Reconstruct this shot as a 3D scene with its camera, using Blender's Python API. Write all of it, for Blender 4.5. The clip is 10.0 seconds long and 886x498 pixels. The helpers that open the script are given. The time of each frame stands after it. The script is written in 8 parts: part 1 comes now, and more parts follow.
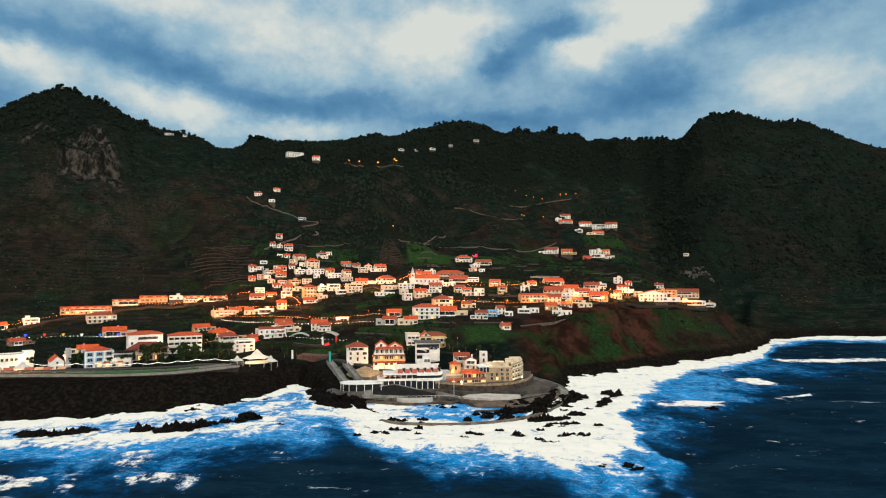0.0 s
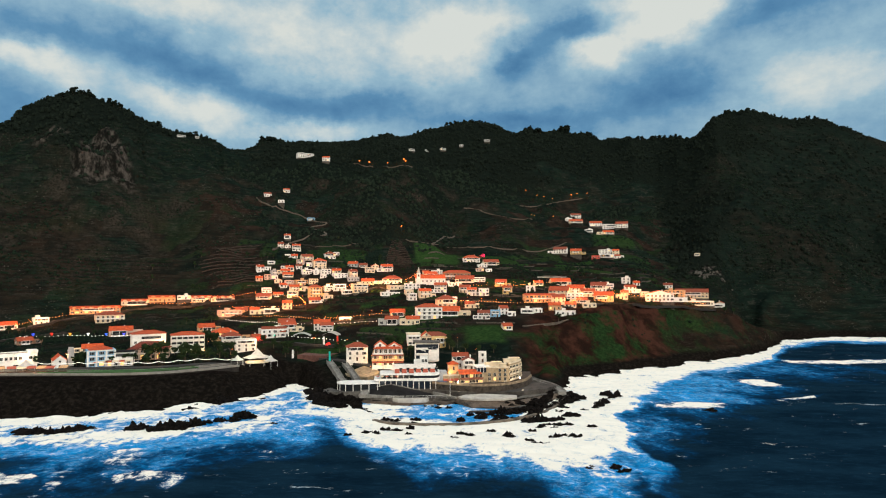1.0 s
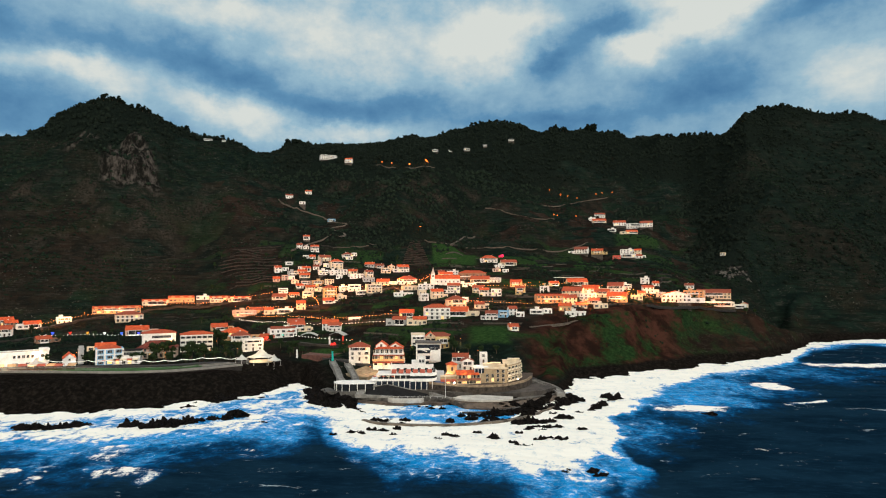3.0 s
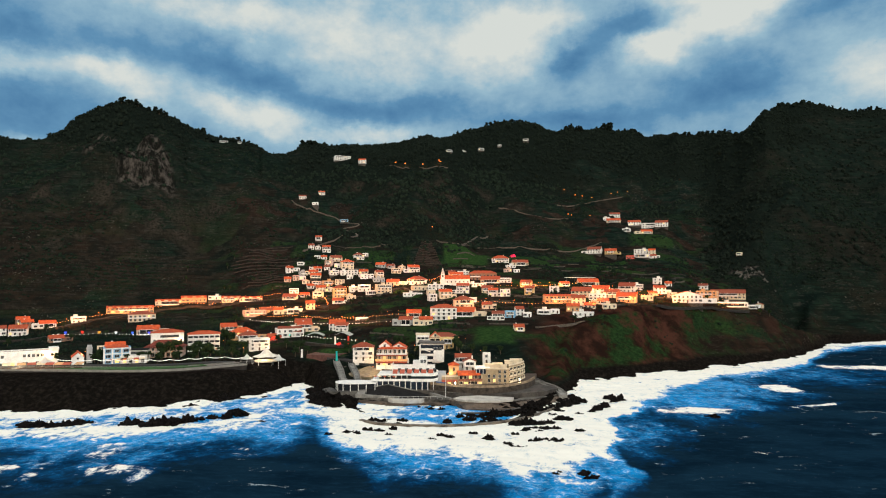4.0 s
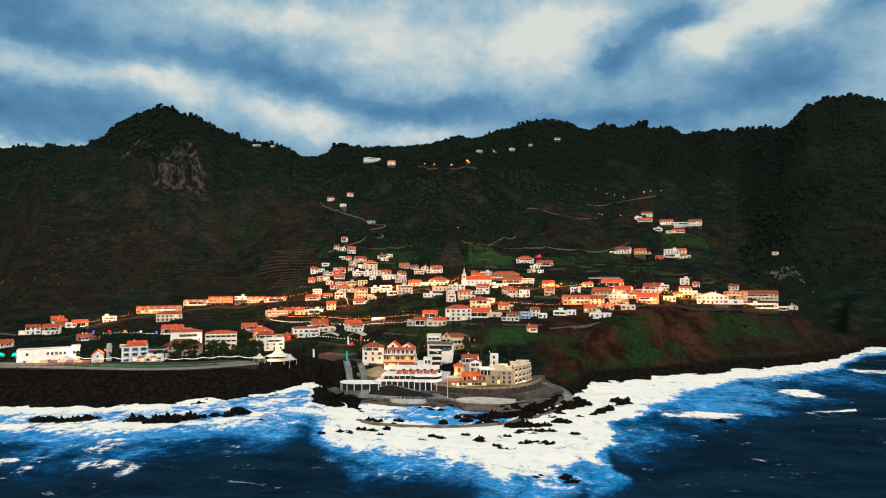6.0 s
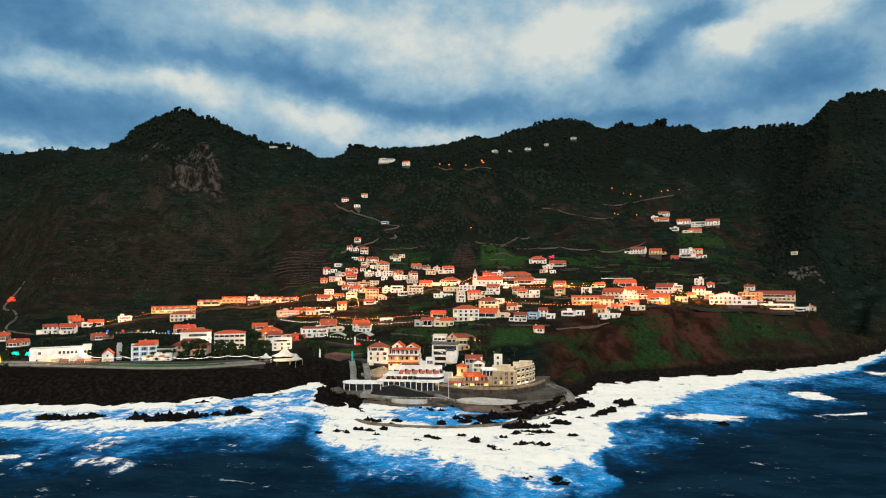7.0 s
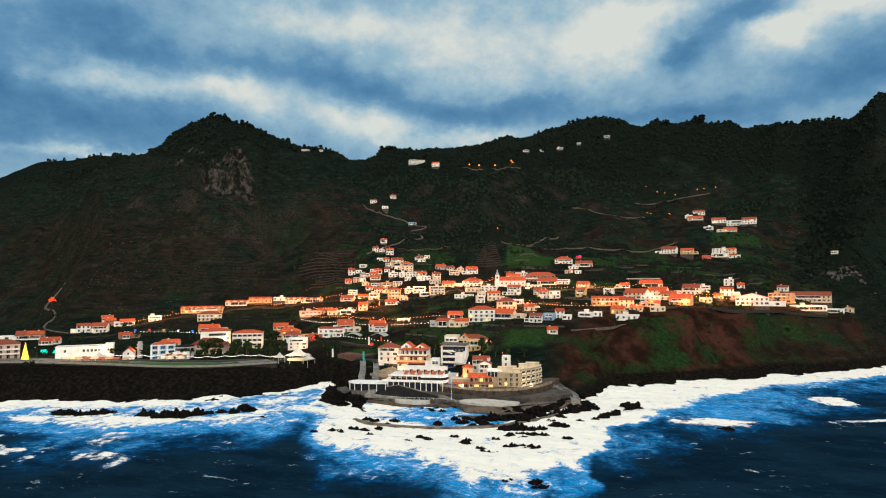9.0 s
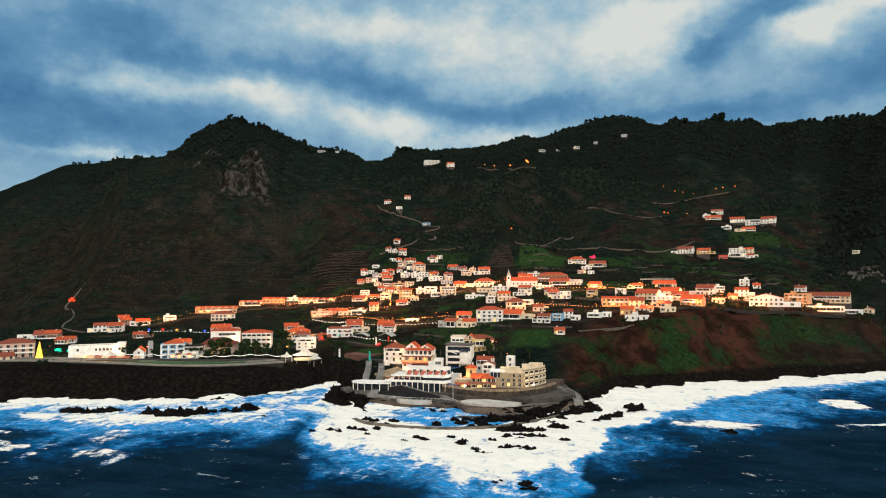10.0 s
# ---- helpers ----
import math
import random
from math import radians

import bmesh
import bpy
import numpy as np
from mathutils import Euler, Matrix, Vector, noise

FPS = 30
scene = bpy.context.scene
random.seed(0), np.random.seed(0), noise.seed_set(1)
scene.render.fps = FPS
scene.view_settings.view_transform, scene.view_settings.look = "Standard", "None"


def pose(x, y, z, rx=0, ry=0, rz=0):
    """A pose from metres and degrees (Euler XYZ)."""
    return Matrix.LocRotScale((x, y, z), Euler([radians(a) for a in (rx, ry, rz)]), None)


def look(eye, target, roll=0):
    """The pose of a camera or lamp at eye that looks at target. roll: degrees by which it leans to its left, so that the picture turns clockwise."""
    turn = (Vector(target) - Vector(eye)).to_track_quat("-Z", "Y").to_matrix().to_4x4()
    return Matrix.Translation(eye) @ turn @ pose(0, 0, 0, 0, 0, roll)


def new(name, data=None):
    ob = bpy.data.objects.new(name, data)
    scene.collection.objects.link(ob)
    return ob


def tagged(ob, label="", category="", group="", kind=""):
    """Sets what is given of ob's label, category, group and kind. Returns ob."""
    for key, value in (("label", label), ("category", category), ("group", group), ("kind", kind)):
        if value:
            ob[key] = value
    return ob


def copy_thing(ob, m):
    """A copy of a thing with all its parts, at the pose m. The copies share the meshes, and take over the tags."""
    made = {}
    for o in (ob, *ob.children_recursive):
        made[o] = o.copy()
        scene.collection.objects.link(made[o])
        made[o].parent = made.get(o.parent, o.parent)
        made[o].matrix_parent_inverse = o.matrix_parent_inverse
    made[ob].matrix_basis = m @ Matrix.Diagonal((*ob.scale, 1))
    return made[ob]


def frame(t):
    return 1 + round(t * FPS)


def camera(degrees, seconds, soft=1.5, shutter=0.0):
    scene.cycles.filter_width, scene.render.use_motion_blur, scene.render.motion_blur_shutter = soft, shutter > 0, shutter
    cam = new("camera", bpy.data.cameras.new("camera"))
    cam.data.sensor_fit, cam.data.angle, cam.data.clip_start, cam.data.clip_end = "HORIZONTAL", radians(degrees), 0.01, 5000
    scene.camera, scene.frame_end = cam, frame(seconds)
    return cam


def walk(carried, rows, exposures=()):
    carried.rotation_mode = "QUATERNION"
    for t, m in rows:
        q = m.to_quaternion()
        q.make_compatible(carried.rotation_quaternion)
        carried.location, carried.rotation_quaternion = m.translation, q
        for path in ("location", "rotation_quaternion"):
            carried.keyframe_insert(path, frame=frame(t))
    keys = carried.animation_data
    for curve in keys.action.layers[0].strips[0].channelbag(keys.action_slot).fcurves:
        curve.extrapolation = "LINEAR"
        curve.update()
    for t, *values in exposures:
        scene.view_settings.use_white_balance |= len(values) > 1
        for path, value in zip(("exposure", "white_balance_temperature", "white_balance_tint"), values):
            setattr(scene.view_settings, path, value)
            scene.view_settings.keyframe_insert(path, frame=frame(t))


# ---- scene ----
cam = camera(71.1, 10.0, soft=1.1)
METRES, EYE, TILT, LEAN, TURN = 100.0, 62.0, 2.7, 0.0, 0.0
ROWS = [
    (0.0, 0.0, 0.0, 0.0, -0.0, 0.0, 0.0),
    (0.5, 0.0511, 0.0035, -0.001, 0.72, 0.01, 0.04),
    (1.0, 0.1023, 0.0085, -0.0019, 1.51, 0.02, 0.09),
    (1.5, 0.1522, 0.0145, -0.003, 2.31, 0.04, 0.14),
    (2.0, 0.2024, 0.0205, -0.0044, 3.1, 0.06, 0.18),
    (2.5, 0.2527, 0.0271, -0.0056, 3.9, 0.08, 0.24),
    (4.0, 0.3984, 0.0545, -0.0097, 6.58, 0.15, 0.39),
    (4.5, 0.4471, 0.0631, -0.0101, 7.54, 0.16, 0.44),
    (5.0, 0.496, 0.0728, -0.0111, 8.51, 0.19, 0.49),
    (5.5, 0.5452, 0.0837, -0.0129, 9.47, 0.23, 0.55),
    (7.0, 0.692, 0.121, -0.0184, 12.41, 0.35, 0.72),
    (7.5, 0.7402, 0.1341, -0.0196, 13.38, 0.38, 0.78),
    (8.0, 0.7878, 0.1481, -0.0212, 14.35, 0.42, 0.83),
    (8.5, 0.8347, 0.163, -0.0227, 15.33, 0.46, 0.88),
    (9.0, 0.8818, 0.1786, -0.0242, 16.33, 0.49, 0.93),
    (9.5, 0.9275, 0.1947, -0.0262, 17.31, 0.53, 0.98),
    (10.0, 0.9734, 0.2118, -0.0281, 18.3, 0.57, 1.02),
]
walk(cam, [(t, pose(0, 0, EYE, TILT, LEAN, TURN) @ pose(METRES * x, METRES * y, METRES * z, 90 + pitch, roll, yaw)) for t, x, y, z, yaw, pitch, roll in ROWS], [(0.0, 0.0, 6350, 6.0)])

# ---- light: a grey dusk sky, brighter overhead, and a weak wide sun behind the clouds ----
SUN_EL, SUN_AZ = 36.0, 130.0
world = bpy.data.worlds.new("dusk_sky")
scene.world = world
world.use_nodes = True
wt = world.node_tree
wt.nodes.clear()


def wn(kind, **sets):
    n = wt.nodes.new(kind)
    for k, v in sets.items():
        n.inputs[int(k[1:])].default_value = v
    return n


def wmath(op, a, b=None, c=None, clamp=False):
    n = wt.nodes.new("ShaderNodeMath")
    n.operation, n.use_clamp = op, clamp
    for i, v in enumerate((a, b, c)):
        if v is None:
            continue
        if isinstance(v, (int, float)):
            n.inputs[i].default_value = v
        else:
            wt.links.new(v, n.inputs[i])
    return n.outputs[0]


def wmix(f, a, b, mode="MIX"):
    n = wt.nodes.new("ShaderNodeMix")
    n.data_type, n.blend_type = "RGBA", mode
    for i, v in ((0, f), (6, a), (7, b)):
        if isinstance(v, tuple):
            n.inputs[i].default_value = (*v, 1)
        elif isinstance(v, (int, float)):
            n.inputs[i].default_value = v
        else:
            wt.links.new(v, n.inputs[i])
    return n.outputs[2]


coord = wt.nodes.new("ShaderNodeTexCoord")
sep = wt.nodes.new("ShaderNodeSeparateXYZ")
wt.links.new(coord.outputs["Generated"], sep.inputs[0])
dx, dy, dz = sep.outputs
az = wmath("MULTIPLY", wmath("ARCTAN2", dx, dy), 57.2958)
el = wmath("MULTIPLY", wmath("ARCSINE", dz), 57.2958)


def wnoise(scale, detail, rough, sx, sy, shift):
    c = wt.nodes.new("ShaderNodeCombineXYZ")
    wt.links.new(wmath("MULTIPLY", az, sx), c.inputs[0])
    wt.links.new(wmath("MULTIPLY", el, sy), c.inputs[1])
    c.inputs[2].default_value = shift
    n = wt.nodes.new("ShaderNodeTexNoise")
    n.inputs["Scale"].default_value, n.inputs["Detail"].default_value, n.inputs["Roughness"].default_value = scale, detail, rough
    wt.links.new(c.outputs[0], n.inputs["Vector"])
    return n.outputs[0]


wob_a = wmath("MULTIPLY", wmath("SUBTRACT", wnoise(1, 7, 0.62, 0.2, 0.26, 13.0), 0.5), 5.0)
wob_e = wmath("MULTIPLY", wmath("SUBTRACT", wnoise(1, 7, 0.62, 0.2, 0.26, 29.0), 0.5), 3.6)
az2, el2 = wmath("ADD", az, wob_a), wmath("ADD", el, wob_e)


def cloud(a, e, w, h, tilt=0.0):
    """A soft bank of cloud, 1 in its middle: azimuth, elevation, half width, half height, lean in degrees."""
    da, de = wmath("SUBTRACT", az2, a), wmath("SUBTRACT", el2, e)
    c, s = math.cos(radians(tilt)), math.sin(radians(tilt))
    u = wmath("ADD", wmath("MULTIPLY", da, c / w), wmath("MULTIPLY", de, s / w))
    v = wmath("ADD", wmath("MULTIPLY", da, -s / h), wmath("MULTIPLY", de, c / h))
    r = wmath("ADD", wmath("MULTIPLY", u, u), wmath("MULTIPLY", v, v))
    return wmath("EXPONENT", wmath("MULTIPLY", r, -1.0))


def total(parts):
    out = parts[0]
    for p in parts[1:]:
        out = wmath("ADD", out, p)
    return out


bright = total([cloud(-13.5, 21.2, 9.5, 4.0), cloud(-1, 20.4, 5, 2.6), cloud(2, 23.0, 6, 2.2), cloud(17, 23.6, 6, 1.4), cloud(12.3, 19.7, 2.6, 1.7), cloud(-35, 17.0, 6, 1.6, -22), cloud(-26, 15.0, 4, 1.3, -25), cloud(-21.5, 14.4, 3.0, 1.8), cloud(-14, 13.0, 6, 0.8), cloud(-44, 16.4, 7, 1.1), cloud(-46, 10.6, 6, 0.4), cloud(20, 22.2, 4, 1.8), cloud(30, 15.5, 7, 3), cloud(17, 20.6, 5, 1.6), cloud(-27, 22.6, 8, 1.6)])
dark = total([cloud(8.6, 21.2, 2.8, 1.6, 18), cloud(11.6, 22.1, 2.4, 1.2, 6), cloud(5.2, 19.3, 1.8, 1.1, 30), cloud(-25, 17.8, 6, 1.6, -8), cloud(-16.5, 15.4, 6, 1.5, -8), cloud(-9, 15.9, 5, 1.2), cloud(6, 14.2, 9, 1.0), cloud(19, 16.0, 6, 1.6), cloud(27, 21.6, 5, 1.7, 8), cloud(-46, 13.2, 12, 2.2), cloud(-38.5, 18.8, 7, 1.0), cloud(-46, 20.5, 5, 2.2), cloud(-56, 16, 6, 4)])
grain = wmath("MULTIPLY", wmath("SUBTRACT", wnoise(1, 8, 0.6, 0.13, 0.2, 0.0), 0.5), 0.5)
puff = wmath("MULTIPLY", wmath("SUBTRACT", wnoise(1, 8, 0.62, 0.36, 0.5, 5.0), 0.5), 0.5)
shade = wmath("ADD", wmath("SUBTRACT", wmath("MULTIPLY", bright, 0.40), wmath("MULTIPLY", dark, 0.36)), wmath("ADD", wmath("ADD", grain, puff), 0.53), None, True)
ramp = wt.nodes.new("ShaderNodeValToRGB")
for i, (p, c) in enumerate(((0.0, (0.045, 0.155, 0.325)), (0.35, (0.125, 0.285, 0.465)), (0.7, (0.345, 0.51, 0.62)), (1.0, (0.76, 0.765, 0.715)))):
    e = ramp.color_ramp.elements[i] if i < 2 else ramp.color_ramp.elements.new(p)
    e.position, e.color = p, (*c, 1)
wt.links.new(shade, ramp.inputs[0])
sky = wt.nodes.new("ShaderNodeTexSky")
sky.sky_type, sky.sun_disc = "NISHITA", False
sky.sun_elevation, sky.sun_rotation = radians(SUN_EL), radians(SUN_AZ)
# the cloud deck thins to a brighter grey towards the zenith
high = wmath("MULTIPLY", wmath("SUBTRACT", el, 30.0), 1 / 30.0, None, True)
deck = wmix(high, ramp.outputs[0], (0.98, 0.97, 0.94))
# out to sea, behind the flight, the evening light comes in under the clouds
west = wmath("MULTIPLY", wmath("SUBTRACT", -0.05, dy), 1.4, None, True)
deck = wmix(wmath("MULTIPLY", west, wmath("MULTIPLY", wmath("SUBTRACT", 60.0, el), 1 / 40.0, None, True)), deck, (2.1, 1.85, 1.5))
clear = wmix(1.0, sky.outputs[0], (0.06, 0.06, 0.06), "MULTIPLY")
bg = wn("ShaderNodeBackground", s1=1.0)
wt.links.new(wmix(0.9, clear, deck), bg.inputs[0])
out = wt.nodes.new("ShaderNodeOutputWorld")
wt.links.new(bg.outputs[0], out.inputs[0])

sun = new("sun", bpy.data.lights.new("sun", "SUN"))
sun.data.energy, sun.data.angle, sun.data.color = 1.25, radians(20), (1.0, 0.915, 0.83)
sun.matrix_world = look((0, 0, 0), (-math.sin(radians(SUN_AZ)) * math.cos(radians(SUN_EL)), -math.cos(radians(SUN_AZ)) * math.cos(radians(SUN_EL)), -math.sin(radians(SUN_EL))))

# ---- the lie of the land: sections fanning out from the bay, each (bearing, shore distance, then distance, height pairs) ----
BAY = (50.0, 0.0)
SECTIONS = []


def section(bearing, shore, *pairs):
    SECTIONS.append((bearing, shore, [0, shore - 60, shore] + list(pairs[0::2]) + [4000], [-6, -5, 0] + list(pairs[1::2]) + [pairs[-1] * 0.7]))


section(-90, 600, 640, 20, 700, 22, 760, -4, 1400, -6, 1700, 40, 2300, 200)
section(-62, 410, 432, 10, 500, 14, 600, 12, 650, 0, 680, -4, 980, -4, 1010, 10, 1100, 70, 1900, 290)
section(-52, 388, 410, 10, 450, 15, 600, 17, 690, 16, 740, 0, 765, -4, 900, -4, 930, 6, 1050, 80, 1850, 345)
section(-47, 380, 402, 12, 430, 15, 600, 19, 700, 22, 850, 30, 900, 42, 1000, 85, 1400, 250, 1830, 372)
section(-42, 362, 386, 12, 432, 14, 480, 16, 600, 20, 650, 35, 714, 70, 817, 132, 900, 180, 1000, 238, 1200, 272, 1750, 375)
section(-37.7, 350, 372, 12, 425, 14, 600, 23, 640, 32, 690, 72, 784, 125, 817, 146, 891, 220, 990, 300, 1150, 282, 1700, 340)
section(-33.5, 350, 372, 12, 440, 14, 560, 21, 633, 32, 680, 58, 770, 110, 861, 198, 940, 266, 985, 316, 1040, 322, 1150, 290, 1600, 300)
section(-28, 352, 372, 11, 440, 15, 540, 22, 633, 35, 700, 70, 770, 115, 842, 178, 950, 238, 1084, 306, 1200, 295, 1700, 300)
section(-24.5, 362, 380, 9, 400, 11, 470, 18, 560, 28, 625, 41, 681, 68, 842, 182, 950, 228, 1100, 296, 1300, 296)
section(-20, 386, 404, 12, 430, 15, 474, 25, 560, 33, 625, 46, 724, 98, 800, 135, 858, 168, 908, 186, 1038, 258, 1115, 290, 1300, 300)
section(-17.8, 326, 336, 4, 372, 6, 400, 13, 440, 20, 474, 26, 560, 36, 625, 47, 690, 82, 767, 120, 800, 133, 950, 212, 1038, 258, 1200, 315, 1490, 385)
section(-15, 285, 288, -0.8, 297, -3, 312, -2.4, 324, 1.2, 334, 3.6, 360, 5, 400, 12, 440, 22, 500, 32, 600, 47, 690, 82, 767, 118, 860, 160, 950, 225, 1040, 262, 1200, 320, 1490, 388)
section(-11, 272, 275, -1.2, 283, -3.2, 310, -2.6, 320, 1.2, 330, 3.6, 350, 5, 380, 9, 410, 18, 450, 27, 600, 49, 690, 78, 760, 104, 850, 172, 944, 235, 1000, 245, 1172, 328, 1350, 385)
section(-7.5, 271, 274, -0.8, 281, -3, 303, -2, 312, 1.2, 328, 3.6, 350, 5, 380, 14, 410, 24, 500, 38, 601, 54, 700, 80, 761, 102, 850, 158, 909, 225, 1000, 255, 1172, 336, 1300, 372)
section(-3, 278, 282, 0.2, 288, -2, 298, -0.4, 308, 1.2, 328, 3.6, 350, 5.5, 375, 14, 408, 26, 500, 40, 600, 52, 747, 88, 830, 122, 908, 160, 1000, 228, 1288, 396)
section(1, 318, 323, 2.5, 345, 3, 372, 4, 390, 9, 412, 25, 450, 33, 500, 42, 600, 53, 747, 89, 908, 158, 1000, 208, 1215, 354, 1350, 388)
section(4.7, 393, 402, 4, 412, 8, 440, 30, 500, 43, 600, 54, 657, 58, 780, 91, 955, 156, 1040, 208, 1215, 356)
section(8, 414, 424, 4, 434, 9, 470, 38, 520, 45, 598, 49, 657, 58, 790, 90, 900, 128, 1023, 188, 1304, 380)
section(12.5, 455, 466, 4, 476, 9, 520, 41, 560, 45, 598, 46, 700, 64, 790, 90, 889, 128, 1023, 178, 1200, 284, 1481, 393)
section(16, 489, 500, 4, 512, 8, 560, 37, 600, 41, 640, 43, 720, 56, 800, 74, 900, 108, 1000, 150, 1150, 240, 1309, 336)
section(19.5, 522, 534, 4, 545, 8, 585, 31, 618, 35, 645, 32, 690, 34, 768, 64, 806, 76, 900, 130, 1000, 190, 1150, 312, 1260, 338)
section(22.3, 580, 590, 4, 602, 12, 625, 17, 655, 9, 700, 5, 745, 4, 775, 8, 830, 62, 893, 125, 1000, 198, 1200, 325, 1370, 408, 1500, 402)
section(24, 690, 715, 3, 740, 4, 780, 12, 840, 70, 960, 150, 1100, 235, 1250, 340, 1390, 412, 1500, 405)
section(28.2, 765, 785, 4, 830, 28, 900, 80, 1056, 180, 1250, 302, 1405, 388, 1600, 386)
section(31.5, 774, 800, 5, 850, 28, 950, 65, 1045, 100, 1150, 180, 1300, 285, 1490, 366)
section(40, 800, 820, 5, 900, 60, 1100, 160, 1500, 340)
section(70, 950, 980, 20, 1100, 120, 1500, 300)
SEC_B = np.array([s[0] for s in SECTIONS])
SEC_S = np.array([s[1] for s in SECTIONS], float)


def hash2(ix, iy, seed):
    h = (ix.astype(np.int64) * 374761393 + iy.astype(np.int64) * 668265263 + seed * 144665) & 0xFFFFFFFF
    h = ((h ^ (h >> 13)) * 1274126177) & 0xFFFFFFFF
    return ((h ^ (h >> 16)) & 0xFFFFFF) / float(0xFFFFFF)


def vnoise(x, y, seed=0):
    ix, iy = np.floor(x), np.floor(y)
    fx, fy = x - ix, y - iy
    fx, fy = fx * fx * (3 - 2 * fx), fy * fy * (3 - 2 * fy)
    a, b = hash2(ix, iy, seed), hash2(ix + 1, iy, seed)
    c, d = hash2(ix, iy + 1, seed), hash2(ix + 1, iy + 1, seed)
    return (a + (b - a) * fx) * (1 - fy) + (c + (d - c) * fx) * fy


def fbm(x, y, octaves=4, seed=0, gain=0.5):
    out, amp, norm = 0.0, 1.0, 0.0
    for o in range(octaves):
        out = out + amp * (vnoise(x * 2 ** o, y * 2 ** o, seed + 17 * o) - 0.5)
        norm += amp
        amp *= gain
    return out / norm * 2


def smooth(lo, hi, v):
    t = np.clip((v - lo) / (hi - lo), 0, 1)
    return t * t * (3 - 2 * t)


def polar(x, y):
    return np.degrees(np.arctan2(x - BAY[0], y - BAY[1])), np.hypot(x - BAY[0], y - BAY[1])


def base_height(x, y):
    """The bare lie of the land, the sections blended along the bearing."""
    b, d = polar(np.asarray(x, float), np.asarray(y, float))
    b = np.clip(b, SEC_B[0], SEC_B[-1] - 1e-6)
    k = np.clip(np.searchsorted(SEC_B, b, side="right") - 1, 0, len(SEC_B) - 2)
    t = (b - SEC_B[k]) / (SEC_B[k + 1] - SEC_B[k])
    w = t * t * (3 - 2 * t) * 0.5 + t * 0.5
    shore = SEC_S[k] * (1 - w) + SEC_S[k + 1] * w
    z = np.zeros_like(d)
    for i in range(len(SECTIONS)):
        for kk, ww in ((k, 1 - w), (k + 1, w)):
            m = kk == i
            if m.any():
                s = SEC_S[i]
                dd = np.where(d[m] < 1000, s + (d[m] - shore[m]) * (1000 - s) / (1000 - shore[m]), d[m])
                z[m] += ww[m] * np.interp(dd, SECTIONS[i][2], SECTIONS[i][3])
    return z


# knolls and saddles along the crest: bearing, rise
CREST = {-58: 0, -53: -57, -51.5: -31, -50: -14, -48.5: -1, -46.5: -2, -44.3: 17, -42.5: 6, -41: -10, -39.8: -21, -38.6: -25, -37.8: -18, -37: -10, -36: 0, -34.8: 3, -33: -3, -31.5: 2, -30.3: 4, -29: 0, -27.5: -4, -26: 0, -24.5: 3, -23.6: -6, -22.8: -29, -21.4: -24,
         -20.6: -11, -19.8: 7, -18.6: 8, -17.3: -11, -15: -8, -13: -15, -11: -26, -9.8: -13, -8.5: -7, -7.3: -13, -5: -12, -3.2: -14, -2: 0, 0: 7, 2: 4, 3.5: -12}
CREST |= {5: -1, 6.3: 2, 7.7: -5, 9: -4, 10.2: 13, 11.6: -6, 12.6: 1, 13.8: 17, 15.5: 8, 17.6: 8, 18.6: -4, 19.4: -2, 20.6: 24, 21.3: 9, 22.2: -14, 23.5: -6, 25: -16, 26.7: -17, 28.1: -15, 29.4: -1, 30.6: 0, 31.6: -15, 32.6: -28, 34.2: -40, 40: 0}
CREST_B, CREST_Z = np.array(list(CREST)), np.array(list(CREST.values()), float)


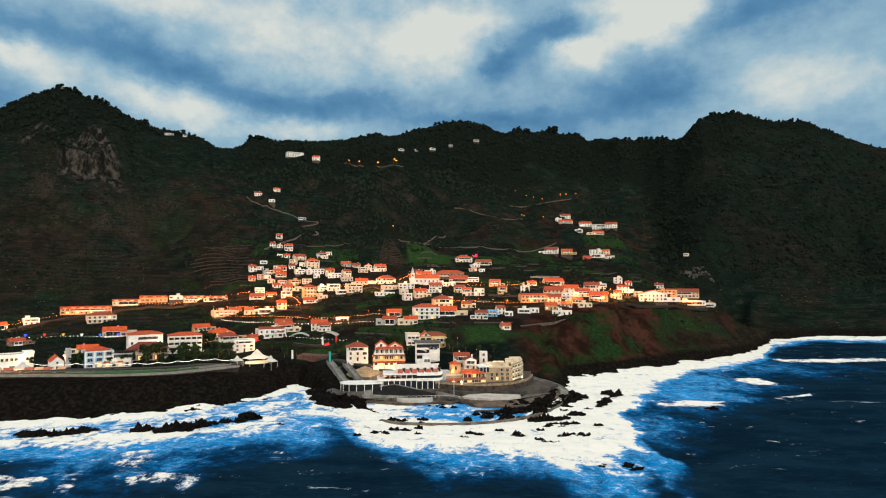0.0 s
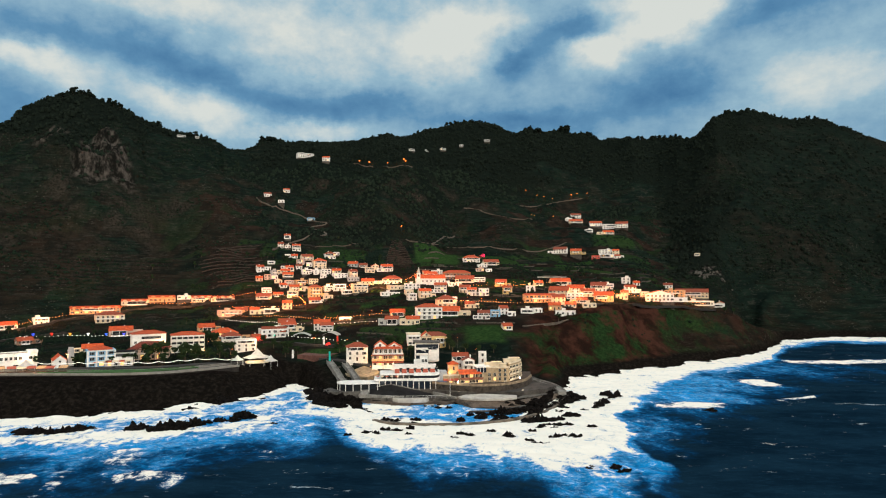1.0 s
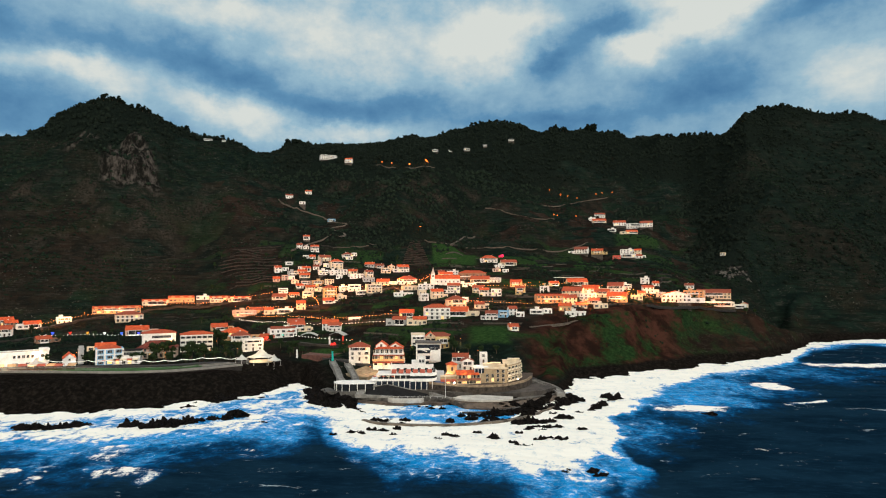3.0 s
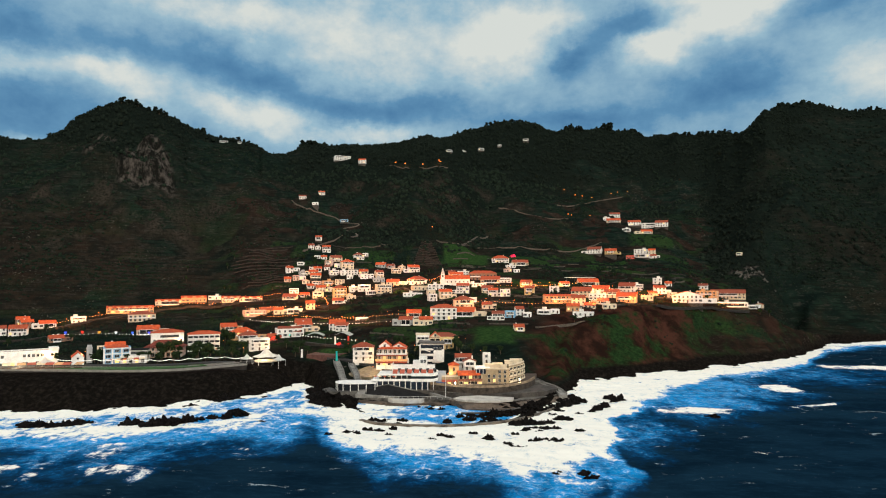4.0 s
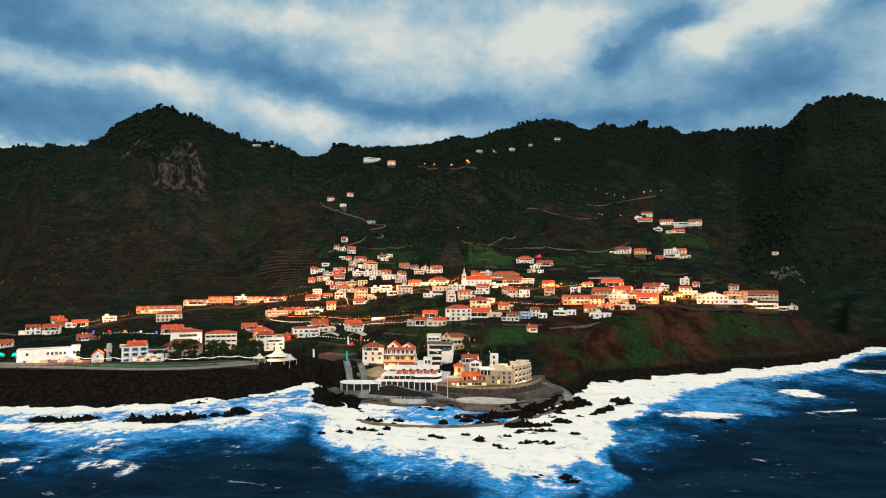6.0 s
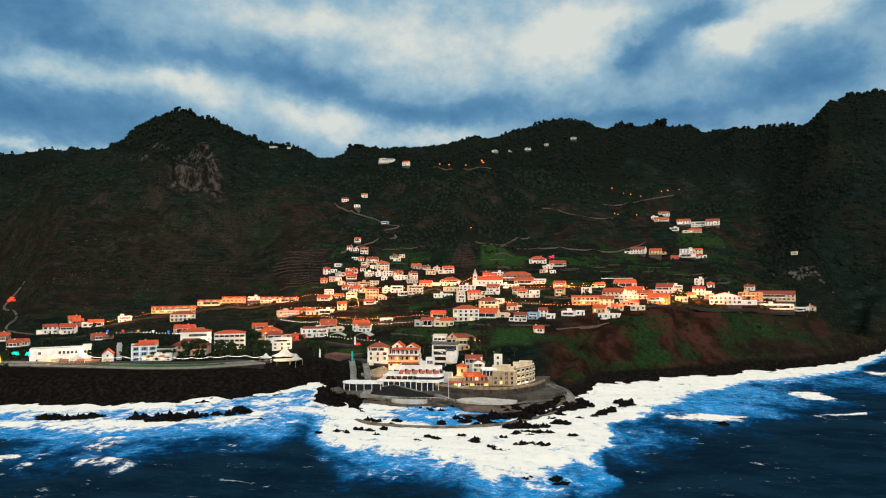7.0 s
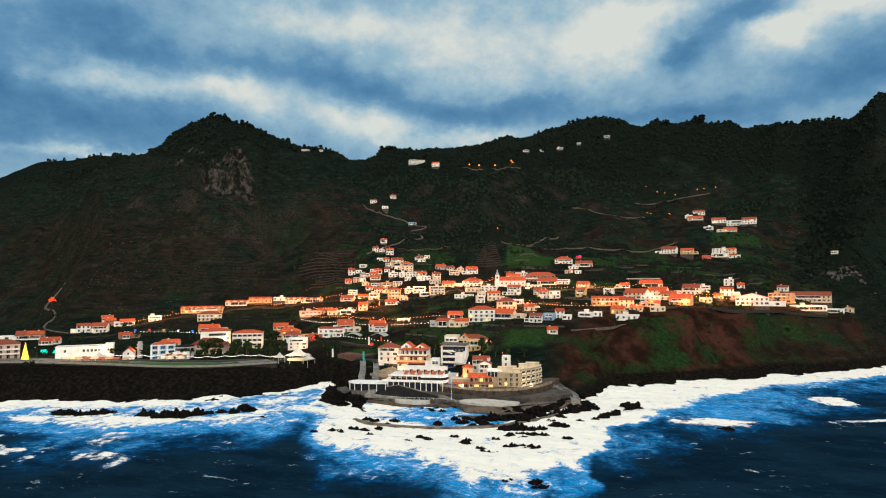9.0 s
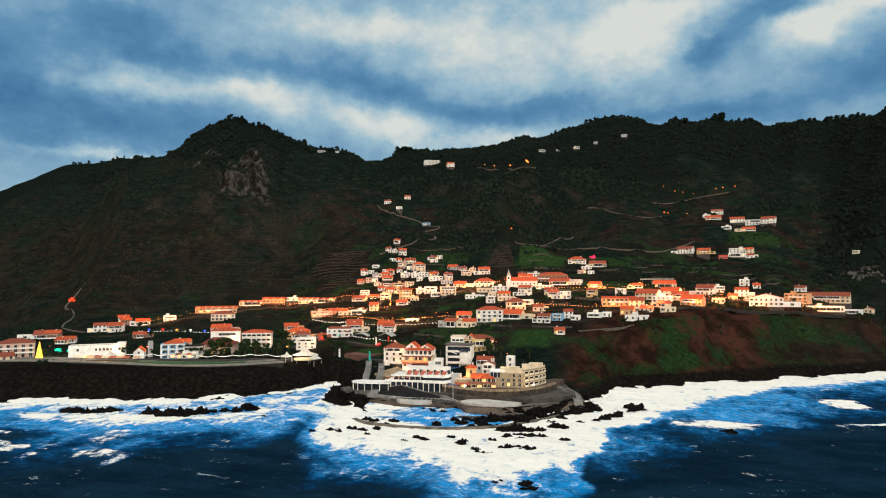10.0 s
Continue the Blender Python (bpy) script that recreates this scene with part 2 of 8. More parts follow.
def land(x, y):
    """The ground's height with gullies, knolls, terraces and rough rock."""
    x, y = np.asarray(x, float), np.asarray(y, float)
    b, d = polar(x, y)
    z = base_height(x + 7 * fbm(x / 40, y / 40, 3, 5), y + 7 * fbm(x / 40, y / 40, 3, 9))
    wild = smooth(640, 760, d) * smooth(55, 110, z)
    ridge = 1 - np.abs(fbm(x / 130, y / 130, 4, 21)) * 2
    calm = 1 - 0.6 * smooth(270, 330, z)
    z = z + wild * calm * (20 * fbm(x / 140, y / 140, 5, 3) + 16 * (ridge - 0.6) + 6 * fbm(x / 22, y / 22, 4, 8))
    z = z + np.interp(b, CREST_B, CREST_Z) * np.where(b < -43.5, smooth(1150, 1600, d), np.where(b < -23.5, smooth(830, 960, d), smooth(960, 1180, d)))
    crag = smooth(-39, -35, b) * smooth(-28, -31.5, b) * smooth(800, 850, d) * smooth(960, 900, d)
    z = z + crag * (16 * (1 - np.abs(fbm(x / 38, y / 38, 4, 44)) * 3))
    # terraced plots
    plots = smooth(-0.14, 0.02, fbm(x / 170, y / 170, 3, 61) + 0.06) * smooth(18, 30, z) * smooth(210, 150, z) * smooth(430, 470, d) * (1 - crag) * smooth(19, 15, b)
    step = 3.2 + 1.2 * vnoise(x / 120, y / 120, 71)
    q = (z + 1.3 * fbm(x / 60, y / 60, 2, 77)) / step
    f = q - np.floor(q)
    z = z + plots * 0.85 * step * (smooth(0.72, 0.98, f) - f + 0.43)
    # bare cliffs and sea rock
    low = smooth(-3, 1, z) * smooth(14, 7, z)
    rock = low * np.where((b < -16.5) | (b > 3.5), 1.0, 0.15) * smooth(90, 20, d - np.interp(b, SEC_B, SEC_S))
    z = z + rock * (3.4 * fbm(x / 14, y / 14, 4, 33) + 1.4 * np.abs(fbm(x / 5, y / 5, 3, 35)))
    bluff = smooth(2, 5, b) * smooth(24, 21, b) * smooth(8, 14, z) * smooth(42, 34, z) * smooth(640, 600, d)
    z = z + bluff * (6.0 * (np.abs(fbm(x / 26, y / 26, 4, 51)) - 0.25) + 1.5 * fbm(x / 6, y / 6, 3, 53))
    return z


# ---- materials ----
class Mat:
    """A small node writer for one material."""

    def __init__(self, name, rough=0.8, metal=0.0, spec=0.35):
        self.m = bpy.data.materials.new(name)
        self.m.use_nodes = True
        self.t = self.m.node_tree
        self.b = self.t.nodes["Principled BSDF"]
        self.b.inputs["Roughness"].default_value = rough
        self.b.inputs["Metallic"].default_value = metal
        self.b.inputs["Specular IOR Level"].default_value = spec

    def plug(self, v, socket):
        if isinstance(v, tuple):
            socket.default_value = (*v, 1) if len(v) == 3 and socket.type == "RGBA" else v
        elif isinstance(v, (int, float)):
            socket.default_value = v
        else:
            self.t.links.new(v, socket)

    def coords(self, sx=1.0, sy=1.0, sz=1.0):
        g = self.t.nodes.new("ShaderNodeNewGeometry")
        v = self.t.nodes.new("ShaderNodeVectorMath")
        v.operation = "MULTIPLY"
        v.inputs[1].default_value = (sx, sy, sz)
        self.t.links.new(g.outputs["Position"], v.inputs[0])
        return v.outputs[0]

    def noise(self, scale, detail=4, rough=0.55, at=None, warp=0.0):
        n = self.t.nodes.new("ShaderNodeTexNoise")
        n.inputs["Scale"].default_value, n.inputs["Detail"].default_value = scale, detail
        n.inputs["Roughness"].default_value, n.inputs["Distortion"].default_value = rough, warp
        self.t.links.new(at or self.coords(), n.inputs["Vector"])
        return n.outputs[0]

    def voronoi(self, scale, at=None):
        n = self.t.nodes.new("ShaderNodeTexVoronoi")
        n.inputs["Scale"].default_value = scale
        self.t.links.new(at or self.coords(), n.inputs["Vector"])
        return n.outputs["Distance"]

    def attr(self, name):
        n = self.t.nodes.new("ShaderNodeAttribute")
        n.attribute_name = name
        return n.outputs["Fac"]

    def rand(self):
        return self.t.nodes.new("ShaderNodeObjectInfo").outputs["Random"]

    def island(self):
        return self.t.nodes.new("ShaderNodeNewGeometry").outputs["Random Per Island"]

    def math(self, op, a, b=0.0, clamp=False):
        n = self.t.nodes.new("ShaderNodeMath")
        n.operation, n.use_clamp = op, clamp
        self.plug(a, n.inputs[0])
        self.plug(b, n.inputs[1])
        return n.outputs[0]

    def range(self, v, lo, hi, a=0.0, b=1.0):
        n = self.t.nodes.new("ShaderNodeMapRange")
        n.interpolation_type = "SMOOTHSTEP"
        for i, x in enumerate((v, lo, hi, a, b)):
            self.plug(x, n.inputs[i])
        return n.outputs[0]

    def mix(self, f, a, b):
        n = self.t.nodes.new("ShaderNodeMix")
        n.data_type = "RGBA"
        for i, v in ((0, f), (6, a), (7, b)):
            self.plug(v, n.inputs[i])
        return n.outputs[2]

    def color(self, v):
        self.plug(v, self.b.inputs["Base Color"])
        return self

    def rough(self, v):
        self.plug(v, self.b.inputs["Roughness"])
        return self

    def bump(self, v, strength=0.5, distance=0.1):
        n = self.t.nodes.new("ShaderNodeBump")
        n.inputs["Strength"].default_value, n.inputs["Distance"].default_value = strength, distance
        self.t.links.new(v, n.inputs["Height"])
        self.t.links.new(n.outputs[0], self.b.inputs["Normal"])
        return self

    def glow(self, colour, strength):
        self.plug(colour, self.b.inputs["Emission Color"])
        self.b.inputs["Emission Strength"].default_value = strength
        return self


def plain(name, colour, rough=0.8, vary=0.12, scale=0.6, metal=0.0, spec=0.3, bump=0.0, by_object=0.0):
    """Paint, plaster or metal with faint stains and a fine grain."""
    m = Mat(name, rough, metal, spec)
    dark = tuple(c * (1 - 2.2 * vary) for c in colour)
    light = tuple(min(1, c * (1 + vary)) for c in colour)
    f = m.range(m.math("ADD", m.math("MULTIPLY", m.noise(scale, 5, 0.65), 0.7), m.math("MULTIPLY", m.noise(scale * 7, 3), 0.3)), 0.32, 0.62)
    c = m.mix(f, dark, light)
    if by_object:
        c = m.mix(m.math("MULTIPLY", m.rand(), by_object), c, tuple(v * 0.55 for v in colour))
    m.color(c)
    if bump:
        m.bump(m.noise(scale * 9, 4), bump, 0.05)
    return m.m


# hillside: scrub, dry grass, worked soil, bare rock, black shore
g = Mat("hillside", 1.0, 0, 0.0)
big, mid, fine = g.noise(0.011, 6, 0.6), g.noise(0.06, 6, 0.62), g.noise(0.45, 5, 0.65)
strata = g.noise(1.0, 4, 0.6, g.coords(0.04, 0.04, 0.3))
# very dark albedos hold the plants' self-shade; their teal floor stands for haze
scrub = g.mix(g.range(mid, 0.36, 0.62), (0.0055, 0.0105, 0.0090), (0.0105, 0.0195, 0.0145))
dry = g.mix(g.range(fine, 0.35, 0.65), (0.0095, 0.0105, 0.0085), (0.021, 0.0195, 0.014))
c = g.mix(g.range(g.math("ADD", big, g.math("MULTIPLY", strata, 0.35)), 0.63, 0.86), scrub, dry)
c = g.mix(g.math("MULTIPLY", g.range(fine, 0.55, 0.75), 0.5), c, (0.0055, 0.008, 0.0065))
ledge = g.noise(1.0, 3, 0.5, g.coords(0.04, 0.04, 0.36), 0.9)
# dark bands along the ledges: terrace shadow lines put into the colour
ledge_shade = g.math("MULTIPLY", g.range(ledge, 0.53, 0.58), g.range(mid, 0.3, 0.55))
c = g.mix(g.math("MULTIPLY", ledge_shade, 0.5), c, (0.0045, 0.0058, 0.0048))
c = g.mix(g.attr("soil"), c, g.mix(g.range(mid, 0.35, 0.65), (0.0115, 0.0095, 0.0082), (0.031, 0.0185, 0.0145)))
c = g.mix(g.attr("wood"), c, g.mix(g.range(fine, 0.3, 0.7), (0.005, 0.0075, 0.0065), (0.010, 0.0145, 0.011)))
lines = g.math("MULTIPLY", g.math("MULTIPLY", g.range(ledge, 0.40, 0.43), g.range(ledge, 0.47, 0.44)), g.range(g.noise(0.09, 4, 0.6), 0.45, 0.58))
open_ground = g.math("SUBTRACT", 1.0, g.attr("wood"), True)
c = g.mix(g.math("MULTIPLY", g.math("MULTIPLY", lines, open_ground), 0.45), c, (0.058, 0.051, 0.043))
# loose stones and outcrops catching the light
stones = g.math("MULTIPLY", g.range(g.noise(0.34, 4, 0.65), 0.61, 0.68), g.range(g.noise(0.022, 4, 0.6), 0.50, 0.62))
c = g.mix(g.math("MULTIPLY", g.math("MULTIPLY", stones, open_ground), 0.8), c, (0.13, 0.115, 0.10))
c = g.mix(g.attr("field"), c, g.mix(g.range(fine, 0.3, 0.7), (0.012, 0.030, 0.011), (0.034, 0.070, 0.020)))
c = g.mix(g.attr("wall"), c, g.mix(g.range(fine, 0.3, 0.7), (0.010, 0.009, 0.007), (0.052, 0.043, 0.035)))
c = g.mix(g.attr("crag"), c, g.mix(g.range(g.noise(0.16, 6, 0.7, g.coords(1, 1, 0.35)), 0.42, 0.66), (0.009, 0.009, 0.008), (0.085, 0.075, 0.066)))
rust = g.mix(g.range(g.noise(0.05, 6, 0.65), 0.4, 0.62), (0.016, 0.0085, 0.0068), (0.060, 0.025, 0.0175))
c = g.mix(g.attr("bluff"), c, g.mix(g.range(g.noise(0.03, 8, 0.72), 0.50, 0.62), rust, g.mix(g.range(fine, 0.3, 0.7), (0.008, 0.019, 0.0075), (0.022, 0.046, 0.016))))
c = g.mix(g.attr("basalt"), c, g.mix(g.range(fine, 0.4, 0.75), (0.0065, 0.0055, 0.0048), (0.022, 0.018, 0.0155)))
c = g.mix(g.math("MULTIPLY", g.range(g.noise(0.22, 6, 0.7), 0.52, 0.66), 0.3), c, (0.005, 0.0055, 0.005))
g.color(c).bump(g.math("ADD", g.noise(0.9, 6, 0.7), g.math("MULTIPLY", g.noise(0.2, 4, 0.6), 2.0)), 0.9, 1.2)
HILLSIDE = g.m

# sea: dark blue swell, churned blue near the surf, white foam with holes and streaks
w = Mat("sea", 0.2, 0, 0.0)
foam = w.attr("foam")
streak = w.noise(1.0, 8, 0.66, w.coords(0.05, 0.04, 0.05), 0.5)
lace = w.noise(1.0, 8, 0.72, w.coords(0.2, 0.16, 0.1), 0.6)
cells = w.voronoi(1.0, w.coords(0.22, 0.36, 0.2))
tear = w.math("ADD", w.math("MULTIPLY", w.math("SUBTRACT", streak, 0.5), 1.5), w.math("ADD", w.math("MULTIPLY", w.math("SUBTRACT", lace, 0.5), 1.35), w.math("ADD", w.math("MULTIPLY", w.math("SUBTRACT", cells, 0.4), -0.14), w.math("MULTIPLY", w.math("SUBTRACT", w.noise(1.0, 5, 0.7, w.coords(0.7, 0.5, 0.3)), 0.5), 0.55))))
fray = w.noise(1.0, 6, 0.75, w.coords(1.3, 0.8, 0.5), 0.8)
white = w.range(w.math("ADD", w.math("ADD", foam, tear), w.math("MULTIPLY", w.math("SUBTRACT", fray, 0.5), 0.45)), 0.38, 0.64)
churn = w.range(w.math("ADD", w.attr("swash"), w.math("MULTIPLY", tear, 0.5)), 0.12, 0.9)
deep = w.mix(w.range(w.noise(1.0, 5, 0.6, w.coords(0.03, 0.06, 0.05)), 0.35, 0.65), (0.0032, 0.0118, 0.0235), (0.0062, 0.0215, 0.040))
blue = w.mix(w.range(w.math("ADD", w.math("MULTIPLY", churn, 0.5), w.math("MULTIPLY", lace, 0.6)), 0.35, 0.95), (0.003, 0.070, 0.225), (0.010, 0.29, 0.72))
# shading of small waves put into the deep water's colour
chop = w.noise(1.0, 6, 0.7, w.coords(0.22, 0.6, 0.3), 0.6)
deep = w.mix(w.math("MULTIPLY", w.range(chop, 0.48, 0.7), 0.35), deep, (0.012, 0.042, 0.078))
wc = w.mix(churn, deep, blue)
# threads of foam drifting over the churned water
web = w.math("ABSOLUTE", w.math("SUBTRACT", w.noise(1.0, 7, 0.7, w.coords(0.09, 0.15, 0.1), 1.2), 0.5))
web2 = w.math("ABSOLUTE", w.math("SUBTRACT", w.noise(1.0, 6, 0.7, w.coords(0.3, 0.42, 0.2), 1.0), 0.5))
threads = w.math("MAXIMUM", w.range(web, 0.022, 0.0), w.math("MULTIPLY", w.range(web2, 0.016, 0.0), 0.5))
threads = w.math("MULTIPLY", threads, w.range(w.math("ADD", w.attr("swash"), w.math("MULTIPLY", tear, 0.5)), 0.4, 0.95))
wc = w.mix(w.math("MULTIPLY", threads, 0.6), wc, (0.55, 0.74, 0.86))
caps = w.range(w.math("ADD", w.math("MULTIPLY", w.noise(1.0, 9, 0.72, w.coords(0.035, 0.10, 0.05), 0.8), 0.75), w.math("MULTIPLY", lace, 0.35)), 0.645, 0.70)
wc = w.mix(w.math("MULTIPLY", caps, 0.6), wc, (0.5, 0.6, 0.68))
# foam greyed in patches: shading painted into the white
w.color(w.mix(white, wc, w.mix(w.range(w.math("ADD", w.math("MULTIPLY", lace, 0.6), w.math("MULTIPLY", fray, 0.4)), 0.36, 0.5), (0.60, 0.66, 0.68), (0.90, 0.865, 0.785))))
w.b.inputs["IOR"].default_value = 1.25
w.rough(w.math("ADD", 0.22, w.math("MULTIPLY", white, 0.6)))
w.bump(w.math("ADD", w.noise(1.0, 8, 0.65, w.coords(0.12, 0.28, 0.2), 0.5), w.math("MULTIPLY", white, 0.3)), 0.35, 1.2)
SEA = w.m


# ---- ground and sea ----
def steps(*runs):
    """Values from run to run: (start, stop, step), ..."""
    return np.concatenate([np.arange(a, b - 1e-6, s) for a, b, s in runs])


def sheet(name, xs, ys, zs, material, attrs=(), closed=False):
    """A mesh from a grid of places (rows by columns)."""
    r, c = xs.shape
    me = bpy.data.meshes.new(name)
    me.vertices.add(r * c)
    me.vertices.foreach_set("co", np.stack((xs, ys, zs), -1).astype(np.float32).ravel())
    i = np.arange(r * c).reshape(r, c)
    if closed:
        i = np.concatenate((i, i[:1]), 0)
    quads = np.stack((i[:-1, :-1], i[:-1, 1:], i[1:, 1:], i[1:, :-1]), -1).reshape(-1, 4)
    me.loops.add(quads.size)
    me.loops.foreach_set("vertex_index", quads.ravel().astype(np.int32))
    me.polygons.add(len(quads))
    me.polygons.foreach_set("loop_start", np.arange(0, quads.size, 4, dtype=np.int32))
    me.polygons.foreach_set("use_smooth", np.ones(len(quads), bool))
    me.update(calc_edges=True)
    for key, v in attrs:
        a = me.attributes.new(key, "FLOAT", "POINT")
        a.data.foreach_set("value", np.clip(v, 0, 1).astype(np.float32).ravel())
    me.materials.append(material)
    return new(name, me)


def wood_cover(B, D, X, Y, Z):
    """How wooded the ground is, 0 to 1."""
    big = fbm(X / 90, Y / 90, 4, 101)
    wood = smooth(-0.05, 0.2, big + 0.9 * smooth(200, 310, Z) * smooth(24, 18, B) - 0.42 + 0.45 * smooth(900, 1000, D) * smooth(-22, -8, B) * smooth(24, 17, B)) * smooth(90, 130, Z)
    frayed = B + 3.2 * fbm(X / 70, Y / 70, 4, 107)
    wood = np.maximum(wood, smooth(15.5, 18.2, frayed) * smooth(21.8, 18.8, frayed) * smooth(700, 800, D) * smooth(1250, 1100, D))
    torn = smooth(-0.38, 0.0, fbm(X / 55, Y / 55, 4, 109))
    slope_wood = 0.85 * smooth(-20, -16, frayed) * smooth(-0.5, -5, frayed) * smooth(95, 125, Z + 25 * big) * torn
    high_wood = 0.9 * smooth(165, 205, Z + 30 * big) * smooth(-25, -19, frayed) * smooth(23, 18, frayed) * torn
    heath = 0.34 * smooth(19, 22, frayed) * smooth(40, 80, Z) + 0.22 * smooth(-26, -31, frayed) * smooth(130, 200, Z)
    wood = np.maximum(np.maximum(wood, slope_wood), np.maximum(high_wood, heath))
    gully = 0.85 * smooth(3.6, 0.8, np.abs(B + 11.5 + 4.5 * fbm(X / 80, Y / 80, 4, 103))) * smooth(700, 740, D) * smooth(1000, 900, D)
    rim = smooth(272, 300, Z + 14 * big) * smooth(940, 990, D) * np.where(B > 19, smooth(335, 360, Z + 20 * big), 1.0)
    return np.maximum(np.maximum(wood, gully), rim)


def make_ground():
    b = steps((-110, -57, 1.5), (-57, 40, 0.18), (40, 76, 1.5))
    d = steps((225, 340, 1.8), (340, 930, 1.2), (930, 1120, 2.3), (1120, 2000, 7), (2000, 4000, 80))
    B, D = np.meshgrid(b, d, indexing="ij")
    X, Y = BAY[0] + D * np.sin(np.radians(B)), BAY[1] + D * np.cos(np.radians(B))
    Z = land(X, Y)
    shore = np.interp(B, SEC_B, SEC_S)
    slope = np.gradient(Z, axis=1) / np.gradient(D, axis=1)
    big = fbm(X / 90, Y / 90, 4, 101)
    tongue = smooth(-19, -16, B) * smooth(4.5, 2.5, B)
    basalt = np.maximum(smooth(13.5, 10.5, Z + 3 * big - 4 * smooth(-20, -23, B)) * smooth(75, 45, D - shore) * (1 - smooth(-1.5, 1.5, B) * smooth(4, 7, Z)), smooth(6.5, 4.5, Z) * smooth(3, 5, B))
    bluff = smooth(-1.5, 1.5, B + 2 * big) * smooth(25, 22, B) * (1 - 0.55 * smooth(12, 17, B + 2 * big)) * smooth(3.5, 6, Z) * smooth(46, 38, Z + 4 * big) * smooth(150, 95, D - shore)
    wood = wood_cover(B, D, X, Y, Z)
    crag = smooth(0.95, 1.5, slope + 0.5 * big) * (1 - wood) * smooth(60, 90, Z)
    peak = np.abs(B + 32.4 + 0.8 * big) / np.maximum(0.25, 2.4 - np.maximum(0, D - 840) / 40)
    face = smooth(1.05, 0.8, peak) * smooth(826, 842, D + 14 * big) * smooth(935, 915, D) * smooth(0.2, 0.6, slope + 0.3 * big)
    face = np.maximum(face, 0.8 * smooth(-37.2, -36.6, B + big) * smooth(-34.4, -35, B + big) * smooth(886, 894, D + 18 * big) * smooth(916, 908, D + 18 * big))
    pale = smooth(1.0, 0.5, np.hypot((X - 303) / 34, (Y - 742) / 26)) * smooth(-0.1, 0.25, fbm(X / 9, Y / 9, 3, 161))
    crag = np.maximum(np.maximum(crag * 0.08, face), pale)
    wall = smooth(1.0, 1.7, slope) * smooth(20, 30, Z) * smooth(230, 180, Z) * smooth(19, 15, B) * (1 - crag) * smooth(-0.35, 0.3, fbm(X / 35, Y / 35, 3, 131))
    # strips of worked ground along the terraces
    row = np.floor(D / 13 + 1.1 * fbm(X / 60, Y / 60, 2, 143))
    arc = np.radians(B) * D / (20 + 22 * hash2(row, row * 0, 145)) + 9 * hash2(row, row * 0 + 3, 147)
    plot = hash2(np.floor(arc), row, 149)
    worked = smooth(15, 20, Z) * smooth(235, 150, Z) * smooth(400, 415, D) * smooth(20, 15, B) * (1 - wall) * (1 - wood)
    village = smooth(120, 80, Z) * smooth(-30, -22, B)
    field = worked * np.clip(np.where(plot > 0.80 - 0.10 * village, 0.35 + 0.55 * hash2(np.floor(arc), row, 155), 0), 0, 1) * (0.16 + 0.84 * village)
    bare = worked * np.where(plot < 0.30, 0.9, 0)
    field = np.maximum(field, smooth(-17.5, -16.5, B) * smooth(-13.5, -14.5, B) * smooth(412, 418, D) * smooth(434, 428, D))
    field = np.maximum(field, smooth(-5.5, -4.5, B) * smooth(-1.0, -2.0, B) * smooth(392, 400, D) * smooth(440, 425, D))
    field = np.maximum(field, smooth(-7.4, -7.1, B) * smooth(-3.0, -3.6, B) * smooth(690, 698, D) * smooth(760, 748, D))
    field = np.maximum(field, 0.7 * smooth(9.2, 9.8, B) * smooth(13.4, 12.8, B) * smooth(812, 822, D) * smooth(888, 872, D))
    field = np.maximum(field, smooth(-20.2, -19.6, B) * smooth(-16.4, -17, B) * smooth(402, 408, D) * smooth(424, 418, D))
    pyramid = smooth(1.1, 0.95, np.abs(B + 8.8) / np.maximum(0.3, 1.35 - (D - 686) / 62)) * smooth(684, 688, D) * smooth(752, 744, D)
    dry = np.maximum(pyramid, smooth(-25.7, -25.3, B + 0.4 * big) * smooth(-20.6, -21.2, B + 0.4 * big) * smooth(645, 652, D) * smooth(735, 722, D))
    field, wall = field * (1 - dry), wall * (1 - dry)
    soil = smooth(-0.05, 0.25, fbm(X / 75, Y / 75, 4, 151) + 0.22) * smooth(-24, -30, B) * smooth(175, 120, Z) * smooth(620, 660, D)
    soil = np.maximum(soil, 0.75 * smooth(-27, -22, B) * smooth(19, 14, B) * smooth(400, 420, D) * smooth(85, 60, Z) * smooth(-0.5, 0.1, fbm(X / 30, Y / 18, 3, 153)))
    soil = np.maximum(soil, 0.5 * smooth(0.1, 0.35, fbm(X / 55, Y / 55, 4, 152)) * smooth(200, 120, Z))
    soil = np.maximum(np.maximum(soil, bare), dry)
    wood, crag = wood * (1 - dry), crag * (1 - dry)
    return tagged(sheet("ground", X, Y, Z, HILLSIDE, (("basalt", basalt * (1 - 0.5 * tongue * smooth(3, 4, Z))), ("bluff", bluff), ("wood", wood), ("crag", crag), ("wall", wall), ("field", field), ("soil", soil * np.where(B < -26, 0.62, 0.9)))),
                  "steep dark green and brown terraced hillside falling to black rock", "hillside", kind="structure")


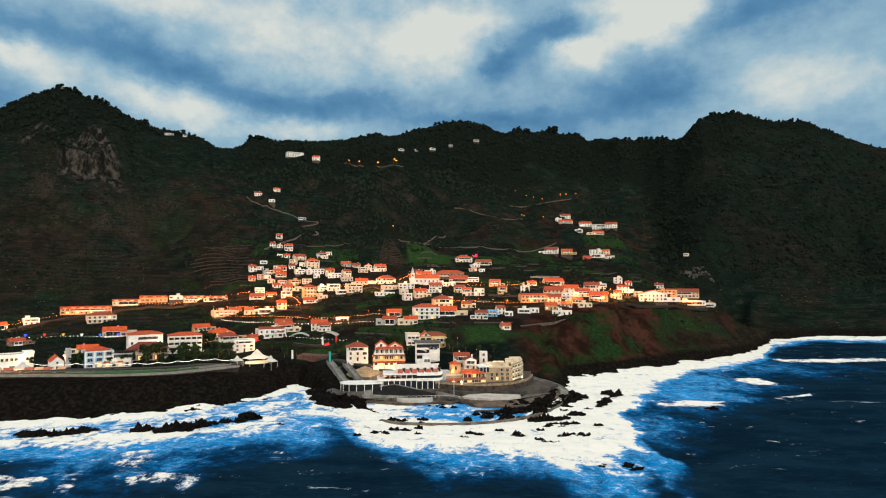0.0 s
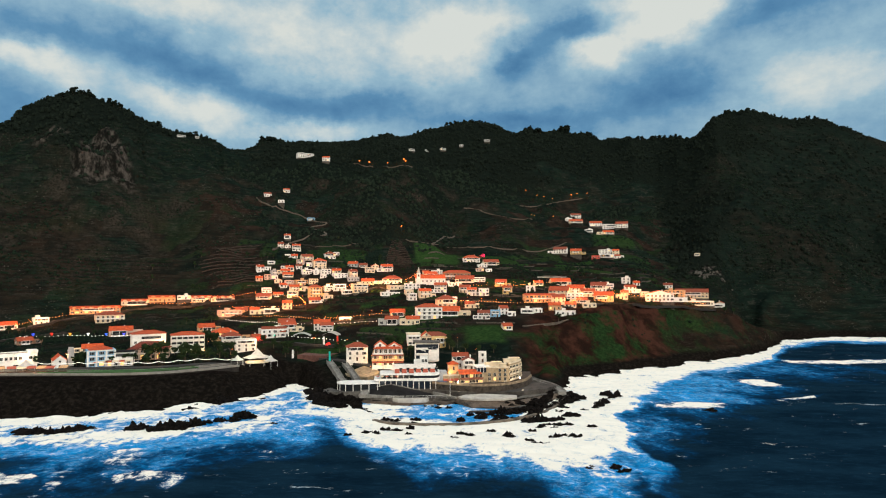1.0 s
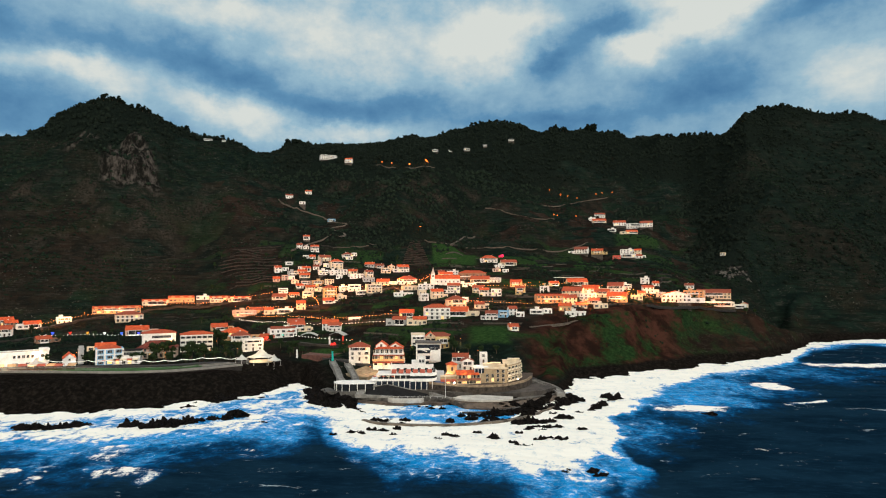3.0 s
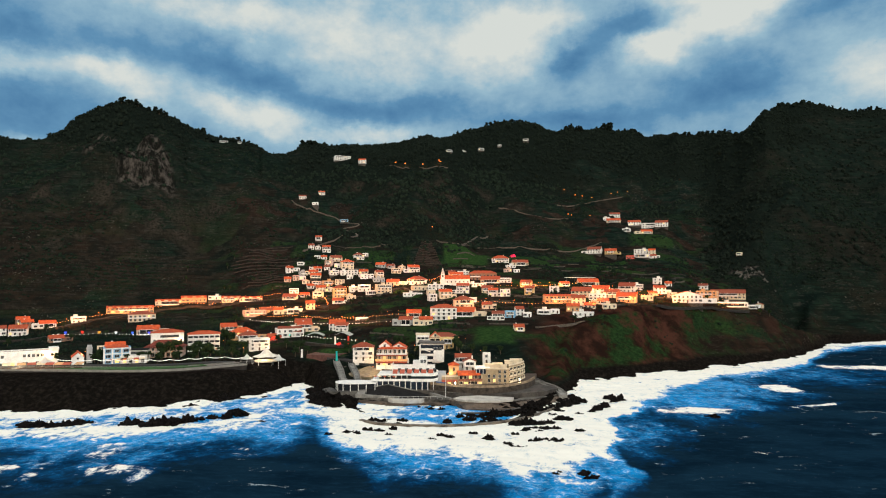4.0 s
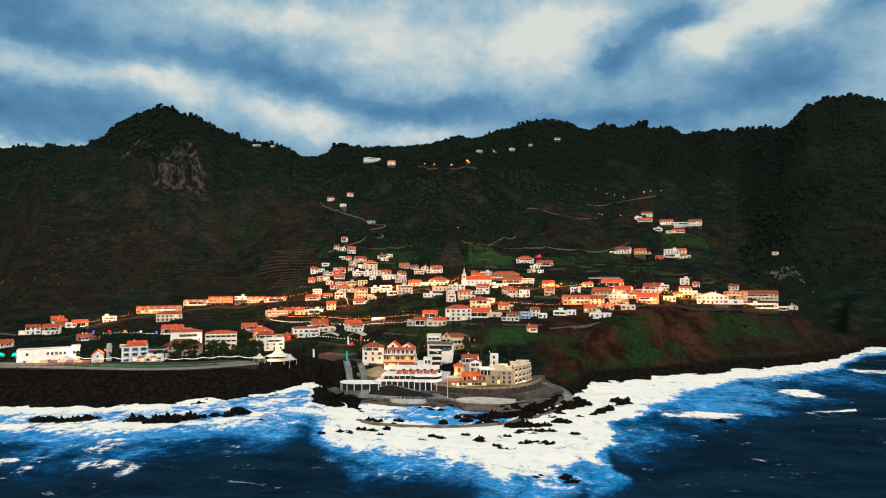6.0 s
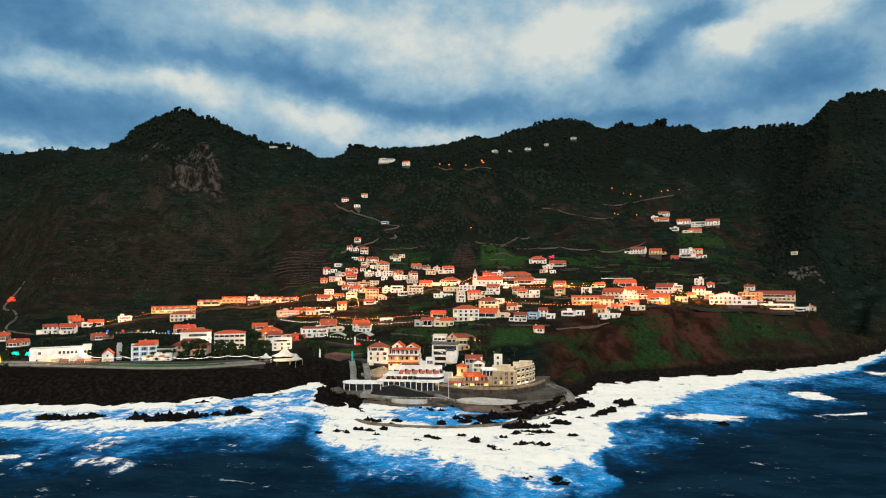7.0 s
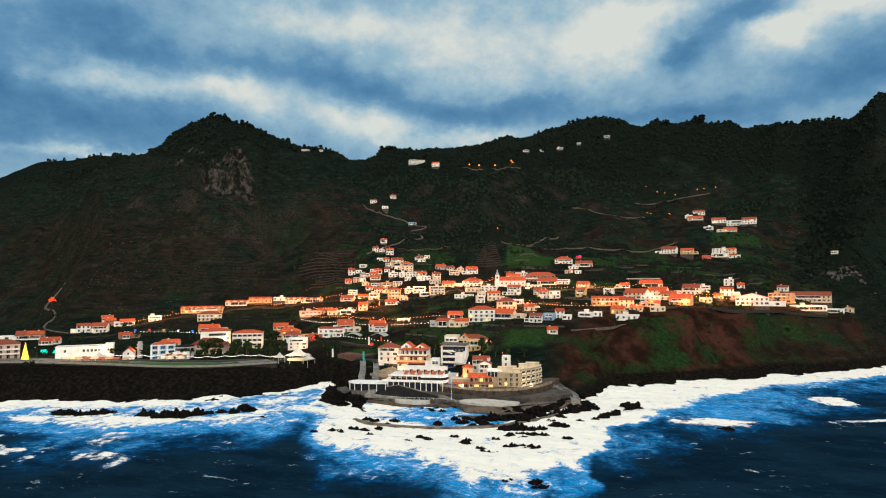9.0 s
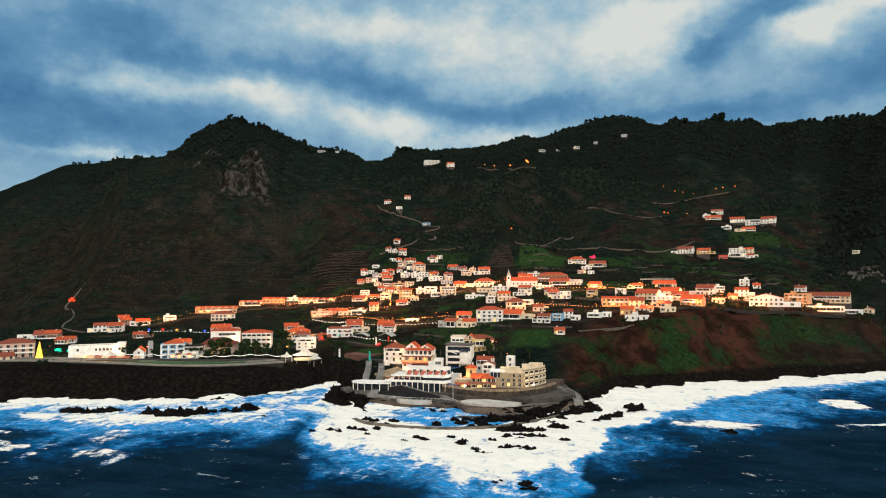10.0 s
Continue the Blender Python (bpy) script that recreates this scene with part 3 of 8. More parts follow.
def foam_density(B, D):
    """How much surf lies on the water, 0 to about 1: a belt along the shore, spilling wide round the point."""
    shore = np.interp(B, SEC_B, SEC_S)
    off = shore - D
    X, Y = D * np.sin(np.radians(B)), D * np.cos(np.radians(B))
    wob = 17 * fbm(X / 34, Y / 34, 5, 201)
    bent = B + 3.4 * fbm(X / 30, Y / 30, 5, 205, 0.6) * smooth(2, 5, B)
    belt = np.interp(bent, (-90, -50, -42, -37, -31, -25, -22, -18.5, -13.7, -8.7, -4.9, -1, 2, 4.8, 6.2, 7.2, 8.4, 11, 13, 16.5, 22, 28, 40), (40, 44, 50, 56, 72, 84, 108, 92, 52, 52, 68, 98, 138, 186, 176, 135, 96, 84, 74, 60, 56, 50, 46))
    f = smooth(20, -28, off + wob - belt) * 0.88 + 0.10 * fbm(X / 16, Y / 10, 4, 207)
    f = np.maximum(f, 0.22 * smooth(40, 8, off + wob - belt))
    swash = 0.85 * smooth(62, -12, off + 1.6 * wob - belt)
    # the belt is torn open between the reef and the black cliff, and beyond the bluff
    f -= 0.40 * smooth(-17, -21, B) * smooth(6, 20, off) * smooth(belt - 2, belt - 30, off)
    f += 0.34 * smooth(15, 2, off) * smooth(-0.45, 0.35, fbm(X / 11, Y / 11, 3, 251))
    f = np.maximum(f, 0.74 * np.exp(-((off - np.interp(B, (-45, -37, -31, -25), (44, 44, 56, 58)) + 0.5 * wob) / 11) ** 2) * smooth(-47, -43, B) * smooth(-21, -25, B))
    for b0, d0, wide, deep, much in ((12.5, 352, 7.5, 66, 0.75), (8.6, 268, 3.8, 52, 0.6), (15.5, 400, 7, 56, 0.75), (22.5, 470, 7, 60, 0.55), (-36, 262, 9, 34, 0.55)):
        swash = np.maximum(swash, much * np.exp(-(((bent - b0) / wide) ** 2 + ((D + wob - d0) / deep) ** 2) ** 1.4))
    # lone breakers off the bluff and scattered whitecaps, in a broad field of churned blue
    for b0, d0, wide, deep, lean, much in ((13.4, 317, 3.2, 9, 1.5, 0.70), (20.0, 402, 2.0, 12, -2, 0.74), (22.4, 356, 2.2, 6, 8, 0.62), (28, 535, 5.5, 15, 6, 0.8), (-33.6, 230, 1.5, 7, 3, 0.62), (-41, 247, 0.9, 4, 2, 0.60), (-26.2, 253, 1.2, 5, -4, 0.56), (-37, 240, 0.8, 5, 3, 0.54)):
        f = np.maximum(f, much * np.exp(-(((B - b0) / wide) ** 2 + ((D - d0 - lean * (B - b0) + wob * 0.5) / deep) ** 2) ** 1.8))
    f = np.maximum(f, 0.50 * smooth(0.12, 0.5, fbm(X / 26, Y / 13, 4, 231)) * smooth(-22, -28, B) * smooth(belt - 5, belt + 10, off) * smooth(165, 110, off))
    # sheltered pools behind the sea wall
    f = np.where((off < -1) & (D < 326), 0.44 + 0.40 * fbm(X / 11, Y / 7, 3, 241) + 0.25 * smooth(-10, -14, B) + 0.3 * smooth(-6, -1, off), f)
    return np.clip(f, 0, 1), np.clip(np.maximum(swash, f), 0, 1)


def make_sea():
    b = np.concatenate((steps((-180, -60, 4), (-60, 40, 0.22), (40, 180, 4)),))
    d = steps((1, 130, 6), (130, 480, 1.2), (480, 960, 4), (960, 4801, 240))
    B, D = np.meshgrid(b, d, indexing="ij")
    X, Y = BAY[0] + D * np.sin(np.radians(B)), BAY[1] + D * np.cos(np.radians(B))
    F, swash = foam_density(B, D)
    Z = 0.9 * fbm(X / 30 + Y / 60, Y / 14, 4, 211) * smooth(1500, 500, D) + 0.9 * F * np.abs(fbm(X / 9, Y / 6, 4, 221))
    return tagged(sheet("water", X, Y, Z, SEA, (("foam", F), ("swash", swash)), closed=True), "dark blue Atlantic sea with broad white surf", "sea", kind="structure")


make_ground()
make_sea()


# ---- a kit for meshes ----
def box(bm, x0, y0, z0, x1, y1, z1, mat=0):
    v = [bm.verts.new(p) for p in ((x0, y0, z0), (x1, y0, z0), (x1, y1, z0), (x0, y1, z0), (x0, y0, z1), (x1, y0, z1), (x1, y1, z1), (x0, y1, z1))]
    for f in ((0, 3, 2, 1), (4, 5, 6, 7), (0, 1, 5, 4), (1, 2, 6, 5), (2, 3, 7, 6), (3, 0, 4, 7)):
        bm.faces.new([v[i] for i in f]).material_index = mat


def solid(bm, pts, z0, z1, mat=0):
    """A prism over a plan; z0, z1 may be lists, one height a corner."""
    n = len(pts)
    lo = [bm.verts.new((*p, z0[i] if isinstance(z0, (list, tuple)) else z0)) for i, p in enumerate(pts)]
    hi = [bm.verts.new((*p, z1[i] if isinstance(z1, (list, tuple)) else z1)) for i, p in enumerate(pts)]
    bm.faces.new(lo[::-1]).material_index = mat
    bm.faces.new(hi).material_index = mat
    for i in range(n):
        j = (i + 1) % n
        bm.faces.new((lo[i], lo[j], hi[j], hi[i])).material_index = mat


def tube(bm, x, y, z0, z1, r0, r1, n=8, mat=0):
    lo = [bm.verts.new((x + r0 * math.cos(6.2832 * i / n), y + r0 * math.sin(6.2832 * i / n), z0)) for i in range(n)]
    hi = [bm.verts.new((x + r1 * math.cos(6.2832 * i / n), y + r1 * math.sin(6.2832 * i / n), z1)) for i in range(n)]
    bm.faces.new(lo[::-1]).material_index = mat
    bm.faces.new(hi).material_index = mat
    for i in range(n):
        j = (i + 1) % n
        bm.faces.new((lo[i], lo[j], hi[j], hi[i])).material_index = mat


def mesh_of(name, bm, *materials):
    bmesh.ops.recalc_face_normals(bm, faces=bm.faces)
    me = bpy.data.meshes.new(name)
    bm.to_mesh(me)
    bm.free()
    for m in materials:
        me.materials.append(m)
    return me


def part(name, bm, material, parent, label=""):
    mats = material if isinstance(material, tuple) else (material,)
    ob = new(name, mesh_of(name, bm, *mats))
    ob.parent = parent
    return tagged(ob, label) if label else ob


def lay(name, me, parent, m):
    """A part on a mesh that its likes share, at the local pose m."""
    ob = new(name, me)
    ob.parent = parent
    ob.matrix_basis = m
    return ob


def thing(name, x, y, z, turn, label, category, group="", kind=""):
    e = new(name)
    e.empty_display_size = 0.5
    e.matrix_world = pose(x, y, z, 0, 0, turn)
    return tagged(e, label, category, group, kind)


def ground_at(x, y):
    return float(land(np.array([x]), np.array([y]))[0])


def footing(x, y, turn, w, d):
    """The ground's height at the front, and the lowest and highest round the plan."""
    c, s = math.cos(radians(turn)), math.sin(radians(turn))
    pts = [(x + c * u - s * v, y + s * u + c * v) for u, v in ((0, -d / 2), (-w / 2, -d / 2), (w / 2, -d / 2), (-w / 2, d / 2), (w / 2, d / 2))]
    z = land(np.array([p[0] for p in pts]), np.array([p[1] for p in pts]))
    return float(z[0]), float(z.min()), float(z.max())


PAINT = {
    "white": plain("white_plaster", (0.84, 0.82, 0.785), 0.85, 0.10, 0.35, by_object=0.14),
    "cream": plain("cream_plaster", (0.76, 0.64, 0.47), 0.85, 0.10, 0.35, by_object=0.25),
    "yellow": plain("yellow_plaster", (0.66, 0.48, 0.22), 0.85, 0.10, 0.35),
    "orange": plain("ochre_plaster", (0.62, 0.36, 0.18), 0.85, 0.10, 0.35),
    "pink": plain("pink_plaster", (0.60, 0.42, 0.34), 0.85, 0.10, 0.35),
    "grey": plain("grey_plaster", (0.42, 0.42, 0.42), 0.85, 0.12, 0.35),
    "brown": plain("brown_plaster", (0.26, 0.15, 0.10), 0.85, 0.12, 0.35),
    "blue": plain("blue_plaster", (0.22, 0.42, 0.62), 0.8, 0.10, 0.35),
    "red": plain("red_plaster", (0.52, 0.10, 0.07), 0.8, 0.10, 0.35),
    "stone": plain("beige_stone_plaster", (0.37, 0.275, 0.17), 0.9, 0.14, 0.5),
}
m = Mat("clay_roof_tiles", 0.75, 0, 0.3)
tile_wave = m.t.nodes.new("ShaderNodeTexWave")
tile_wave.inputs["Scale"].default_value, tile_wave.inputs["Distortion"].default_value = 2.4, 1.0
m.t.links.new(m.coords(), tile_wave.inputs["Vector"])
tc = m.mix(m.range(m.noise(0.7, 5, 0.65), 0.35, 0.65), (0.46, 0.06, 0.016), (0.72, 0.12, 0.028))
# random per roof: lamp-lit orange-red or unlit red-brown, put into the tile colour
tc = m.mix(m.math("MULTIPLY", m.range(m.rand(), 0.25, 1.0), 0.85), tc, (0.17, 0.048, 0.028))
m.color(tc).bump(tile_wave.outputs[1], 0.6, 0.08)
TILES = m.m
CONCRETE = plain("weathered_concrete", (0.105, 0.098, 0.09), 0.9, 0.33, 0.16)
PALE_CONCRETE = plain("pale_concrete", (0.215, 0.205, 0.19), 0.85, 0.28, 0.25)
FLATROOF = plain("flat_roof_screed", (0.33, 0.27, 0.235), 0.9, 0.18, 0.3)
ASPHALT = plain("asphalt", (0.035, 0.034, 0.034), 0.9, 0.2, 0.3)
FRAME = plain("painted_frame", (0.7, 0.69, 0.67), 0.6, 0.05)
DARKWOOD = plain("dark_wood", (0.07, 0.04, 0.025), 0.6, 0.2)
IRON = plain("dark_iron", (0.04, 0.04, 0.042), 0.5, 0.1, metal=0.6)
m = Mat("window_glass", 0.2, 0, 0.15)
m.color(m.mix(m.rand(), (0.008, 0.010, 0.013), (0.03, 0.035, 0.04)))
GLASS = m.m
LITGLASS = Mat("lit_window", 0.3).color((0.5, 0.3, 0.12)).glow((1.0, 0.55, 0.18), 1.6).m


def opening(name, w, h, cols, rows, frame_mat, pane_mat, proud=0.12, edge=0.07):
    """A frame standing proud of the wall with recessed panes, one closed skin."""
    bm = bmesh.new()
    x0, x1 = -w / 2 - edge, w / 2 + edge
    grid = [[bm.verts.new((x0 + (x1 - x0) * i / cols, -proud, -edge + (h + 2 * edge) * j / rows)) for i in range(cols + 1)] for j in range(rows + 1)]
    faces = [bm.faces.new((grid[j][i], grid[j][i + 1], grid[j + 1][i + 1], grid[j + 1][i])) for j in range(rows) for i in range(cols)]
    rim = [e for e in bm.edges if e.is_boundary]
    made = bmesh.ops.extrude_edge_only(bm, edges=rim)
    bmesh.ops.translate(bm, vec=(0, proud + 0.02, 0), verts=[v for v in made["geom"] if isinstance(v, bmesh.types.BMVert)])
    bmesh.ops.inset_individual(bm, faces=faces, thickness=edge * 0.8, depth=-0.07)
    for f in faces:
        f.material_index = 1
    me = bpy.data.meshes.new(name)
    bm.to_mesh(me)
    bm.free()
    me.materials.append(frame_mat)
    me.materials.append(pane_mat)
    return me


def window_mesh(name, w, h, glass, surround=FRAME, bars=1):
    return opening(name, w, h, bars + 1, 1, surround, glass)


WIN = {False: {k: window_mesh("window", w, h, GLASS, bars=n) for k, w, h, n in (("small", 1.15, 1.5, 1), ("wide", 2.2, 1.5, 2), ("tall", 1.5, 2.1, 1))},
       True: {k: window_mesh("window", w, h, LITGLASS, bars=n) for k, w, h, n in (("small", 1.15, 1.5, 1), ("wide", 2.2, 1.5, 2), ("tall", 1.5, 2.1, 1))}}
DOOR = opening("door", 1.0, 2.05, 1, 1, FRAME, DARKWOOD, 0.09, 0.11)


def gable_roof(bm, w, d, z, rise, over=0.45, along="x", thick=0.18):
    """Two sloping slabs with a ridge, with eaves; gable walls are filled by the caller's wall."""
    a, b = (w / 2 + over * 0.6, d / 2 + over) if along == "x" else (d / 2 + over * 0.6, w / 2 + over)
    drop = rise * over / (b - over)

    def put(u, v, zz):
        return bm.verts.new((u, v, zz) if along == "x" else (v, u, zz))
    for sgn in (-1, 1):
        lo = [put(-a, sgn * b, z - drop), put(a, sgn * b, z - drop), put(a, 0, z + rise), put(-a, 0, z + rise)]
        hi = [put(-a, sgn * b, z - drop + thick), put(a, sgn * b, z - drop + thick), put(a, 0, z + rise + thick), put(-a, 0, z + rise + thick)]
        bm.faces.new(lo)
        bm.faces.new(hi)
        for i in range(4):
            bm.faces.new((lo[i], lo[(i + 1) % 4], hi[(i + 1) % 4], hi[i]))
    # ridge cap
    for u0 in np.arange(-a, a - 0.1, max(1.2, a / 4)):
        u1 = min(a, u0 + max(1.2, a / 4) - 0.04)
        p = [(u0, -0.16), (u1, -0.16), (u1, 0.16), (u0, 0.16)]
        solid(bm, p if along == "x" else [(q[1], q[0]) for q in p], z + rise + thick - 0.1, z + rise + thick + 0.1)


def hip_roof(bm, w, d, z, rise, over=0.5, thick=0.18):
    a, b = w / 2 + over, d / 2 + over
    r = max(0.3, a - b)
    zb = z - rise * over / b
    for k, zz in ((0, zb), (1, zb + thick)):
        e = [bm.verts.new(p) for p in ((-a, -b, zz), (a, -b, zz), (a, b, zz), (-a, b, zz))]
        t = [bm.verts.new((-r, 0, zz + rise)), bm.verts.new((r, 0, zz + rise))]
        for f in ((e[0], e[1], t[1], t[0]), (e[1], e[2], t[1]), (e[2], e[3], t[0], t[1]), (e[3], e[0], t[0])):
            bm.faces.new(f)
        if k == 0:
            low = e
        else:
            for i in range(4):
                bm.faces.new((low[i], low[(i + 1) % 4], e[(i + 1) % 4], e[i]))
    box(bm, -r - 0.1, -0.15, zb + rise + thick - 0.05, r + 0.1, 0.15, zb + rise + thick + 0.14)


ROOFWORD = {"gable": "red tiled gable roof", "hip": "red tiled hip roof", "flat": "flat roof", "front": "red tiled front gable", "shed": "low red tiled roof", "block": "balconies and red roof", "terrace": "stepped red roofs"}
COUNTWORD = {1: "one-storey", 2: "two-storey", 3: "three-storey", 4: "four-storey", 5: "five-storey"}
PAINTWORD = {"cream": "cream", "orange": "ochre", "stone": "beige"}
dice = random.Random(11)
HOUSE_SPOTS = []


FOOTING = plain("dark_rubble_footing", (0.07, 0.06, 0.05), 0.95, 0.3, 0.8)


def house(x, y, turn, w, d, storeys, wall, roof, paint, name="house", label="", sunk=None):
    front, lowest, highest = footing(x, y, turn, w, d)
    HOUSE_SPOTS.append((x, y, 0.55 * max(w, d) + 1.5))
    z = (front + 0.5 if roof == "terrace" else max(front + 0.15, highest - 1.05 * wall)) if sunk is None else sunk
    word = PAINTWORD.get(paint, paint)
    h = thing(name, x, y, z, turn, label or f"{word} {COUNTWORD[min(5, storeys)]} village house with {ROOFWORD[roof]}", "house", "village houses")
    sh = wall / storeys
    base = min(lowest - z - 0.6, -0.6)
    if base < -1.4 and sunk is None:
        # rubble footing down to the slope
        bm = bmesh.new()
        box(bm, -w / 2 - 0.12, -d / 2 - 0.12, base, w / 2 + 0.12, d / 2 + 0.12, -0.35)
        part("footing", bm, FOOTING, h, "dark stone footing")
        base = -0.36
    bm = bmesh.new()
    if roof in ("flat", "block"):
        box(bm, -w / 2, -d / 2, base, w / 2, d / 2, wall)
        for x0, y0, x1, y1 in ((-w / 2, -d / 2, w / 2, -d / 2 + 0.22), (-w / 2, d / 2 - 0.22, w / 2, d / 2), (-w / 2, -d / 2 + 0.22, -w / 2 + 0.22, d / 2 - 0.22), (w / 2 - 0.22, -d / 2 + 0.22, w / 2, d / 2 - 0.22)):
            box(bm, x0, y0, wall + 0.002, x1, y1, wall + 0.7)
    elif roof == "front":
        rise = 0.22 * min(w, 14)
        box(bm, -w / 2, -d / 2, base, w / 2, d / 2, wall)
        solid(bm, [(-w / 2, -d / 2), (0, -d / 2), (w / 2, -d / 2), (w / 2, d / 2), (0, d / 2), (-w / 2, d / 2)], wall - 0.02, [wall, wall + rise, wall, wall, wall + rise, wall])
    elif roof == "hip":
        box(bm, -w / 2, -d / 2, base, w / 2, d / 2, wall)
    else:
        rise = {"gable": 0.27 * d, "shed": 1.1, "terrace": 1.5}[roof]
        box(bm, -w / 2, -d / 2, base, w / 2, d / 2, wall)
        solid(bm, [(-w / 2, -d / 2), (w / 2, -d / 2), (w / 2, 0), (w / 2, d / 2), (-w / 2, d / 2), (-w / 2, 0)], wall - 0.02, [wall, wall, wall + rise, wall, wall, wall + rise])
    part("wall", bm, PAINT[paint], h)
    # roof
    bm = bmesh.new()
    if roof == "hip":
        hip_roof(bm, w, d, wall, 0.28 * d)
        part("roof", bm, TILES, h, "red clay tiled hip roof")
    elif roof in ("gable", "shed", "terrace"):
        gable_roof(bm, w, d, wall, rise)
        part("roof", bm, TILES, h, "red clay tiled roof")
    elif roof == "front":
        gable_roof(bm, w, d, wall, rise, along="y")
        part("roof", bm, TILES, h, "red clay tiled roof")
    elif roof == "block":
        box(bm, -w / 2 + 0.23, -d / 2 + 0.23, wall + 0.003, w / 2 - 0.23, d / 2 - 0.23, wall + 0.12)
        part("roof_deck", bm, FLATROOF, h)
        bm = bmesh.new()
        hip_roof(bm, w, d, wall + 0.72, 0.2 * d, 0.35)
        part("roof", bm, TILES, h, "red clay tiled hip roof")
    else:
        box(bm, -w / 2 + 0.23, -d / 2 + 0.23, wall + 0.003, w / 2 - 0.23, d / 2 - 0.23, wall + 0.12)
        part("roof", bm, FLATROOF, h)
        if dice.random() < 0.4 and w > 7:
            bm = bmesh.new()
            u = dice.uniform(-w / 4, w / 4)
            box(bm, u - 1.4, 0, wall + 0.1, u + 1.4, d / 2 - 0.5, wall + 2.3)
            box(bm, u - 1.6, -0.2, wall + 2.3, u + 1.6, d / 2 - 0.3, wall + 2.45)
            part("stair_head", bm, PAINT[paint], h)
    if roof in ("gable", "hip", "front") and dice.random() < 0.7:
        bm = bmesh.new()
        u = dice.uniform(-w / 4, w / 4)
        box(bm, u - 0.35, d * 0.18, wall, u + 0.35, d * 0.18 + 0.6, wall + 0.22 * d + 1.0)
        box(bm, u - 0.45, d * 0.18 - 0.1, wall + 0.22 * d + 1.0, u + 0.45, d * 0.18 + 0.7, wall + 0.22 * d + 1.15)
        part("chimney", bm, PAINT["white"], h)
    if roof == "terrace":
        n = max(2, round(w / 6.5))
        for i in range(n):
            u = -w / 2 + w * (i + 0.5) / n
            bm = bmesh.new()
            solid(bm, [(u - 1.5, -d / 2 - 0.05), (u + 1.5, -d / 2 - 0.05), (u + 1.5, -0.2), (u - 1.5, -0.2)], wall - 0.3, wall + 1.0)
            solid(bm, [(u - 1.75, -d / 2 - 0.3), (u, -d / 2 - 0.3), (u, 0), (u - 1.75, 0)], [wall + 0.9, wall + 1.8, wall + 1.8, wall + 0.9], [wall + 1.1, wall + 2.0, wall + 2.0, wall + 1.1], 1)
            solid(bm, [(u, -d / 2 - 0.3), (u + 1.75, -d / 2 - 0.3), (u + 1.75, 0), (u, 0)], [wall + 1.8, wall + 0.9, wall + 0.9, wall + 1.8], [wall + 2.0, wall + 1.1, wall + 1.1, wall + 2.0], 1)
            part("dormer", bm, (PAINT[paint], TILES), h)
    if roof in ("gable", "hip", "front") and w > 7 and dice.random() < 0.5:
        # lower wing beside the house
        side, ww, wd = dice.choice((-1, 1)), w * dice.uniform(0.35, 0.6), d * 0.7
        u0, u1 = sorted((side * (w / 2 + 0.002), side * (w / 2 + ww)))
        bm = bmesh.new()
        box(bm, u0, -d / 2 + 0.8, base, u1, -d / 2 + 0.8 + wd, sh * 0.95)
        box(bm, u0, -d / 2 + 0.8, sh * 0.952, u1, -d / 2 + 1.0, sh * 0.95 + 0.7)
        part("wing", bm, PAINT[paint], h)
        lay("window", WIN[dice.random() < 0.15]["wide"], h, pose((u0 + u1) / 2, -d / 2 + 0.8, 0.7))
    # openings on the front, the sides and the upper floors
    pitch = 2.5 if w < 12 else 3.1
    n = max(1, int((w - 0.8) / pitch))
    for s in range(storeys):
        z0 = s * sh + min(0.95, sh * 0.33)
        fit = min(1.0, (sh - 0.5) / 2.2)
        for i in range(n):
            u = -w / 2 + w * (i + 0.5) / n
            if s == 0 and i == n // 2 and roof not in ("block",):
                lay("door", DOOR, h, pose(u, -d / 2, 0.02))
                continue
            kind = "tall" if roof == "block" else ("wide" if dice.random() < 0.22 and pitch > 2.4 else "small")
            lit = dice.random() < 0.07
            lay("window", WIN[lit][kind], h, pose(u, -d / 2, s * sh + 0.25 if kind == "tall" else z0) @ Matrix.Diagonal((1, 1, fit, 1)))
        for side in (-1, 1):
            if dice.random() < 0.75:
                lay("window", WIN[False]["small"], h, pose(side * w / 2, dice.uniform(-d / 5, d / 5), z0, 0, 0, 90 * side) @ Matrix.Diagonal((1, 1, fit, 1)))
        if s == storeys - 1 and roof != "block" and w > 6.5 and dice.random() < 0.55:
            # flat dark panel in place of a shaded recess under the eaves
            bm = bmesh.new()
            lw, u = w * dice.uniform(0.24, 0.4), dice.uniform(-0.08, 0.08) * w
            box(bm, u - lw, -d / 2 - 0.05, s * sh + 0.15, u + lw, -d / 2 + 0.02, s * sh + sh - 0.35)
            part("loggia", bm, GLASS, h, "flat dark panel in place of a shaded recess")
            bm = bmesh.new()
            box(bm, u - lw - 0.2, -d / 2 - 1.2, s * sh - 0.12, u + lw + 0.2, -d / 2 - 0.052, s * sh + 0.05)
            box(bm, u - lw - 0.2, -d / 2 - 1.2, s * sh + 0.052, u + lw + 0.2, -d / 2 - 1.06, s * sh + 0.85)
            box(bm, u - lw - 0.2, -d / 2 - 1.2, s * sh + sh - 0.3, u + lw + 0.2, -d / 2 - 0.052, s * sh + sh - 0.12)
            for k in range(3):
                px = u + (k - 1) * (lw + 0.05)
                box(bm, px - 0.13, -d / 2 - 1.18, s * sh + 0.852, px + 0.13, -d / 2 - 0.95, s * sh + sh - 0.302)
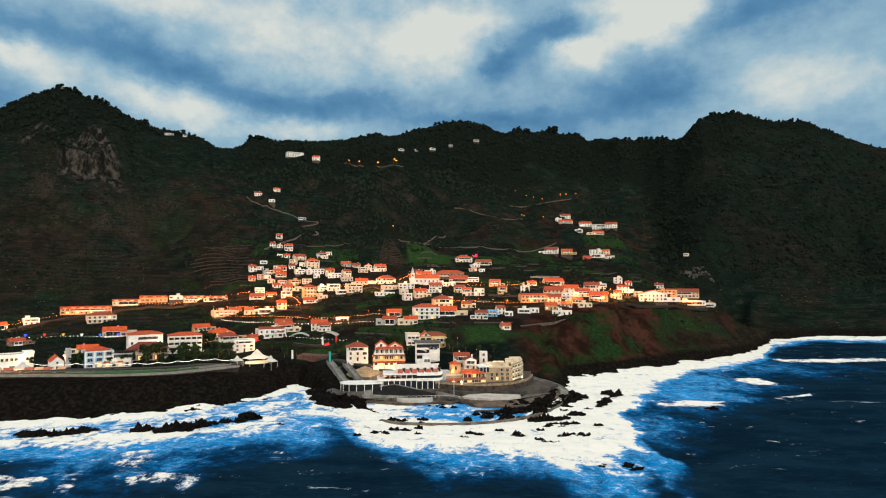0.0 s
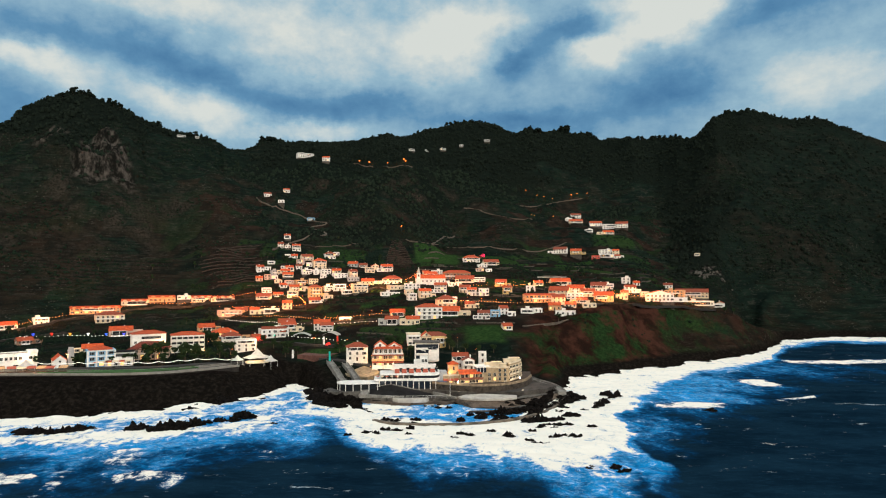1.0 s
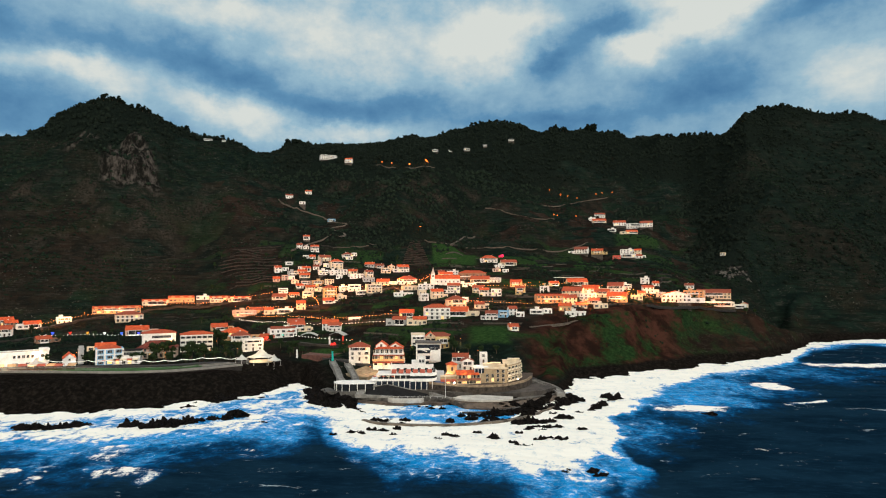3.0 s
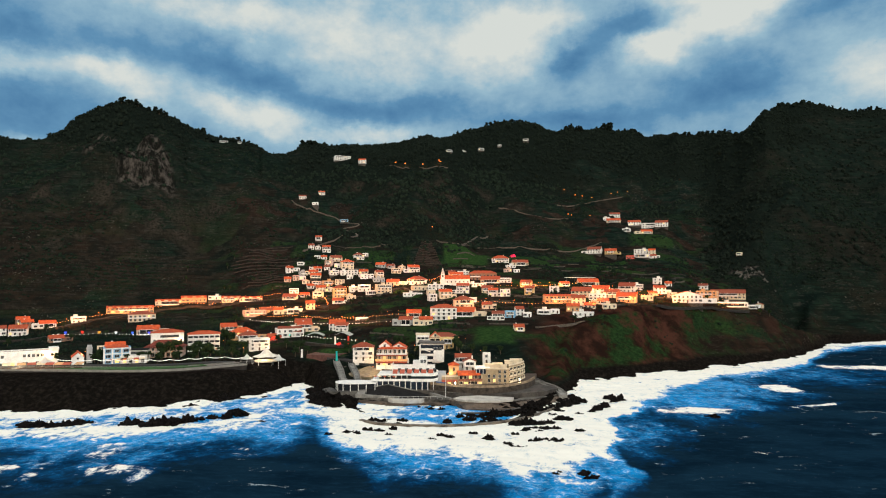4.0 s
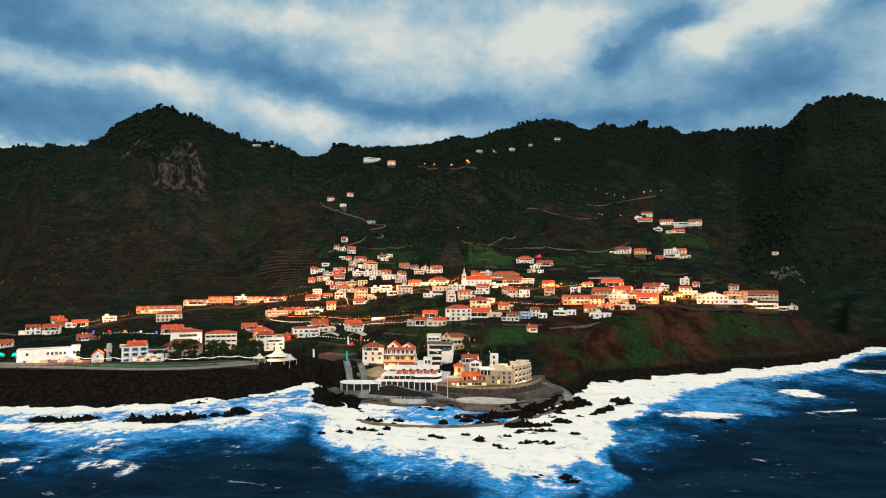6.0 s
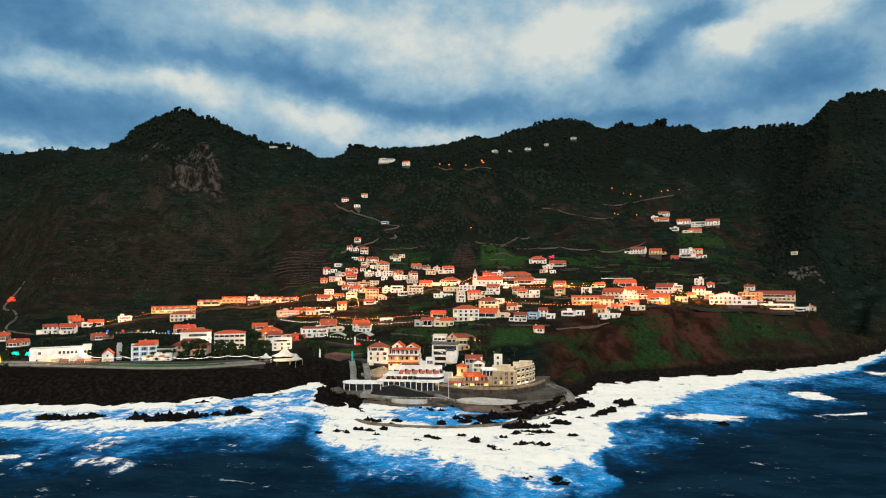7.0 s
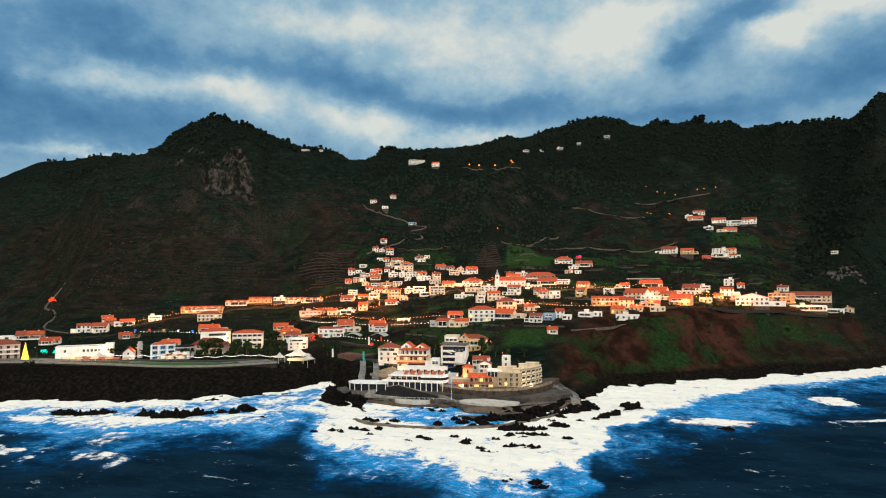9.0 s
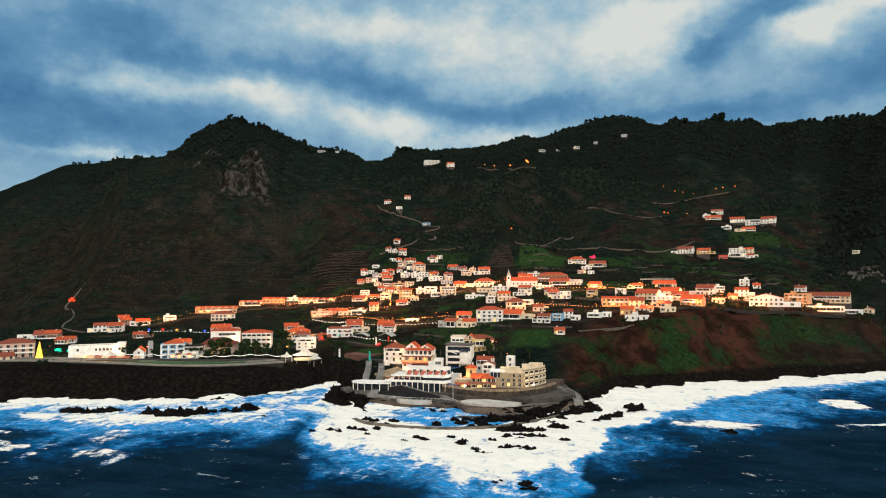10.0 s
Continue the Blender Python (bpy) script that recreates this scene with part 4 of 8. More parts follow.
            part("veranda", bm, PAINT["white"], h, "white veranda with posts")
        elif (roof == "block" or (storeys > 1 and w > 8 and dice.random() < 0.5)) and s > 0:
            bm = bmesh.new()
            bw = w / 2 - 0.1 if roof == "block" else w * 0.3
            box(bm, -bw, -d / 2 - 1.3, s * sh - 0.15, bw, -d / 2 - 0.002, s * sh)
            box(bm, -bw, -d / 2 - 1.3, s * sh + 0.002, bw, -d / 2 - 1.18, s * sh + 0.85)
            for e in (-1, 1):
                box(bm, min(e * bw, e * (bw - 0.12)), -d / 2 - 1.178, s * sh + 0.002, max(e * bw, e * (bw - 0.12)), -d / 2 - 0.002, s * sh + 0.85)
            part("balcony", bm, PAINT["white"], h)
    return h


# ---- roads, strings of light, rocks, lamps ----
def glowing(name, colour, strength):
    return Mat(name, 0.5).color(tuple(min(1, c) for c in colour)).glow(colour, strength).m


WARM_BULB = glowing("warm_bulb", (1.0, 0.34, 0.08), 3.4)
WHITE_BULB = glowing("white_bulb", (1.0, 0.93, 0.82), 4.0)
LAMP_GLOW = glowing("street_lamp_glow", (1.0, 0.20, 0.03), 3.2)
FLOOD_GLOW = glowing("floodlight_glow", (1.0, 0.93, 0.8), 9.0)
EARTH = plain("earth_lane", (0.095, 0.077, 0.062), 0.9, 0.2, 0.4)
DARKWALL = plain("dark_basalt_wall", (0.028, 0.024, 0.021), 0.95, 0.25, 0.5)


def curve_through(points, step):
    """Evenly spaced places along a smooth line through the points."""
    p = np.array(points, float)
    q = np.vstack((2 * p[0] - p[1], p, 2 * p[-1] - p[-2]))
    out = []
    for i in range(1, len(q) - 2):
        n = max(2, int(np.linalg.norm(q[i + 1] - q[i]) / step))
        for k in range(n):
            t = k / n
            out.append(0.5 * (2 * q[i] + (q[i + 1] - q[i - 1]) * t + (2 * q[i - 1] - 5 * q[i] + 4 * q[i + 1] - q[i + 2]) * t * t + (3 * q[i] - q[i - 1] - 3 * q[i + 1] + q[i + 2]) * t ** 3))
    out.append(p[-1])
    return np.array(out)


def ribbon(name, line, zs, offsets, material, kind="structure", label="", category=""):
    """A strip along a line: offsets are (sideways, up) places of its cross-section, a closed loop."""
    t = np.gradient(line, axis=0)
    t /= np.linalg.norm(t, axis=1)[:, None] + 1e-9
    nrm = np.stack((-t[:, 1], t[:, 0]), -1)
    bm = bmesh.new()
    rows = [[bm.verts.new((*(line[i] + nrm[i] * o), zs[i] + u)) for o, u in offsets] for i in range(len(line))]
    n = len(offsets)
    for a, b in zip(rows[:-1], rows[1:]):
        for k in range(n):
            bm.faces.new((a[k], a[(k + 1) % n], b[(k + 1) % n], b[k]))
    bm.faces.new(rows[0])
    bm.faces.new(rows[-1][::-1])
    return tagged(new(name, mesh_of(name, bm, material)), label, category, kind=kind)


def road(kind, width, points):
    line = curve_through(points, 4.0)
    z = land(line[:, 0], line[:, 1])
    z = np.maximum(z + 0.3, np.convolve(np.pad(z, 4, "edge"), np.ones(9) / 9, "valid") + 0.6)
    h = width / 2
    bed = EARTH if width < 4.6 else ASPHALT
    ribbon("road", line, z, ((-h, 0), (h, 0), (h, -1.7), (-h, -1.7)), bed, label="narrow village road along the terraced slope", category="road")
    if width < 4.6:
        return
    t = np.gradient(line, axis=0)
    t /= np.linalg.norm(t, axis=1)[:, None] + 1e-9
    nrm = np.stack((-t[:, 1], t[:, 0]), -1)
    side = -1 if nrm[:, 1].mean() > 0 else 1
    edge = line + nrm * side * (h + 0.17)
    ribbon("parapet", edge, z, ((-0.1, 0.4), (0.1, 0.4), (0.1, -1.2), (-0.1, -1.2)), DARKWALL, label="low concrete road parapet on a retaining wall", category="wall")


# bulbs are oversize so that their size shows the bloom
bm = bmesh.new()
bmesh.ops.create_icosphere(bm, subdivisions=1, radius=0.22)
BULB = {"warm": mesh_of("bulb", bm.copy(), WARM_BULB), "white": mesh_of("bulb", bm, WHITE_BULB)}
bm = bmesh.new()
tube(bm, 0, 0, -0.6, 3.5, 0.07, 0.05, 6)
POLE = mesh_of("pole", bm, IRON)


def garland(colour, points, high=3.4, step=2.4, lamps=True):
    line = curve_through(points, step)
    z = land(line[:, 0], line[:, 1])
    z = np.convolve(np.pad(z, 6, "edge"), np.ones(13) / 13, "valid") + 0.5
    sag = np.array([0.18 * (1 - math.cos(6.2832 * i / 5)) for i in range(len(line))])
    o = line[0]
    g = thing("string_lights", o[0], o[1], z[0], 0, f"string of {colour} festoon bulbs on thin poles beside a road", "string lights", "festoon lights")
    bm = bmesh.new()
    rings = []
    for i, q in enumerate(line - o):
        zc = z[i] - z[0] + high - sag[i]
        rings.append([bm.verts.new((q[0], q[1], zc - 0.03)), bm.verts.new((q[0], q[1], zc + 0.03)), bm.verts.new((q[0], q[1] + 0.05, zc))])
    for a, b in zip(rings[:-1], rings[1:]):
        for k in range(3):
            bm.faces.new((a[k], b[k], b[(k + 1) % 3], a[(k + 1) % 3]))
    part("cable", bm, IRON, g)
    for i, p in enumerate(line):
        lay("bulb", BULB[colour], g, pose(p[0] - o[0], p[1] - o[1], z[i] - z[0] + high - sag[i] - 0.3) @ Matrix.Scale(0.95, 4))
        if i % 5 == 0:
            lay("pole", POLE, g, pose(p[0] - o[0], p[1] - o[1], z[i] - z[0]))
    # extra lamps added along the string to cast orange glow on walls
    if lamps and colour == "warm":
        far = curve_through(points, 22.0)
        for p in far[::1]:
            street_lamp(p[0] + 0.06 * (BAY[0] - p[0]) * 0.15, p[1] - 4.0, 6800)


LAMP_KINDS = {}
RIDGE_LAMPS = ((-150, 985), (-134, 985), (-100, 947), (-75, 947), (-72, 943))
LANE_LAMPS = ((223, 1036), (196, 1031), (164, 1022), (149, 1020), (125, 948), (148, 913), (122, 1041), (138, 1023), (-62, 772), (206, 1033), (120, 946))


def street_lamp(x, y, watts=4000, colour=(1.0, 0.31, 0.08), high=6.5, globe=0.19):
    z = ground_at(x, y)
    if globe not in LAMP_KINDS:
        s = thing("street_lamp", x, y, z, 0, "iron street lamp glowing orange beside the road", "street lamp", "street lamps")
        bm = bmesh.new()
        tube(bm, 0, 0, -0.8, 0.9, 0.14, 0.1, 8)
        tube(bm, 0, 0, 0.9, 6.5, 0.08, 0.05, 8)
        part("post", bm, IRON, s)
        bm = bmesh.new()
        box(bm, -0.05, -1.3, 6.42, 0.05, 0.05, 6.52)
        part("arm", bm, IRON, s)
        bm = bmesh.new()
        bmesh.ops.create_icosphere(bm, subdivisions=2, radius=globe, matrix=Matrix.Translation((0, -1.3, 6.38 - globe * 0.7)) @ Matrix.Diagonal((1, 1.2, 0.7, 1)))
        part("lantern", bm, LAMP_GLOW, s, "glowing orange lantern")
        LAMP_KINDS[globe] = s
    else:
        copy_thing(LAMP_KINDS[globe], pose(x, y, z))
    if watts:
        l = new("street_light", bpy.data.lights.new("street_light", "POINT"))
        l.data.energy, l.data.color, l.data.shadow_soft_size = watts, colour, 0.5
        l.location = (x, y - 1.3, z + 6.0 - globe * 1.5)


m = Mat("wet_lava", 0.85, 0, 0.05)
m.color(m.mix(m.range(m.noise(0.8, 6, 0.7), 0.4, 0.7), (0.004, 0.0036, 0.0034), (0.015, 0.012, 0.011)))
m.bump(m.noise(1.6, 6, 0.7), 0.9, 0.5)
LAVA = m.m


def rock_mesh(seed):
    """A jagged lava outcrop: ridged teeth on a low broken base."""
    bm = bmesh.new()
    bmesh.ops.create_icosphere(bm, subdivisions=4, radius=1.0)
    far = Vector((seed * 7.1, seed * 3.3, 0))
    for v in bm.verts:
        p = v.co.copy()
        n = noise.fractal(p * 1.6 + far, 0.8, 2.1, 5)
        teeth = 1 - abs(noise.noise(p * 1.9 + far * 1.7)) * 2.4
        teeth2 = 1 - abs(noise.noise(p * 4.1 - far)) * 2.2
        k = max(0.35, 1 + 0.6 * n + 0.16 * teeth2)
        v.co = Vector((p.x * k * 1.2, p.y * k * 0.85, max(p.z, -0.3) * k * (0.3 + 0.4 * max(0, teeth) + 0.16 * max(0, teeth2))))
    return mesh_of("rock", bm, LAVA)


ROCKS = [rock_mesh(i) for i in range(7)]
rocky = random.Random(4)


def rock(x, y, size, where):
    """A jagged lava rock with one or two lesser ones against it, all one outcrop each of its own."""
    for k in range(2 if size > 1.9 and where != "reef" else 1):
        s = size * (0.8 if y < 238 and x > 0 else 1.6 if x < -42 and where == "surf" else 0.68 if where == "pool" else 1.35) * (1.0 if k == 0 else rocky.uniform(0.35, 0.65))
        a = rocky.uniform(0, 6.28)
        px, py = x + (k > 0) * math.cos(a) * size * 1.1, y + (k > 0) * math.sin(a) * size * 0.7
        z = 0.0 if where == "surf" else max(0.1, min(1.2, ground_at(px, py)))
        ob = new("rock", ROCKS[rocky.randrange(7)])
        ob.matrix_world = pose(px, py, z - 0.12 * s, 0, 0, rocky.uniform(-40, 40)) @ Matrix.Diagonal((s, s, s * rocky.uniform(0.75, 1.3) * (0.6 if where == "pool" else 1.0), 1))
        tagged(ob, "black jagged lava rock standing in white surf" if where == "surf" else "black lava rock beside the seawater pools", "rock", "reef rocks")


# ---- the headland: seawater pools, terraces, hotels ----
WHITE = PAINT["white"]
STONE = PAINT["stone"]
DARKSLATE = plain("dark_slate_roof", (0.017, 0.017, 0.018), 0.95, 0.2, 0.4, spec=0.05)
SAND = plain("brown_terrace_paving", (0.075, 0.052, 0.038), 0.9, 0.18, 0.4)
AWNING = plain("red_awning_cloth", (0.42, 0.10, 0.06), 0.9, 0.12, 0.8)
BLUEPAINT = plain("blue_painted_panel", (0.03, 0.09, 0.24), 0.6, 0.1)

# sea wall round the pools
line = curve_through([(-27, 272), (-20, 267.5), (-8, 265), (6, 265), (22, 269), (37, 277.5), (49, 291), (58, 307), (64, 322), (68, 340)], 3.0)
ribbon("sea_wall", line, np.zeros(len(line)), ((-1.0, 0.9), (0.8, 0.9), (1.2, -3), (-1.4, -3)), plain("wet_sea_wall", (0.13, 0.105, 0.08), 0.6, 0.4, 0.25), label="low curved concrete sea wall round the pools", category="sea wall")
line = curve_through([(15, 290), (28, 293), (42, 304)], 3.0)
ribbon("pool_wall", line, np.zeros(len(line)), ((-0.5, 0.9), (0.5, 0.9), (0.7, -3), (-0.7, -3)), CONCRETE, label="low concrete wall between two seawater pools", category="pool wall")


def slab(name, pts, z0, z1, material, label, category, kind="structure"):
    bm = bmesh.new()
    solid(bm, pts, z0, z1)
    return tagged(new(name, mesh_of(name, bm, material)), label, category, kind=kind)


# decks stepping down to the water
BROWNDECK = plain("brown_wet_deck", (0.10, 0.072, 0.052), 0.7, 0.35, 0.25)
slab("terrace", [(-58, 334), (-37, 326.5), (-34, 321.6), (2, 321.2), (8, 317.5), (37, 317.5), (54, 327), (62, 337), (60, 345), (52, 372), (40, 372), (20, 345), (-40, 345)], 2.31, 4.6, plain("brown_grey_terrace", (0.062, 0.054, 0.048), 0.85, 0.35, 0.15), "grey concrete terrace above the seawater pools", "terrace")
slab("lower_terrace", [(-57, 331), (-46, 320), (-36, 313.4), (-16, 311.6), (-2, 313.6), (8, 311), (39, 313.4), (57, 326), (66, 338), (61, 346), (-40, 346)], -2, 2.3, plain("damp_terrace_concrete", (0.105, 0.095, 0.085), 0.8, 0.4, 0.16), "pale concrete terrace just above the pools", "terrace")
slab("lower_deck", [(-44, 315), (-35, 308.8), (-24, 308.4), (-23, 306.4), (-14, 306.6), (-13, 308.4), (-2, 309.6), (4, 308.4), (7.5, 310.8), (-2, 313.2), (-16, 311.2), (-36, 313)], -2, 0.9, BROWNDECK, "wet brown bathing deck at the pool edge", "deck")
pale = plain("pale_terrace_screed", (0.46, 0.43, 0.39), 0.85, 0.14, 0.3)
slab("sun_terrace", [(9.5, 312.5), (11, 309.5), (15, 307), (23, 305.4), (32, 306.8), (38.5, 310.5), (39, 315.2), (22, 316.4), (13, 315.8)], 2.4, [3.1, 3.2, 3.3, 3.4, 3.3, 3.2, 3.5, 3.9, 3.5], pale, "pale sloping sun terrace with rounded ends", "terrace")
slab("sun_terrace", [(-23, 311), (-20, 308.2), (-12, 307.4), (-6, 309), (-5, 312.4), (-14, 311.2)], 0.9, 2.6, pale, "pale bathing terrace beside the changing rooms", "terrace")
slab("terrace_base", [(7, 311.6), (10, 308.5), (14, 306.2), (23, 305.6), (31, 307.6), (37, 311), (37.5, 314), (9, 314)], -1, 2.39, BROWNDECK, "brown base under the sun terrace", "wall")
slab("apron", [(12, 306), (22, 304.2), (36, 308), (40, 304), (30, 298.5), (16, 299.5)], -1, [2.2, 2.2, 2.2, 0.7, 0.7, 0.7], BROWNDECK, "brown sloping apron below the sun terrace", "apron")
slab("apron", [(40, 311), (57, 325.6), (63, 333), (61, 326), (52, 311), (44, 304)], -1, [2.0, 2.0, 1.8, 0.8, 0.8, 0.7], BROWNDECK, "brown sloping apron at the end of the pools", "apron")
# the ramp and stair at the point's end
line = curve_through([(47, 356), (56, 349), (61.5, 340), (64, 330)], 3.0)
ribbon("ramp", line, np.linspace(5.2, 2.4, len(line)), ((-2.2, 0.9), (-1.9, 0.9), (-1.9, 0.2), (1.9, 0.2), (1.9, 0.9), (2.2, 0.9), (2.2, -3), (-2.2, -3)), PALE_CONCRETE, label="pale concrete ramp curving down to the pools", category="ramp")
# retaining wall that carries the hotel, dark; lit upper band painted as beige parapet
line = curve_through([(-4, 326), (4, 322.5), (20, 318), (34, 322), (45, 335), (50, 350)], 2.5)
ribbon("retaining_wall", line, np.full(len(line), 4.0), ((-0.5, 3.3), (0.5, 3.3), (0.7, -2), (-0.7, -2)), plain("stone_wall", (0.055, 0.043, 0.034), 0.95, 0.35, 0.4), label="curved stone retaining wall in front of the hotel", category="wall")
ribbon("forecourt_parapet", line, np.full(len(line), 7.302), ((-0.35, 1.15), (0.35, 1.15), (0.35, 0), (-0.35, 0)), plain("lit_beige_band", (0.26, 0.19, 0.125), 0.95, 0.3, 0.5), label="parapet in lit beige on the forecourt wall", category="wall")
slab("hotel_forecourt", [(-3.6, 326.5), (4, 323.2), (20, 318.7), (33.6, 322.6), (44.3, 335.3), (50.2, 352.2), (52, 371), (30, 371), (0, 345)], 3, 7.0, SAND, "brown paved hotel forecourt behind a stone wall", "forecourt")

# folded concrete roof over the changing rooms
changing = thing("changing_rooms", -21, 318, 2.4, 0, "folded concrete changing rooms with dark sloping roofs", "pavilion")
bm = bmesh.new()
solid(bm, [(-14, -4.6), (14, -2.5), (17, 3.4), (-4, 3.5), (-15, 3.4)], -0.3, [0.4, 0.3, 0.6, 5.0, 3.2])
part("dark_roof", bm, DARKSLATE, changing, "dark slate sloping roof")
bm = bmesh.new()
solid(bm, [(-19, -5.4), (3, -5.3), (3.4, -4.7), (-18.6, -4.7)], -0.3, [1.7, 0.7, 0.7, 1.7])
solid(bm, [(-18.6, -4.65), (-14.6, -4.65), (-15.3, 3.4), (-19.4, 3.4)], -0.3, [1.6, 0.9, 3.2, 3.0])
solid(bm, [(-15.2, 3.5), (-4, 3.6), (-4, 4.3), (-15.2, 4.2)], -0.3, [3.5, 5.3, 5.3, 3.5])
solid(bm, [(-3.9, 3.6), (17.3, 3.5), (17.3, 4.2), (-3.9, 4.3)], -0.3, [5.3, 1.0, 1.0, 5.3])
part("concrete_edge", bm, PALE_CONCRETE, changing, "pale concrete roof edge")
bm = bmesh.new()
solid(bm, [(17.5, 3), (29, -6), (29.8, -5.2), (18, 4.4)], -0.3, [1.6, 0.6, 0.6, 1.6])
part("side_wall", bm, PALE_CONCRETE, changing)

# round cafe with a flat white canopy
cafe = thing("cafe", -42.5, 324, 4.6, 6, "low round cafe with a flat white canopy on columns", "cafe")
plan = [(-10.8, -0.5), (-10.2, -3.2), (-8.4, -5.4), (-5.6, -6.8), (-2, -7.2), (5, -6.6), (11, -5.4), (11, 4), (-7, 4), (-9.8, 2)]
bm = bmesh.new()
solid(bm, plan, 3.5, 3.95)
part("canopy", bm, WHITE, cafe, "flat white canopy")
bm = bmesh.new()
solid(bm, [(p[0] * 0.86, p[1] * 0.78) for p in plan], 0, 3.48)
part("glazing", bm, GLASS, cafe, "dark glazed cafe front")
for px, py in ((-10.2, -1.5), (-8.8, -4.6), (-5.8, -6.3), (-2, -6.8), (2, -6.6), (6, -6.1), (10.4, -5.2)):
    bm = bmesh.new()
    tube(bm, px, py, -1.5, 3.5, 0.16, 0.16)
    part("column", bm, WHITE, cafe)
slab("cafe_terrace", [(-60, 322), (-56, 316), (-48, 314.6), (-36, 318), (-34, 330), (-56, 332)], -1, 4.55, CONCRETE, "grey terrace under the round cafe", "terrace")

# pair of ramped roads coming down beside the cliff
for pts, z0, z1 in (([(-68, 374), (-60, 356), (-54, 340), (-48, 330)], 12.2, 5.4), ([(-58, 371), (-50, 352), (-45, 338), (-42, 328)], 11.4, 5.2)):
    line = curve_through(pts, 3.0)
    ribbon("ramp", line, np.linspace(z0, z1, len(line)), ((-1.7, 0.8), (-1.45, 0.8), (-1.45, 0), (1.45, 0), (1.45, 0.8), (1.7, 0.8), (1.7, -5), (-1.7, -5)), PALE_CONCRETE, label="pale concrete ramp from the road to the pools", category="ramp")
line = curve_through([(-75, 384), (-60, 379), (-45, 372), (-34, 362), (-26, 352)], 3.0)
ribbon("road", line, np.linspace(13.4, 8.5, len(line)), ((-3, 0), (3, 0), (3, -9), (-3, -9)), ASPHALT, label="asphalt road behind the pool terraces", category="road")
slab("bank_wall", [(-56, 352), (-40, 344), (-34, 356), (-46, 368)], 0, [7.6, 7.6, 8.6, 10.5], plain("ochre_stone_bank", (0.25, 0.2, 0.13), 0.95, 0.2, 0.4), "ochre stone bank between ramp and road", "bank")


# a bay of balconies: flat dark panel for the recess's shade, parapet, slab above
def balcony_bay(parent, u, y, z, half, high, paint, depth=0.9, name="balcony", label=""):
    bm = bmesh.new()
    box(bm, u - half, y - 0.05, z, u + half, y + 0.02, z + high, 1)
    box(bm, u - half - 0.15, y - depth, z - 0.2, u + half + 0.15, y - 0.002, z - 0.02, 0)
    box(bm, u - half - 0.15, y - depth, z - 0.018, u + half + 0.15, y - depth + 0.12, z + 0.8, 0)
    box(bm, u - half - 0.15, y - depth * 0.7, z + high + 0.02, u + half + 0.15, y - 0.002, z + high + 0.2, 0)
    for e in (-1, 1):
        box(bm, min(u + e * half, u + e * (half + 0.15)), y - depth * 0.7, z + 0.81, max(u + e * half, u + e * (half + 0.15)), y - 0.002, z + high + 0.018, 0)
    return part(name, bm, (paint, GLASS), parent, label)


# white terraced hotel-restaurant like a ship
SHIP = (-17, 329, 4.6, 6)
ship = thing("restaurant", *SHIP, "white terraced restaurant with rounded balconies and red awnings", "restaurant")


def deck_plan(x0, x1, y0, y1, r):
    """A long plan with a rounded right-hand end."""
    pts = [(x0, y0), (x1 - r, y0)]
    pts += [(x1 - r + r * math.sin(a), (y0 + y1) / 2 - (y1 - y0) / 2 * math.cos(a)) for a in np.linspace(0.35, 2.8, 7)]
    return pts + [(x1 - r, y1), (x0, y1)]


BLUEGLASS = plain("blue_shaded_glazing", (0.012, 0.02, 0.035), 0.25, 0.2)
for z0, z1, x0, x1, y0, y1, mat, nm in ((0.0, 4.6, -15, 15, -4.0, 8, BLUEGLASS, "ground_floor"), (4.6, 5.0, -17.5, 16.5, -6.5, 9, WHITE, "balcony_slab"), (5.0, 7.4, -14, 15, -3.0, 8, GLASS, "glazed_floor"), (7.4, 7.75, -14.5, 16.2, -5.6, 9, WHITE, "balcony_slab"), (7.75, 11.6, -7.5, 15, 0.5, 9, WHITE, "upper_floor")):
    bm = bmesh.new()
    solid(bm, deck_plan(x0, x1, y0, y1, 3.5), z0 + 0.003, z1)
    part(nm, bm, mat, ship)
bm = bmesh.new()
box(bm, -7.6, 0.3, 11.6, 15.0, 0.5, 12.3)
box(bm, -7.6, 0.502, 11.6, -7.3, 9, 12.3)
part("roof_parapet", bm, WHITE, ship)
bm = bmesh.new()
box(bm, -7.2, 0.6, 11.603, 14.5, 8.9, 11.8)
part("roof", bm, DARKSLATE, ship, "dark flat roof")
for z, x0, x1, y0, h, mat in ((5.0, -17.5, 16.5, -6.5, 0.75, WHITE), (7.75, -14.5, 16.2, -5.6, 0.5, WHITE)):
    outer, inner = deck_plan(x0, x1, y0, 8.9, 3.5)[:8], deck_plan(x0 + 0.15, x1 - 0.15, y0 + 0.15, 8.8, 3.4)[:8]
    bm = bmesh.new()
    for q0, q1, q2, q3 in zip(outer[:-1], outer[1:], inner[1:], inner[:-1]):
        solid(bm, [q0, q1, q2, q3], z + 0.003, z + h)
    part("parapet", bm, mat, ship, "white rounded balcony parapet")
# the stern: dark glass between two deep white bands
outer, inner = deck_plan(3.0, 16.9, -7.0, 8.9, 3.6)[:8], deck_plan(3.0, 16.4, -6.5, 8.7, 3.5)[:8]
for z0, z1, mat, nm in ((4.4, 5.9, WHITE, "white_band"), (7.2, 8.7, WHITE, "white_band"), (5.93, 7.17, GLASS, "dark_band")):
    bm = bmesh.new()
    for q0, q1, q2, q3 in zip(outer[:-1], outer[1:], inner[1:], inner[:-1]):
        solid(bm, [q0, q1, q2, q3], z0, z1)
    part(nm, bm, mat, ship)
